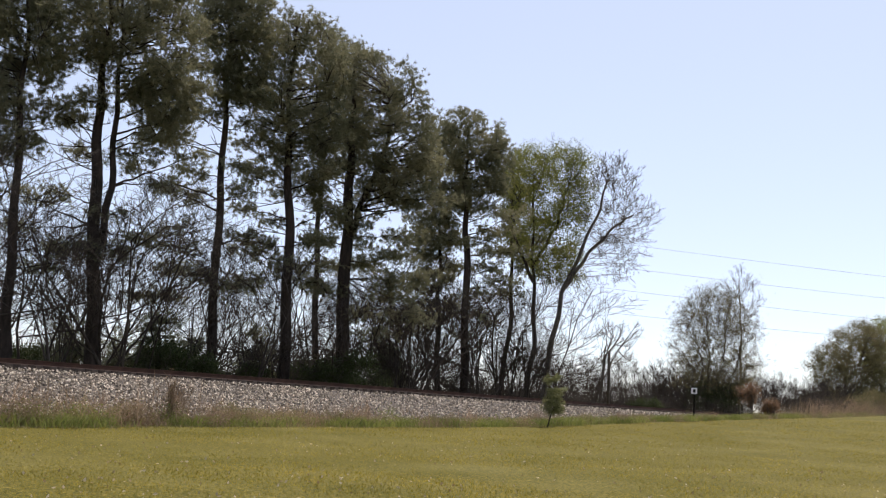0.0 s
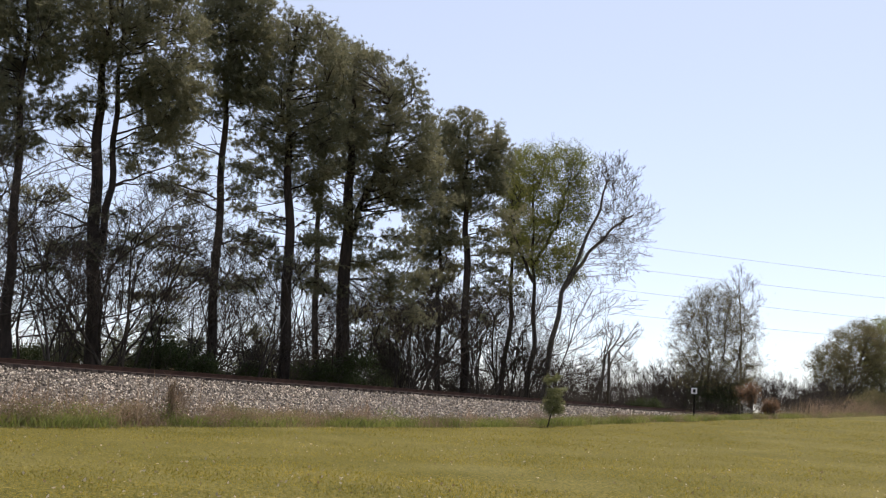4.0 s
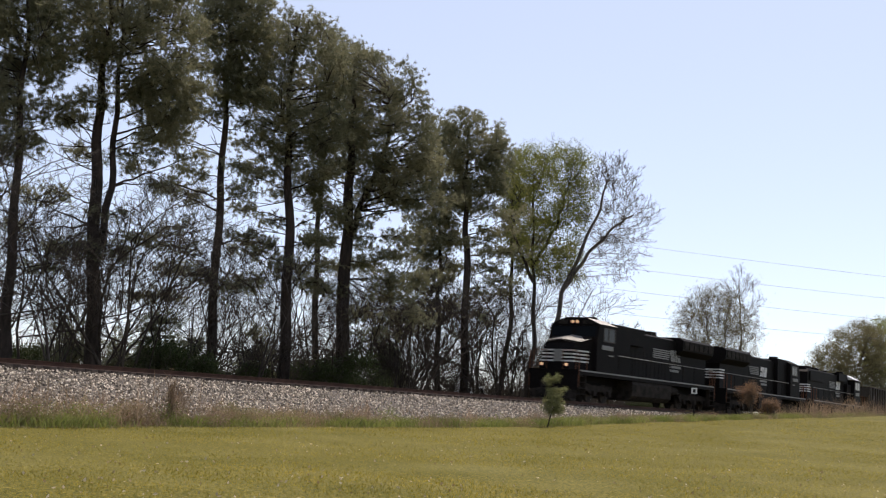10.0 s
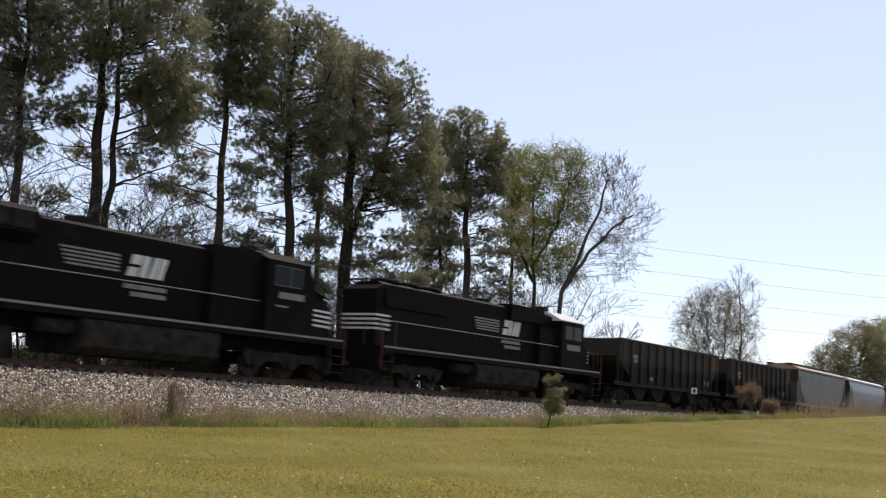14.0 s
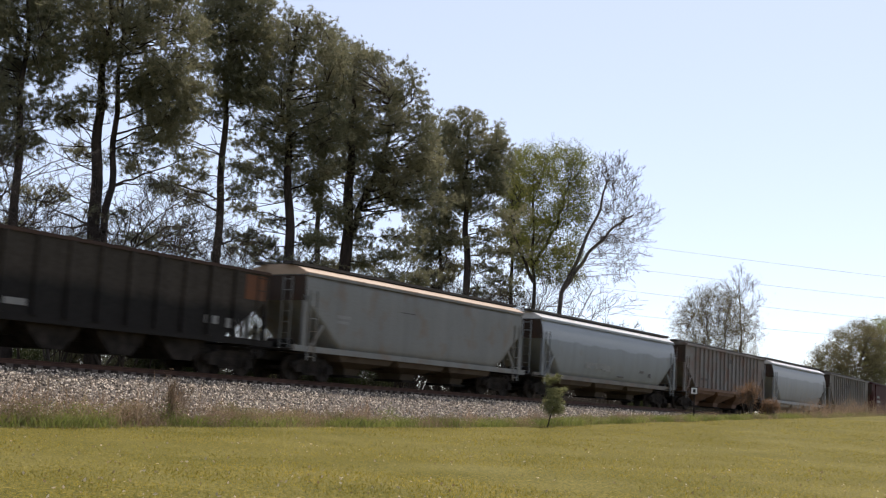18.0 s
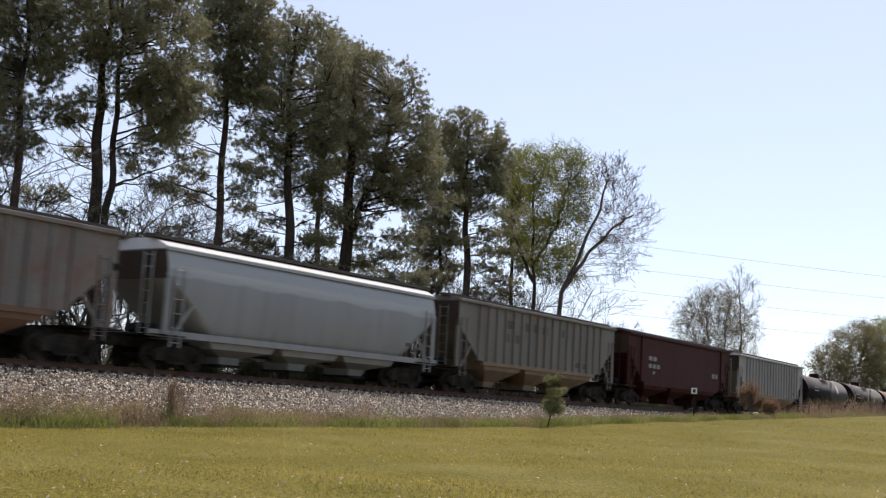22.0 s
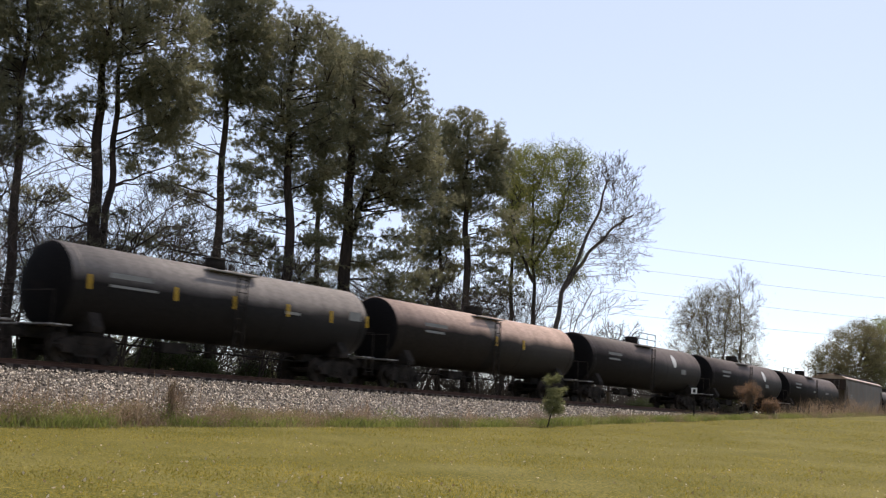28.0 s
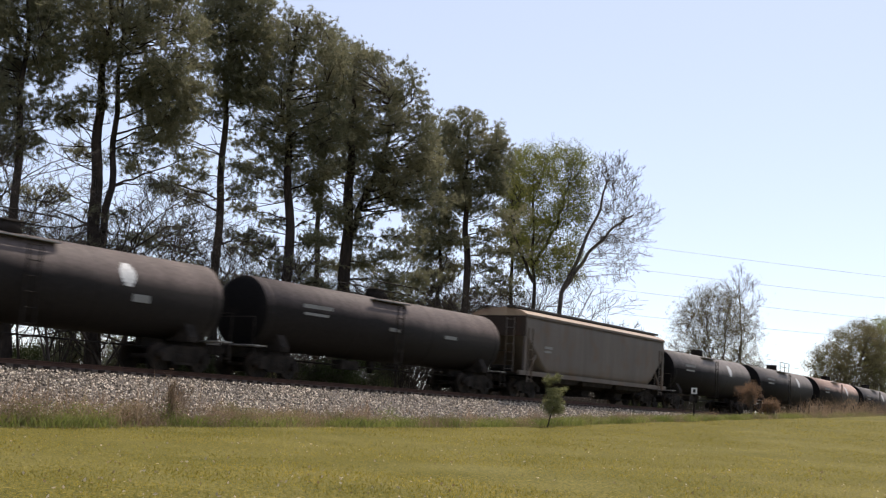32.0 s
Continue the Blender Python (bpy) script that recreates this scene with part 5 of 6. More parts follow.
def hardwood(label, where, radius, lines, levels, pads=(), leaves=None, twigs=False, clumps=100, per=6, seed=1, bark=None, sparse=0.0, leaf_size=1.0, group=""):
    """A broadleaved tree: trunks, limbs that reach through the crown, fine twigs or sprays of young leaves."""
    rnd = random.Random(seed)
    tree = thing("hardwood_tree", label, "tree", Matrix.Translation(where), group=group)
    stems = stem_lines(lines, rnd)
    inner, outer, hubs = crown_places(levels, pads, clumps, rnd, 0.45, sparse)
    places = inner + outer
    limb_segs, tips = [], [p for p in places]
    for k, ln in enumerate(stems):
        run = []
        chain(run, ln, radius * (1.0 if k == 0 else 0.65), radius * 0.25)
        v, f = rods(run, 8)
        part("trunk" if k == 0 else "stem", mesh_of("trunk", v, f, bark, True), None, tree)
    boughs_to(places, hubs, stems, rnd, radius, max(16, clumps // 4), 0.9, limb_segs)
    mid = sum(places, Vector((0, 0, 0))) / len(places)
    for p in places:
        out = (p - mid).normalized() + Vector((0, 0, 0.4))
        for _ in range(3 if twigs else 1):
            d = (out + Vector((rnd.gauss(0, 0.6), rnd.gauss(0, 0.6), rnd.gauss(0, 0.5)))).normalized()
            bare(rnd, limb_segs, p - d * 0.35, d, rnd.uniform(0.6, 1.1), 0.013, 2 if twigs else 1, tips, 0.7, 0.05, 3)
    v, f = rods(limb_segs, 3)
    part("branchwork", mesh_of("branchwork", v, f, bark, True), None, tree)
    if leaves:
        src = np.array([tuple(t) for t in (places if not twigs else tips[::6])])
        tp = np.repeat(src, per, 0) + RNG.normal(size=(per * len(src), 3)) * np.array([0.42, 0.42, 0.34]) * (1 if leaf_size < 1.3 else 1.2)
        v, f = scattered(tp, RNG.uniform(0.7, 1.3, len(tp)) * leaf_size, spins(len(tp)), SPRAY, SPRAY_F)
        part("leaves", mesh_of("leaves", v, f, leaves), None, tree)
    return tree


def bare(rnd, segs, p, d, length, r, depth, tips, spread=0.55, upward=0.12, kids=4):
    """A branch and what grows on it."""
    n = 4 if depth > 0 else 3
    pts, q = [p.copy()], p.copy()
    for i in range(n):
        d = (d + Vector((rnd.uniform(-0.2, 0.2), rnd.uniform(-0.2, 0.2), rnd.uniform(-0.1, 0.14) + upward * 0.5))).normalized()
        q = q + d * length / n
        pts.append(q.copy())
    chain(segs, pts, r, max(0.007, r * 0.5))
    tips.append(q)
    if depth == 0:
        return
    for i in range(kids):
        u = rnd.uniform(0.3, 1.0) if i else 1.0
        b = along(pts, u)
        grow = 1.35 - 0.6 * u
        side = Vector((rnd.gauss(0, 1), rnd.gauss(0, 1), rnd.gauss(0.1, 0.6))).normalized()
        bare(rnd, segs, b, (d + side * spread * rnd.uniform(0.7, 1.7) + Vector((0, 0, upward))).normalized(), length * grow * rnd.uniform(0.45, 0.72), max(0.008, r * rnd.uniform(0.4, 0.62)), depth - 1, tips, spread, upward, kids)


def bare_tree(name, label, where, height, radius, stems=1, seed=1, depth=4, kids=4, spread=0.8, upward=0.1, tilt=(0, 0), leaves=None, leaf_share=1.0, leaf_size=1.0, group="", bark=None, first=0.42, per_tip=3, widen=1.0, flare=0.4):
    """A leafless or budding tree: its stems, the branches and twigs on them, and leaves where it has them."""
    rnd = random.Random(seed)
    tree = thing(name, label, "tree" if height > 2.9 else "shrub", Matrix.Translation(where), group=group)
    runs, tips = [], []
    for k in range(stems):
        a = rnd.uniform(0, 6.28)
        out = flare if stems > 1 else 0.06
        d = Vector((tilt[0] + math.cos(a) * out, tilt[1] + math.sin(a) * out, 1)).normalized()
        run = []
        bare(rnd, run, Vector((0.12 * math.cos(a) * (stems > 1), 0.12 * math.sin(a) * (stems > 1), -0.3)), d, height * first * rnd.uniform(0.85, 1.0), radius * rnd.uniform(0.7, 1.0), depth, tips, spread, upward, kids)
        runs.append(run)
    top = max(g[5] for run in runs for g in run)
    k = height / top
    fit = np.array([k * widen, k * widen, k] * 2 + [1, 1])
    rest = []
    for run in runs:
        g = np.array(run) * fit
        v, f = rods(g[:4], 7)
        part("stem" if stems > 1 else "trunk", mesh_of("stem", v, f, bark or BARK_GREY, True), None, tree)
        rest.append(g[4:])
    v, f = rods(np.concatenate(rest), 3)
    twigs = part("branchwork", mesh_of("branchwork", v, f, bark or BARK_GREY, True), None, tree)
    if name == "shrub":
        tagged(twigs, kind="stuff")
    if leaves:
        tp = np.array([tuple(t) for t in tips]) * fit[:3]
        tp = tp[RNG.random(len(tp)) < leaf_share]
        tp = np.repeat(tp, per_tip, 0) + RNG.normal(size=(per_tip * len(tp), 3)) * 0.3 * min(1.0, height / 4)
        v, f = scattered(tp, RNG.uniform(0.7, 1.3, len(tp)) * leaf_size, spins(len(tp)), SPRAY, SPRAY_F)
        part("leaves", mesh_of("leaves", v, f, leaves), None, tree)
    return tree


def stand(x, y):
    """A place on the ground."""
    return Vector((x, y, land(x, y)))


# the row of pines behind the track
pine("tall pine with a dark straight trunk and thin high crown", stand(-16.81, 44.66), 0.24, (((-0.17, 5.11), (-0.42, 12.0), (-0.51, 17.01)),),
     ((17.25, -1.87, 0.66), (14.59, -2.51, 1.03), (13.16, -2.58, 1.05), (11.97, -2.23, 0.26), (11.04, -1.91, 0.13)), ((-0.18, 10.73, 0.63, 0.59), (-1.55, 11.94, 0.91, 0.45), (0.34, 13.57, 0.68, 0.41), (0.29, 9.47, 0.49, 0.27), (-1.57, 7.77, 0.67, 0.31), (-1.39, 14.8, 0.91, 0.57), (-1.54, 9.61, 0.67, 0.31), (0.78, 11.36, 0.57, 0.27), (-0.97, 12.92, 0.80, 0.41)), clumps=145, seed=11)
pine("tall pine with a vine-covered double trunk", stand(-14.38, 48.04), 0.29, (((-0.46, 6.91), (-0.71, 10.59), (-0.74, 13.1), (-0.65, 16.17), (-0.71, 18.24)), ((-0.09, 5.95), (0.05, 8.65), (0.01, 11.88), (-0.06, 15.43), (-0.11, 18.53))),
     ((18.78, -2.74, 2.22), (16.21, -2.86, 3.05), (14.94, -2.62, 3.27), (13.71, -0.79, 3.37), (12.86, 0.76, 3.32)), ((-1.15, 12.2, 1.1, 0.68), (-2.06, 11.52, 0.97, 0.34), (0.67, 12.42, 0.73, 0.34), (2.32, 11.62, 1.09, 0.49), (1.46, 13.21, 1.22, 0.61), (0.73, 10.29, 0.97, 0.44), (1.81, 9.11, 0.72, 0.39), (-2.37, 8.4, 0.72, 0.34), (-3.53, 6.75, 0.6, 0.24), (-0.79, 5.8, 0.84, 0.29), (1.55, 6.4, 0.96, 0.24), (-2.03, 13.8, 0.86, 0.37), (2.96, 12.78, 0.73, 0.61), (-1.76, 5.87, 0.72, 0.29), (0.65, 5.75, 0.96, 0.29), (-3.17, 7.99, 0.60, 0.29), (-2.15, 4.88, 0.71, 0.24), (0.26, 7.43, 0.72, 0.24), (-1.70, 10.29, 0.85, 0.29), (3.16, 10.29, 0.73, 0.29)), clumps=235, seed=12)
pine("tall slender pine with long bare lower limbs", stand(-10.81, 54.75), 0.23, (((-0.12, 7.15), (-0.2, 12.82), (-0.3, 16.72), (-0.49, 20.82)),),
     ((21.12, -1.45, 0.53), (19.66, -1.61, 1.34), (18.2, -1.7, 1.87), (17.33, -1.29, 1.79), (16.47, -0.8, 1.71)), ((-1.48, 17.83, 0.56, 0.84), (-1.19, 15.95, 0.98, 0.45), (0.82, 15.33, 1.11, 0.5), (-0.41, 14.84, 0.97, 0.39), (1.44, 14.36, 0.83, 0.5), (-2.32, 12.6, 0.97, 0.44), (-1.56, 13.49, 0.83, 0.33), (0.97, 13.19, 0.69, 0.39), (-2.92, 9.88, 1.1, 0.33), (-1.53, 9.67, 0.69, 0.22), (-4.38, 10.79, 0.83, 0.28), (0.85, 11.05, 0.83, 0.28), (-1.37, 7.72, 1.09, 0.33), (-2.14, 6.99, 0.95, 0.27), (1.1, 7.71, 0.82, 0.27), (1.01, 5.22, 1.22, 0.27), (-2.5, 4.78, 0.68, 0.22), (-2.34, 6.16, 1.22, 0.33), (-0.94, 5.68, 1.09, 0.33), (-3.31, 4.74, 0.95, 0.27), (-1.90, 10.92, 0.96, 0.39), (1.22, 9.81, 0.96, 0.27), (-3.68, 12.24, 0.97, 0.33), (-0.75, 13.82, 0.83, 0.33), (0.19, 16.17, 0.84, 0.45)), clumps=145, seed=23)
pine("tall pine with a straight dark trunk and full crown", stand(-7.63, 57.5), 0.29, (((-0.18, 7.7), (-0.57, 12.63), (-0.73, 17.14), (-0.43, 20.06)),),
     ((20.06, -0.93, 0.11), (19.45, -1.77, 1.03), (18.08, -1.97, 1.56), (16.26, -2.05, 1.82), (14.44, -2.3, 1.93), (13.1, -1.77, 1.58)), ((-2.64, 12.97, 0.87, 0.41), (-1.92, 11.08, 1.01, 0.4), (-2.69, 9.71, 0.86, 0.29), (-1.5, 9.18, 0.72, 0.26), (1.15, 13.01, 1.16, 0.46), (0.99, 10.93, 1.01, 0.35), (1.65, 9.63, 1.15, 0.35), (0.6, 8.12, 1.0, 0.29), (-1.69, 7.86, 1.15, 0.29), (1.82, 11.56, 0.87, 0.35), (0.83, 6.68, 1.14, 0.29), (1.31, 5.98, 0.86, 0.29), (-2.12, 5.81, 0.86, 0.23), (-2.53, 7.53, 1.29, 0.34), (-0.75, 6.75, 1.00, 0.29), (-0.74, 10.84, 0.87, 0.29), (-2.27, 11.95, 0.87, 0.29), (1.18, 8.00, 1.15, 0.29)), clumps=170, seed=14)
pine("tall pine standing behind its neighbours, dense crown", stand(-7.17, 68.6), 0.2, (((-0.5, 9.25), (-0.41, 15.94), (-0.32, 22.81)),),
     ((23.26, -0.7, 0.36), (22.46, -1.17, 1.11), (20.65, -1.41, 1.92), (17.76, -1.05, 1.74), (15.63, -0.56, 1.87)), (), clumps=90, seed=15)
pine("stout forked pine with a broad full crown", stand(-5.09, 61.11), 0.37, (((-0.13, 8.35), (-0.18, 12.66), (-0.24, 15.77), (-0.29, 18.73)), ((-0.12, 7.68), (0.34, 10.18), (1.62, 13.7), (2.08, 16.59))),
     ((19.53, -0.9, 0.04), (18.89, -1.49, 1.01), (18.13, -1.91, 3.08), (16.71, -1.35, 3.69), (15.45, -0.96, 4.16), (14.04, -0.25, 4.54), (12.79, 0.44, 4.45)), ((-1.22, 14.51, 1.08, 0.62), (-0.79, 12.63, 1.23, 0.43), (2.03, 11.83, 1.85, 0.49), (3.62, 10.97, 1.53, 0.49), (0.87, 10.52, 1.23, 0.37), (-0.96, 10.27, 1.07, 0.37), (2.49, 9.04, 1.53, 0.37), (0.68, 8.64, 0.92, 0.31), (3.67, 12.85, 1.08, 0.62), (2.02, 6.55, 1.52, 0.36), (3.33, 4.79, 1.66, 0.36), (0.9, 4.82, 1.21, 0.36), (1.57, 3.79, 1.21, 0.24), (-1.46, 8.54, 0.76, 0.31), (-1.92, 11.0, 0.61, 0.31), (0.75, 7.41, 1.37, 0.43), (2.56, 7.81, 1.37, 0.43), (-0.47, 7.35, 0.91, 0.37), (-0.98, 5.79, 1.06, 0.36), (2.37, 5.65, 1.52, 0.42), (3.82, 6.95, 1.22, 0.43), (0.01, 9.54, 1.22, 0.43), (-2.03, 12.57, 0.92, 0.43)), clumps=190, seed=16)
pine("slender pine leaning slightly, dense dark crown", stand(0.12, 73.85), 0.2, (((-0.24, 5.94), (-0.31, 11.13), (-0.69, 17.56)),),
     ((18.52, -1.23, -0.1), (17.19, -1.54, 0.71), (14.89, -2.16, 1.0), (12.61, -2.42, 0.92), (11.12, -1.78, 0.8)), ((-1.36, 9.95, 1.47, 0.44), (0.89, 9.32, 1.1, 0.37), (-1.61, 7.71, 1.28, 0.44), (0.64, 6.71, 1.28, 0.44), (-0.77, 5.54, 1.46, 0.44), (1.1, 4.9, 0.91, 0.37), (-2.19, 4.74, 1.09, 0.33), (-1.78, 11.05, 1.29, 0.52), (0.06, 11.15, 1.11, 0.52), (-0.56, 8.88, 1.47, 0.52), (-1.88, 5.85, 1.46, 0.51), (0.21, 8.17, 1.29, 0.44), (-1.19, 6.62, 1.47, 0.44)), clumps=110, seed=17)
pine("pine with a rounded crown over a clear dark trunk", stand(1.76, 70.94), 0.27, (((-0.27, 10.04), (-0.6, 14.01), (-0.43, 18.24)),),
     ((18.71, -1.43, 0.02), (18.24, -1.94, 1.01), (17.14, -2.14, 1.71), (15.86, -2.01, 1.94), (14.78, -1.42, 1.8)), ((-1.38, 13.97, 1.07, 0.5), (1.49, 13.75, 1.07, 0.32), (0.47, 12.6, 1.25, 0.36), (-1.64, 11.96, 0.89, 0.43), (1.24, 11.2, 1.24, 0.36), (2.0, 9.98, 1.24, 0.43), (0.98, 9.03, 1.06, 0.35), (-1.39, 10.35, 0.89, 0.32), (0.35, 7.22, 1.06, 0.28), (0.56, 10.44, 1.42, 0.43), (-0.97, 12.90, 1.07, 0.43), (1.73, 8.00, 1.24, 0.42), (0.77, 5.82, 1.23, 0.35), (2.28, 11.97, 1.07, 0.43), (1.06, 15.55, 0.90, 0.50)), clumps=120, seed=18)
pine("shorter pine behind the row with a ragged top", stand(4.46, 83.79), 0.2, (((0.81, 7.03), (0.54, 13.77), (0.62, 19.15)),),
     ((19.72, 0.43, 0.85), (18.94, 0.04, 1.18), (17.63, -0.46, 1.44), (15.92, -0.6, 1.93), (14.21, -0.11, 1.57)), ((3.97, 12.03, 1.47, 0.59), (1.7, 10.86, 1.67, 0.5), (2.88, 13.03, 1.05, 0.42), (2.06, 12.57, 1.47, 0.59), (0.41, 11.64, 1.47, 0.59), (2.83, 14.31, 1.26, 0.50), (1.47, 16.82, 1.27, 0.59), (0.53, 8.69, 1.25, 0.50)), clumps=60, seed=19)
# young pines in the undergrowth
pine("young dark pine among the bigger trunks", stand(-12.69, 52.0), 0.07, (((0.05, 2.17), (0.0, 3.51)),),
     ((3.61, -0.15, 0.15), (2.89, -0.41, 0.41), (1.99, -0.66, 0.62), (1.26, -0.83, 0.83), (0.54, -0.74, 0.74)), clumps=32, seed=91, dead=2)
pine("young dark pine below the double trunk", stand(-16.0, 50.0), 0.07, (((0.05, 1.74), (0.0, 2.82)),),
     ((2.91, -0.15, 0.15), (2.33, -0.35, 0.35), (1.60, -0.55, 0.52), (1.02, -0.69, 0.69), (0.44, -0.62, 0.62)), clumps=23, seed=92, dead=2)
pine("young dark pine among the bigger trunks", stand(-9.54, 60.0), 0.07, (((0.05, 2.14), (0.0, 3.46)),),
     ((3.57, -0.15, 0.15), (2.85, -0.36, 0.36), (1.96, -0.57, 0.54), (1.25, -0.71, 0.71), (0.53, -0.64, 0.64)), clumps=27, seed=93, dead=2)
pine("young bushy pine in the scrub", stand(-15.24, 56.0), 0.07, (((0.05, 1.72), (0.0, 2.78)),),
     ((2.86, -0.15, 0.15), (2.29, -0.36, 0.36), (1.57, -0.58, 0.54), (1.00, -0.72, 0.72), (0.43, -0.65, 0.65)), clumps=24, seed=94, dead=2)
pine("young bushy pine in the scrub", stand(-3.07, 72.0), 0.07, (((0.05, 2.52), (0.0, 4.08)),),
     ((4.21, -0.15, 0.15), (3.37, -0.43, 0.43), (2.31, -0.69, 0.64), (1.47, -0.86, 0.86), (0.63, -0.77, 0.77)), clumps=37, seed=95, dead=2)
pine("young bushy pine in the scrub", stand(-12.76, 60.0), 0.07, (((0.05, 1.78), (0.0, 2.87)),),
     ((2.96, -0.15, 0.15), (2.37, -0.36, 0.36), (1.63, -0.57, 0.54), (1.04, -0.71, 0.71), (0.44, -0.64, 0.64)), clumps=24, seed=96, dead=2)

# the green hardwood and the bare ones at the row's end
hardwood("tall tree in fresh yellow-green spring leaf", stand(5.95, 78.6), 0.2, (((0.65, 5.1), (0.31, 10.98), (0.21, 15.79)), ((0.42, 10.2), (1.89, 13.06), (2.59, 15.91)), ((0.42, 9.01), (-1.03, 12.11), (-1.34, 14.9))),
     ((18.29, -0.48, 3.3), (17.46, -1.64, 3.93), (15.83, -2.36, 4.45), (13.02, -1.66, 4.06), (11.03, -1.38, 3.73), (9.47, 0.25, 3.39)), ((2.73, 17.54, 1.11, 0.72), (3.38, 15.95, 0.99, 0.63), (2.6, 9.51, 1.18, 0.35)), leaves=SPRING, clumps=300, per=15, seed=31, bark=BARK_DARK, sparse=-0.04, leaf_size=1.15)
hardwood("leaning bare tree with fine grey twigs", stand(7.0, 77.35), 0.21, (((0.72, 5.08), (1.26, 8.19), (2.51, 11.36), (3.67, 14.18), (4.12, 16.19)), ((1.44, 8.58), (2.91, 10.99), (4.79, 13.05), (5.94, 13.89))),
     ((17.32, 3.5, 5.27), (16.2, 2.76, 6.27), (14.62, 2.42, 7.01), (13.05, 2.66, 7.13), (11.49, 3.29, 6.77), (9.53, 4.12, 5.66)), (), twigs=True, clumps=125, seed=34, bark=BARK_GREY, sparse=-1)
hardwood("many-stemmed bare tree with grey budding twigs", stand(24.6, 104.44), 0.13, (((0.2, 5.56), (-0.13, 9.68)), ((-0.31, 5.02), (-1.41, 8.58)), ((1.49, 5.62), (1.69, 9.77)), ((2.54, 4.65), (3.27, 7.77)), ((-0.81, 3.97), (-2.4, 6.46))),
     ((11.81, -0.16, 1.66), (10.5, -1.96, 2.98), (8.16, -2.79, 4.04), (5.59, -3.0, 4.59), (3.54, -2.6, 4.35)), (), twigs=True, leaves=OLIVE, clumps=270, per=4, seed=37, bark=BARK_DARK, sparse=-1, leaf_size=0.75)
hardwood("slim bare tree with a straight stem", stand(29.17, 110.58), 0.14, (((0.15, 8.27), (-0.13, 13.77)),),
     ((14.66, -0.58, 0.25), (13.22, -1.39, 1.37), (10.46, -1.91, 2.22), (8.27, -1.6, 1.96)), (), twigs=True, leaves=OLIVE, clumps=60, per=1, seed=38, bark=BARK_GREY, sparse=-1, leaf_size=0.5)
bare_tree("dead_tree", "small dead tree with broken bare limbs", stand(12.3, 88.3), 7.8, 0.17, 1, 36, 4, 4, 0.95, 0.05, (0.15, 0.0))
bare_tree("shrub", "dense brownish thicket below the bare trees", stand(26.0, 105.5), 4.2, 0.05, 9, 39, 4, 4, 0.8, 0.05, leaves=BRUSH, leaf_share=0.8, leaf_size=0.9, per_tip=1, first=0.35, widen=1.2)

# the wood at the bend
hardwood("broad brownish tree coming into leaf", stand(55.5, 157.6), 0.3, (((0.99, 9.49), (1.77, 12.65)), ((0.2, 7.9), (-1.35, 10.15)), ((2.54, 8.79), (3.73, 12.74))),
     ((14.92, 2.17, 4.53), (13.46, -0.73, 5.69), (11.48, -2.53, 6.07), (8.7, -4.47, 6.05), (6.39, -3.69, 5.65), (0.7, -2.89, 5.15)), (), leaves=OLIVE, clumps=480, per=15, seed=41, bark=BARK_DARK, sparse=-0.3, leaf_size=1.8, group="wood at the bend of the track")
hardwood("broad tree with bright spring-green leaves", stand(63.0, 163.0), 0.3, (((0.26, 10.06), (0.29, 14.1)), ((1.88, 10.14), (3.52, 13.45))),
     ((16.05, -0.51, 1.52), (14.54, -2.14, 4.35), (11.75, -2.96, 6.74), (6.95, -2.17, 6.69), (0.7, -1.37, 6.19)), (), leaves=SPRING, clumps=360, per=17, seed=42, bark=BARK_DARK, sparse=-0.2, leaf_size=1.8, group="wood at the bend of the track")
for x, y, h, seed, share in ((54.5, 149.0, 5.0, 45, 0.6), (59.5, 151.5, 6.0, 46, 0.7), (66.0, 156.0, 7.0, 47, 0.7), (48.5, 146.0, 3.8, 48, 0.25), (51.0, 152.0, 5.0, 49, 0.5)):
    bare_tree("hardwood_tree", "dense low thicket below the trees at the bend", stand(x, y), h, 0.08, 8, seed, 4, 4, 0.8, 0.03, leaves=OLIVE, leaf_share=share, leaf_size=1.6, per_tip=2, group="wood at the bend of the track", first=0.3, widen=1.2)

for s, lat, h, seed in ((118, -9, 5.0, 81), (126, -12, 6.0, 82), (134, -9, 5.0, 83), (142, -11, 5.5, 84)):
    p = at_track(s, lat, 0)
    bare_tree("hardwood_tree", "low bare grey-brown thicket along the track", stand(p.x, p.y), h, 0.06, 7, seed, 4, 4, 0.8, 0.06, leaves=RUSSET, leaf_share=0.15, leaf_size=1.2, per_tip=1, group="wood at the bend of the track", first=0.35, widen=1.3)

# bare saplings and scrub between and behind the pines
SAPLINGS = [bare_tree("bare_sapling", lab, (0, 0, -60), h, r, n, seed, d, 4, sp, up, group="scrub behind the track", bark=BARK_DARK, widen=1.25, flare=0.2) for lab, h, r, n, seed, sp, up, d in (
    ("bare grey sapling with many fine twigs", 8.5, 0.075, 2, 51, 0.75, 0.08, 4), ("bare many-stemmed shrub with upright twigs", 5.5, 0.035, 7, 52, 0.6, 0.15, 3),
    ("bare young tree with a bent stem", 10.0, 0.1, 1, 53, 0.9, 0.05, 4), ("bare thorny shrub, tangled and low", 3.6, 0.03, 9, 54, 0.85, 0.05, 3),
    ("bare leaning sapling with forked stem", 9.0, 0.08, 2, 55, 0.8, 0.06, 4))]
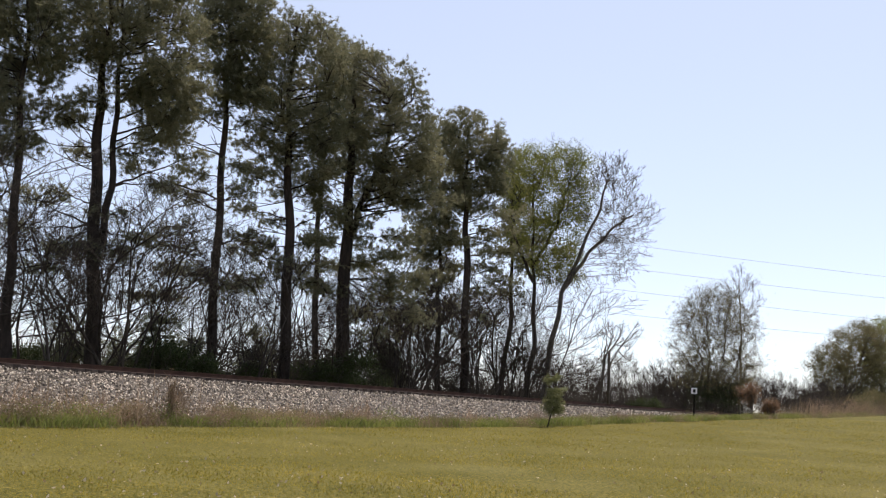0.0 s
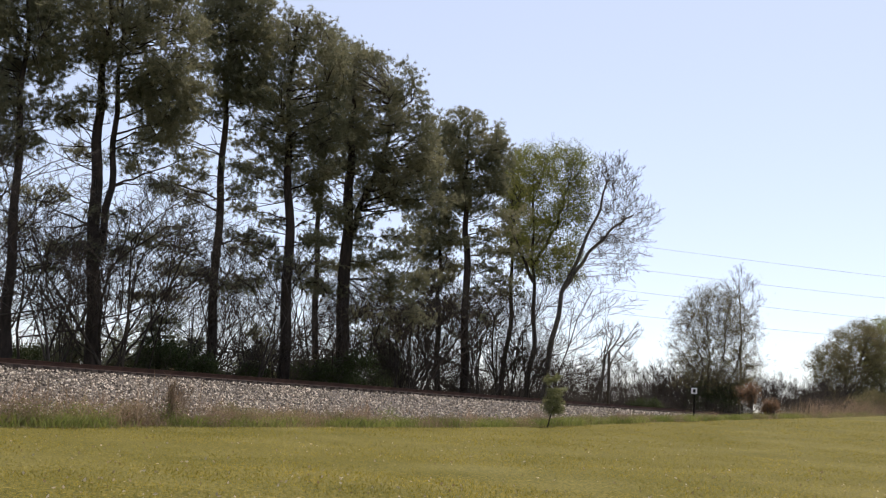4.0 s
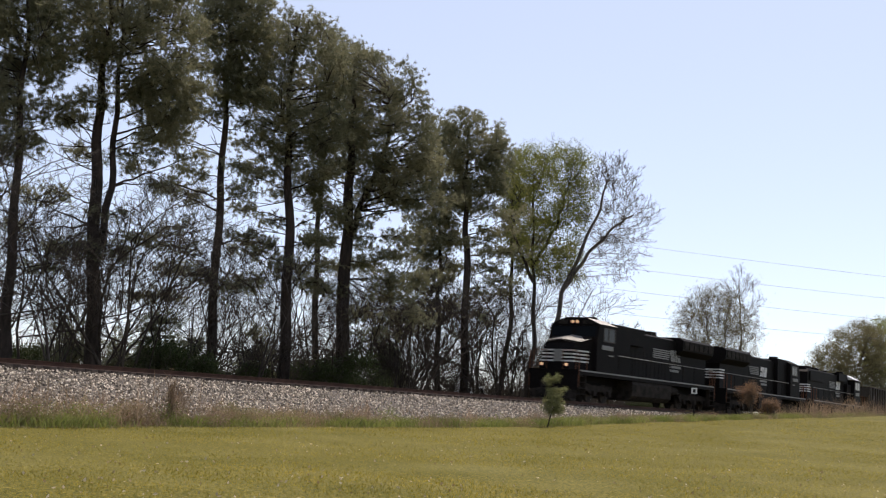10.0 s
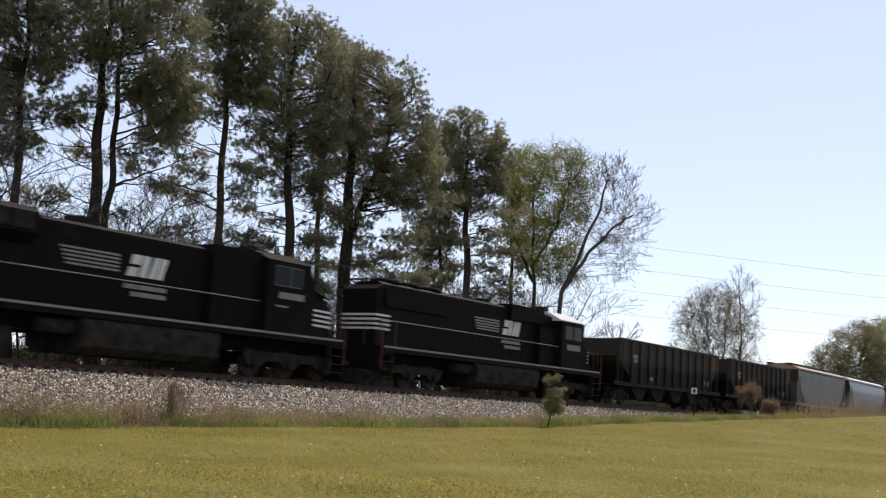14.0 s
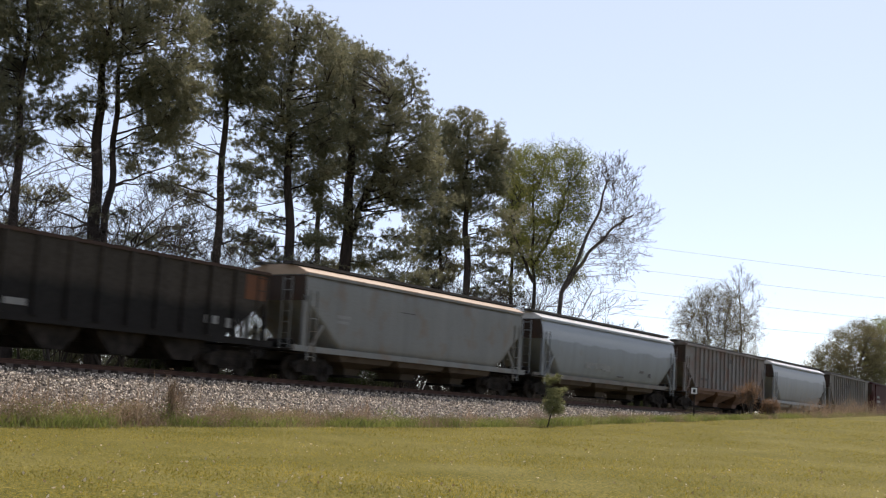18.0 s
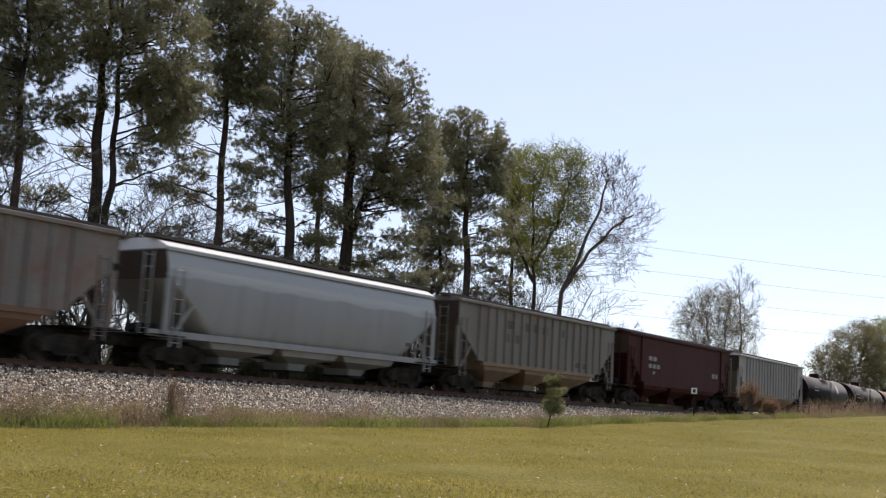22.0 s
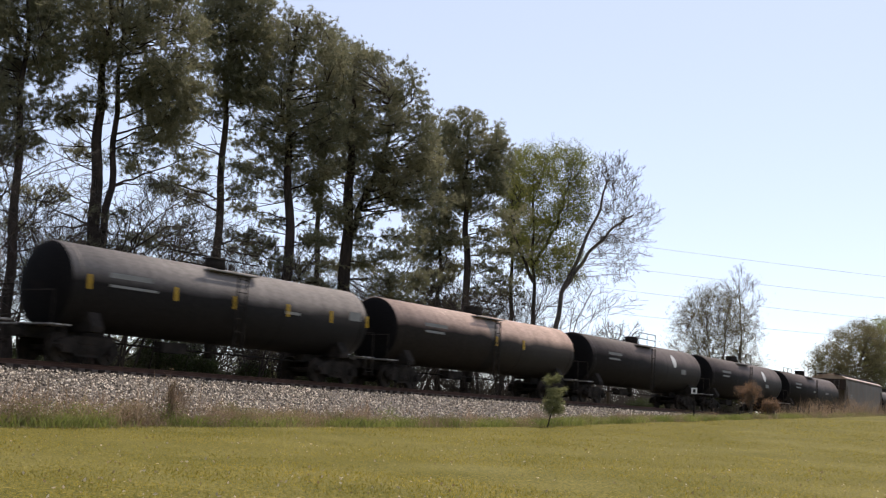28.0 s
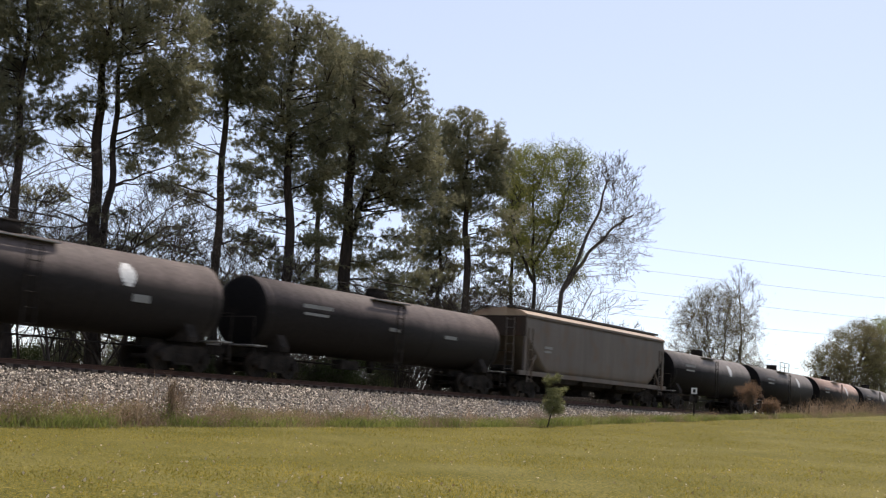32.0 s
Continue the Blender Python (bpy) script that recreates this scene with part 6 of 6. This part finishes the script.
EVERGREENS = [bare_tree("evergreen_shrub", lab, (0, 0, -60), h, 0.04, 7, seed, 3, 4, 0.9, 0.08, leaves=BRUSH, leaf_share=1.0, leaf_size=0.9, group="scrub behind the track", widen=1.3) for lab, h, seed in (
    ("dark evergreen shrub among the trunks", 2.8, 61), ("low dark green thicket among the trunks", 1.9, 62))]
rs = random.Random(5)
for i in range(306):
    s = rs.uniform(2, 42) if i > 284 else rs.uniform(92, 150) if i > 254 else rs.uniform(-36, 22) if i < 95 else rs.uniform(-20, 62) if i < 115 else rs.uniform(14, 62) if i < 175 else rs.uniform(52, 135)
    lat = -rs.choice((rs.uniform(6.5, 16.0), rs.uniform(6.5, 16.0), rs.uniform(25, 36)))
    kind = rs.choice((0, 0, 1, 2, 2, 3, 4, 4)) if s < 22 else rs.choice((0, 0, 1, 3, 4)) if s < 44 else rs.choice((1, 1, 3, 3))
    src = SAPLINGS[kind]
    k = rs.uniform(0.65, 1.1) if s < -8 else rs.uniform(0.65, 1.05) if s < 27 else rs.uniform(0.45, 0.75) if s < 60 else rs.uniform(0.8, 1.35)
    p = at_track(s, lat, 0)
    m = Matrix.Translation(stand(p.x, p.y)) @ pose(0, 0, 0, 0, 0, rs.uniform(0, 360))
    copy_thing(src, m).scale = (k, k, k * rs.uniform(0.9, 1.1))
for i in range(20):
    s, lat = rs.uniform(-36, 2) if i < 17 else rs.uniform(2, 40), -rs.uniform(5.8, 16)
    p = at_track(s, lat, 0)
    k = rs.uniform(0.4, 0.95)
    copy_thing(EVERGREENS[i % 2], Matrix.Translation(stand(p.x, p.y)) @ pose(0, 0, 0, 0, 0, rs.uniform(0, 360))).scale = (k, k, k)
for o in SAPLINGS + EVERGREENS:
    p = at_track(rs.uniform(-20, 20), -rs.uniform(12, 16), 0)
    o.matrix_basis = Matrix.Translation(stand(p.x, p.y))


def far_woods():
    """Grey leafless woods along the horizon beyond the road."""
    segs = []
    for _ in range(5200):
        s, lat = RNG.uniform(-60, 330), -RNG.uniform(46, 90)
        p = at_track(s, lat, 0)
        z = RAIL_Z - 0.6
        h = RNG.uniform(2.0, 6.5)
        dx, dy = RNG.normal(size=2) * h * 0.12
        segs.append((p.x, p.y, z, p.x + dx, p.y + dy, z + h * 0.6, 0.07, 0.04))
        for _ in range(4):
            bx, by = RNG.normal(size=2) * h * 0.16
            u = RNG.uniform(0.5, 1.0)
            q = (p.x + dx * u, p.y + dy * u, z + h * 0.6 * u)
            segs.append((*q, q[0] + bx, q[1] + by, q[2] + h * RNG.uniform(0.15, 0.45), 0.035, 0.012))
    v, f = rods(segs, 3)
    tagged(new("far_woods", mesh_of("far_woods", v, f, BARK_GREY)), "grey leafless woods along the horizon", "woods", kind="stuff")


far_woods()


def blades(name, label, places, heights, width, material, lean=0.35, category="grass"):
    """Upright blades, each a bent sliver of two triangles."""
    n = len(places)
    p = np.asarray(places, float)
    h = np.asarray(heights, float)
    a = RNG.uniform(0, 2 * math.pi, n)
    side = np.stack([np.cos(a), np.sin(a), np.zeros(n)], -1) * (width * RNG.uniform(0.6, 1.3, n))[:, None]
    tip = np.stack([RNG.normal(0, lean, n) * h, RNG.normal(0, lean, n) * h, h], -1)
    mid = tip * np.array([0.4, 0.4, 0.6])
    v = np.stack([p - side, p + side, p + mid + side * 0.7, p + mid - side * 0.7, p + tip], 1).reshape(-1, 3)
    i = np.arange(n)[:, None, None] * 5
    f = (np.array([(0, 1, 2), (0, 2, 3), (3, 2, 4)])[None] + i).reshape(-1, 3)
    return tagged(new(name, mesh_of(name, v, f, material)), label, category, kind="stuff")


def lawn_grass():
    pts, hs, ws = [], [], []
    n = 150000
    d = 12.5 * (85 / 12.5) ** RNG.random(n)
    a = RNG.uniform(-0.42, 0.42, n)
    for r, t in zip(d, a):
        x, y = r * math.sin(t), r * math.cos(t)
        s, lat = to_track(x, y)
        if lat < 5.4:
            continue
        pts.append((x, y, ground_z(s, lat) - 0.005))
        k = noise.noise((x * 0.6, y * 0.6, 3.0))
        hs.append(RNG.uniform(0.018, 0.036) * (1 + 0.4 * k) * (0.8 + r / 90))
        ws.append(0.006 * max(1.0, r / 25))
    blades("lawn_grass", "short mown grass blades, green and straw", pts, hs, np.array(ws), GRASS, 0.6)


def trackside_weeds():
    pts, hs = [], []
    for s0, s1, per in ((-46, 0, 330), (0, 30, 300), (30, 75, 200)):
        n = int((s1 - s0) * per)
        for s in RNG.uniform(s0, s1, n):
            lat = 4.95 + RNG.normal() * 0.6
            c = noise.noise((s * 0.35, lat * 0.8, 9.0))
            tall = max(0.0, noise.noise((s * 0.16, 0.0, 4.0)) + 0.25)
            if s > 30:
                lat = 5.2 + RNG.normal() * 0.6
            p = at_track(s, lat, 0)
            pts.append((p.x, p.y, ground_z(s, lat) - 0.02))
            hs.append(max(0.05, RNG.uniform(0.08, 0.42) * (0.55 + 1.0 * tall + 0.9 * c) * (1.0 if s < 0 or s > 30 else 0.5) * (1.0 if lat < 5.2 else 0.45)))
    blades("trackside_weeds", "tall mixed green and dry grass at the foot of the ballast", pts, hs, 0.012, WEEDS, 0.55, "weeds")
    pts, hs = [], []
    for _ in range(190):
        c, l = RNG.uniform(-46, 6) if RNG.random() < 0.6 else RNG.uniform(0, 40), RNG.uniform(4.3, 5.6)
        for _ in range(int(RNG.uniform(60, 200))):
            t, lat = c + RNG.normal() * 0.5, l + RNG.normal() * 0.2
            p = at_track(t, lat, 0)
            pts.append((p.x, p.y, ground_z(t, lat) - 0.02))
            hs.append(RNG.uniform(0.1, 0.42))
    blades("green_weeds", "clumps of fresh green weeds along the lawn's edge", pts, hs, 0.014, GREEN_WEEDS, 0.55, "weeds")
    pts, hs = [], []
    for c, w, n, lo, hi in ((-19.6, 1.5, 60, 0.5, 1.2), (-23.5, 2.2, 260, 0.4, 0.9), (-27.5, 1.2, 200, 0.4, 1.0), (-13.0, 3.0, 120, 0.3, 0.7), (36, 3.0, 300, 0.3, 1.1), (46, 5.0, 480, 0.4, 1.7), (58, 7.0, 560, 0.4, 1.9), (70, 8.0, 360, 0.4, 1.7)):
        for s in RNG.normal(c, w * 0.6, n):
            lat = RNG.normal(4.4 if c < 30 else 4.2, 0.45)
            p = at_track(s, lat, 0)
            z = max(ground_z(s, lat), RAIL_Z - 0.24 - (lat - 2.0) * 0.532)
            pts.append((p.x, p.y, z - 0.02))
            hs.append(RNG.uniform(lo, hi))
    # brown dead clumps all along the foot of the slope
    for _ in range(46):
        c, l, tall = RNG.uniform(-46, 6), RNG.uniform(3.8, 5.3), RNG.uniform(0.2, 0.6)
        for _ in range(int(RNG.uniform(25, 80))):
            t, lat = c + RNG.normal() * 0.45, l + RNG.normal() * 0.25
            p = at_track(t, lat, 0)
            z = max(ground_z(t, lat), RAIL_Z - 0.24 - (lat - 2.0) * 0.532)
            pts.append((p.x, p.y, z - 0.02))
            hs.append(tall * RNG.uniform(0.5, 1.3))
    blades("dry_stems", "dry brown weed stems beside the ballast", pts, hs, 0.011, DRY, 0.5, "weeds")


def weed_bushes():
    """Low bushy weeds, green and brown, in drifts along the foot of the ballast."""
    tv, tf = leaf_clump(14, 0.17, 0.058)
    for name, label, mat, count, tall in (("weed_bushes", "low bushy green weeds at the foot of the ballast", GREEN_WEEDS, 95, 0.28), ("dry_weed_bushes", "brown dry bushy weeds at the foot of the ballast", DRY, 130, 0.4),
                                          ("mixed_weed_bushes", "faded olive bushy weeds at the foot of the ballast", WEEDS, 150, 0.34)):
        pts = []
        for _ in range(count):
            s = RNG.uniform(-46, 12) if RNG.random() < 0.75 else RNG.uniform(10, 60)
            lat = RNG.normal(4.75, 0.33) if s < 12 else RNG.normal(5.0, 0.4)
            h = tall * RNG.uniform(0.5, 1.5) * (1.3 if -36 < s < -16 else 0.8)
            r = RNG.uniform(0.2, 0.55)
            for _ in range(int(26 * r * h / 0.12)):
                u, w = RNG.normal(size=2) * 0.5 * r
                p = at_track(s + u * 1.6, lat + w * 0.7, 0)
                z = max(ground_z(s + u * 1.6, lat + w * 0.7), RAIL_Z - 0.24 - (lat + w * 0.7 - 2.0) * 0.532)
                pts.append((p.x, p.y, z + h * RNG.random() ** 1.3 * (1.0 - 0.5 * min(1.0, (u * u + w * w) / (r * r)))))
        v, f = scattered(pts, RNG.uniform(0.6, 1.2, len(pts)), spins(len(pts)), tv, tf)
        tagged(new(name, mesh_of(name, v, f, mat)), label, "weeds", kind="stuff")


def leaf_litter():
    """Dry leaves and pale flecks lying about the lawn."""
    pts = []
    while len(pts) < 1000:
        r, t = 12.5 * (40 / 12.5) ** RNG.random(), RNG.uniform(-0.42, 0.42)
        x, y = r * math.sin(t), r * math.cos(t)
        s, lat = to_track(x, y)
        if lat > 5.5:
            pts.append((x, y, ground_z(s, lat) + 0.03))
    tv = np.array([(-1, 0, 0), (0, -0.6, 0.2), (1, 0, 0.1), (0, 0.6, 0.15)], float)
    v, f = scattered(pts, RNG.uniform(0.012, 0.04, len(pts)), spins(len(pts)), tv, np.array([(0, 1, 2, 3)]))
    tagged(new("leaf_litter", mesh_of("leaf_litter", v, f, LITTER)), "dry leaves and pale flecks scattered on the lawn", "leaves", kind="stuff")


lawn_grass()
leaf_litter()
trackside_weeds()
weed_bushes()


def young_pine(where):
    tree = thing("pine_sapling", "small bent pine sapling at the lawn's edge", "sapling", Matrix.Translation(where))
    segs, tips = [], []
    line = [Vector(p) for p in ((-0.1, 0, -0.1), (0.0, 0, 0.35), (0.13, 0, 0.8), (0.16, 0, 1.3), (0.12, 0, 2.2))]
    chain(segs, line, 0.032, 0.01)
    rnd = random.Random(3)
    for i in range(40):
        u = rnd.uniform(0.36, 0.98)
        p = along(line, u)
        a = rnd.uniform(0, 6.28)
        q = p + Vector((math.cos(a), math.sin(a), 0.35)) * (0.62 - 0.42 * (u - 0.4)) * rnd.uniform(0.5, 1)
        segs.append((*p, *q, 0.009, 0.004))
        for _ in range(5):
            tips.append(p.lerp(q, rnd.uniform(0.3, 1)) + Vector((rnd.gauss(0, 0.06), rnd.gauss(0, 0.06), rnd.gauss(0, 0.06))))
    v, f = rods(segs, 6)
    part("trunk", mesh_of("trunk", v, f, BARK_PINE, True), None, tree)
    v, f = scattered([tuple(t) for t in tips], RNG.uniform(0.7, 1.2, len(tips)), spins(len(tips)), TUFT, TUFT_F)
    part("needles", mesh_of("needles", v, f, SAPLING), None, tree, "grey-green needles")


def brown_shrub(name, label, where, h, seed, mat, stems=9, share=0.6):
    return bare_tree(name, label, where, h, 0.02 if stems > 5 else 0.011, stems, seed, 3, 4 if stems > 5 else 3, 0.45, 0.25, leaves=mat, leaf_share=share, bark=BARK_GREY if stems > 5 else DRY, leaf_size=0.75 if stems > 5 else 0.4, per_tip=1, flare=0.1, widen=0.75)


young_pine(stand(4.9, 49.24))
brown_shrub("shrub", "reddish-brown dry shrub beside the ballast", stand(20.31, 74.2), 2.3, 71, ORANGE)
brown_shrub("shrub", "low reddish-brown dry bush", stand(22.2, 76.2), 1.2, 72, ORANGE)
brown_shrub("shrub", "bushy reddish dry weed clump on the ballast slope", stand(-7.79, 34.07), 1.5, 73, DRY, 5, 0.3)


# ---- road, wires, pole, sign and the passing pickup ----
ASPHALT = mottled("worn_asphalt", (0.04, 0.04, 0.04), (0.075, 0.072, 0.07), 2.0, 0.9)
POLE_WOOD = mottled("weathered_pole_wood", (0.05, 0.04, 0.032), (0.12, 0.1, 0.08), 3.0, 0.95, stretch=(1, 1, 0.1))
CABLE = mottled("dull_cable", (0.2, 0.2, 0.21), (0.3, 0.3, 0.31), 2.0, 0.6)
SIGN_WHITE = mottled("white_sign_sheet", (0.6, 0.6, 0.58), (0.75, 0.75, 0.73), 6.0, 0.5)
SIGN_BLACK = mottled("black_sign_paint", (0.015, 0.015, 0.015), (0.03, 0.03, 0.03), 6.0, 0.5)
CAR_WHITE = mottled("white_car_paint", (0.7, 0.7, 0.7), (0.78, 0.78, 0.78), 2.0, 0.25)
TYRE = mottled("tyre_rubber", (0.015, 0.015, 0.015), (0.03, 0.03, 0.03), 8.0, 0.9)

ROAD_LAT = -20.0
tagged(new("road", sweep("road", ((ROAD_LAT - 3.6, -0.72), (ROAD_LAT - 3.4, -0.64), (ROAD_LAT, -0.58), (ROAD_LAT + 3.4, -0.64), (ROAD_LAT + 3.6, -0.72)), -420, 640, 8.0, ASPHALT, False)), "two-lane asphalt road behind the trees", "road", kind="structure")


def cable(points, r=0.011, label="thin overhead power cable"):
    """A sagging cable through points."""
    a, m, b = (Vector(p) for p in points)
    run = []
    for i in range(41):
        u = i / 40
        run.append(a * (1 - u) * (1 - 2 * u) + m * 4 * u * (1 - u) + b * u * (2 * u - 1))
    cu = bpy.data.curves.new("power_cable", "CURVE")
    cu.dimensions, cu.bevel_depth, cu.bevel_resolution = "3D", r, 1
    sp = cu.splines.new("POLY")
    sp.points.add(len(run) - 1)
    for q, w in zip(sp.points, run):
        q.co = (*w, 1)
    cu.materials.append(CABLE)
    tagged(new("power_cable", cu), label, "cable", group="overhead cables")


cable(((-60, 100, 24.8), (17.8, 100, 16.95), (75, 100, 13.6)))
cable(((-60, 100, 22.6), (17.1, 100, 14.89), (75, 100, 12.3)))
cable(((-60, 100, 20.2), (16.4, 100, 12.95), (75, 100, 10.3)))
cable(((-60, 100, 17.6), (16.45, 100, 10.85), (75, 100, 9.6)))


def pole():
    p = thing("utility_pole", "short weathered wooden pole beside the track", "pole", Matrix.Translation(stand(11.81, 78.58)))
    part("post", rod(bmesh.new(), (0, 0, -0.5), (-0.05, 0, 4.4), 0.12, 0.09, 12), POLE_WOOD, p)
    part("cap", rod(bmesh.new(), (-0.05, 0, 4.4), (-0.05, 0, 4.46), 0.11, 0.08, 12), CABLE, p)


def sign():
    w = stand(14.87, 66.19)
    s = thing("trackside_sign", "small square white trackside sign on a thin post", "sign", Matrix.Translation(w) @ pose(0, 0, 0, 0, 0, -14))
    h = 3.67 - w.z
    part("post", boxes(bmesh.new(), (-0.035, 0.035, -0.02, 0.02, -0.3, h - 0.02)), UNDER, s)
    part("panel", boxes(bmesh.new(), (-0.19, 0.19, -0.045, -0.022, h - 0.4, h)), SIGN_WHITE, s)
    part("border", boxes(bmesh.new(), (-0.19, 0.19, -0.05, -0.044, h - 0.03, h), (-0.19, 0.19, -0.05, -0.044, h - 0.4, h - 0.37), (-0.19, -0.165, -0.05, -0.044, h - 0.37, h - 0.03), (0.165, 0.19, -0.05, -0.044, h - 0.37, h - 0.03)), SIGN_BLACK, s)
    part("mark", boxes(bmesh.new(), (-0.075, 0.075, -0.05, -0.044, h - 0.3, h - 0.1)), SIGN_BLACK, s)


def pickup():
    """A white pickup on the road; it drives along +x of its own space."""
    c = thing("pickup_truck", "white pickup truck driving along the road behind the trees", "vehicle")
    part("body", slab(bmesh.new(), [(0.0, 0.55), (0.0, 1.02), (1.75, 1.05), (3.9, 1.05), (5.35, 0.98), (5.5, 0.8), (5.5, 0.45), (0.1, 0.45)], -0.95, 0.95), CAR_WHITE, c)
    part("cab", slab(bmesh.new(), [(1.75, 1.05), (1.95, 1.78), (2.3, 1.84), (3.2, 1.82), (4.05, 1.05)], -0.85, 0.85), CAR_WHITE, c)
    part("windscreen", slab(bmesh.new(), [(3.3, 1.74), (3.33, 1.76), (4.03, 1.1), (3.98, 1.1)], -0.8, 0.8), GLASS, c)
    for d in (-1, 1):
        y0, y1 = sorted((d * 0.85, d * 0.865))
        part("side_window", slab(bmesh.new(), [(2.05, 1.1), (2.15, 1.68), (2.75, 1.7), (2.75, 1.1)], y0, y1), GLASS, c)
        part("side_window", slab(bmesh.new(), [(2.85, 1.1), (2.85, 1.7), (3.2, 1.68), (3.8, 1.1)], y0, y1), GLASS, c)
        for x in (1.05, 4.4):
            w = part("wheel", rod(bmesh.new(), (x, d * 0.72, 0.38), (x, d * 0.97, 0.38), 0.38, None, 20), TYRE, c)
            part("rim", rod(bmesh.new(), (x, d * 0.97, 0.38), (x, d * 0.985, 0.38), 0.22, None, 14), CABLE, w)
        part("headlight", boxes(bmesh.new(), (5.44, 5.51, d * 0.72 - 0.16, d * 0.72 + 0.16, 0.72, 0.88)), SIGN_WHITE, c)
    part("bumper", boxes(bmesh.new(), (5.45, 5.6, -0.93, 0.93, 0.42, 0.6)), CABLE, c)
    part("load_bed", boxes(bmesh.new(), (0.05, 1.7, -0.8, 0.8, 1.0, 1.03)), SIGN_BLACK, c)
    return c


pole()
sign()
PICKUP = pickup()


# ---- what moves ----
def car_pose(start, length, t, base):
    """A car's pose on the rails: it rides on its two trucks."""
    s = start - SPEED * t
    a = at_track(s + base, 0, 0)
    b = at_track(s + length - base, 0, 0)
    d = (b - a).normalized()
    return Matrix.Translation(a - d * base) @ pose(0, 0, 0, 0, 0, math.degrees(math.atan2(d.y, d.x))) @ Matrix.Rotation(CANT, 4, "X")


def motions():
    times = [0, 0.1] + [0.8 * i for i in range(1, 40)] + [31.9, 32.0]
    for car, start, length, base in TRAIN:
        walk(car, [(t, car_pose(start, length, t, base)) for t in times])
    # the pickup keeps to its lane
    def road_pose(t):
        s = 16.8 + 23.6 * (t - 9.5)
        a, b = at_track(s, ROAD_LAT + 1.7, -0.62), at_track(s + 3.0, ROAD_LAT + 1.7, -0.62)
        return Matrix.Translation(a) @ pose(0, 0, 0, 0, 0, math.degrees(math.atan2(b.y - a.y, b.x - a.x)))

    walk(PICKUP, [(t, road_pose(t)) for t in times])
    # wheels turn as far as the train rolls
    for w, x, r in WHEELS:
        walk(w, [(i / FPS, Matrix.Translation((x, 0, r)) @ Matrix.Rotation(-SPEED * i / FPS / r, 4, "Y")) for i in range(32 * FPS + 1)])


motions()
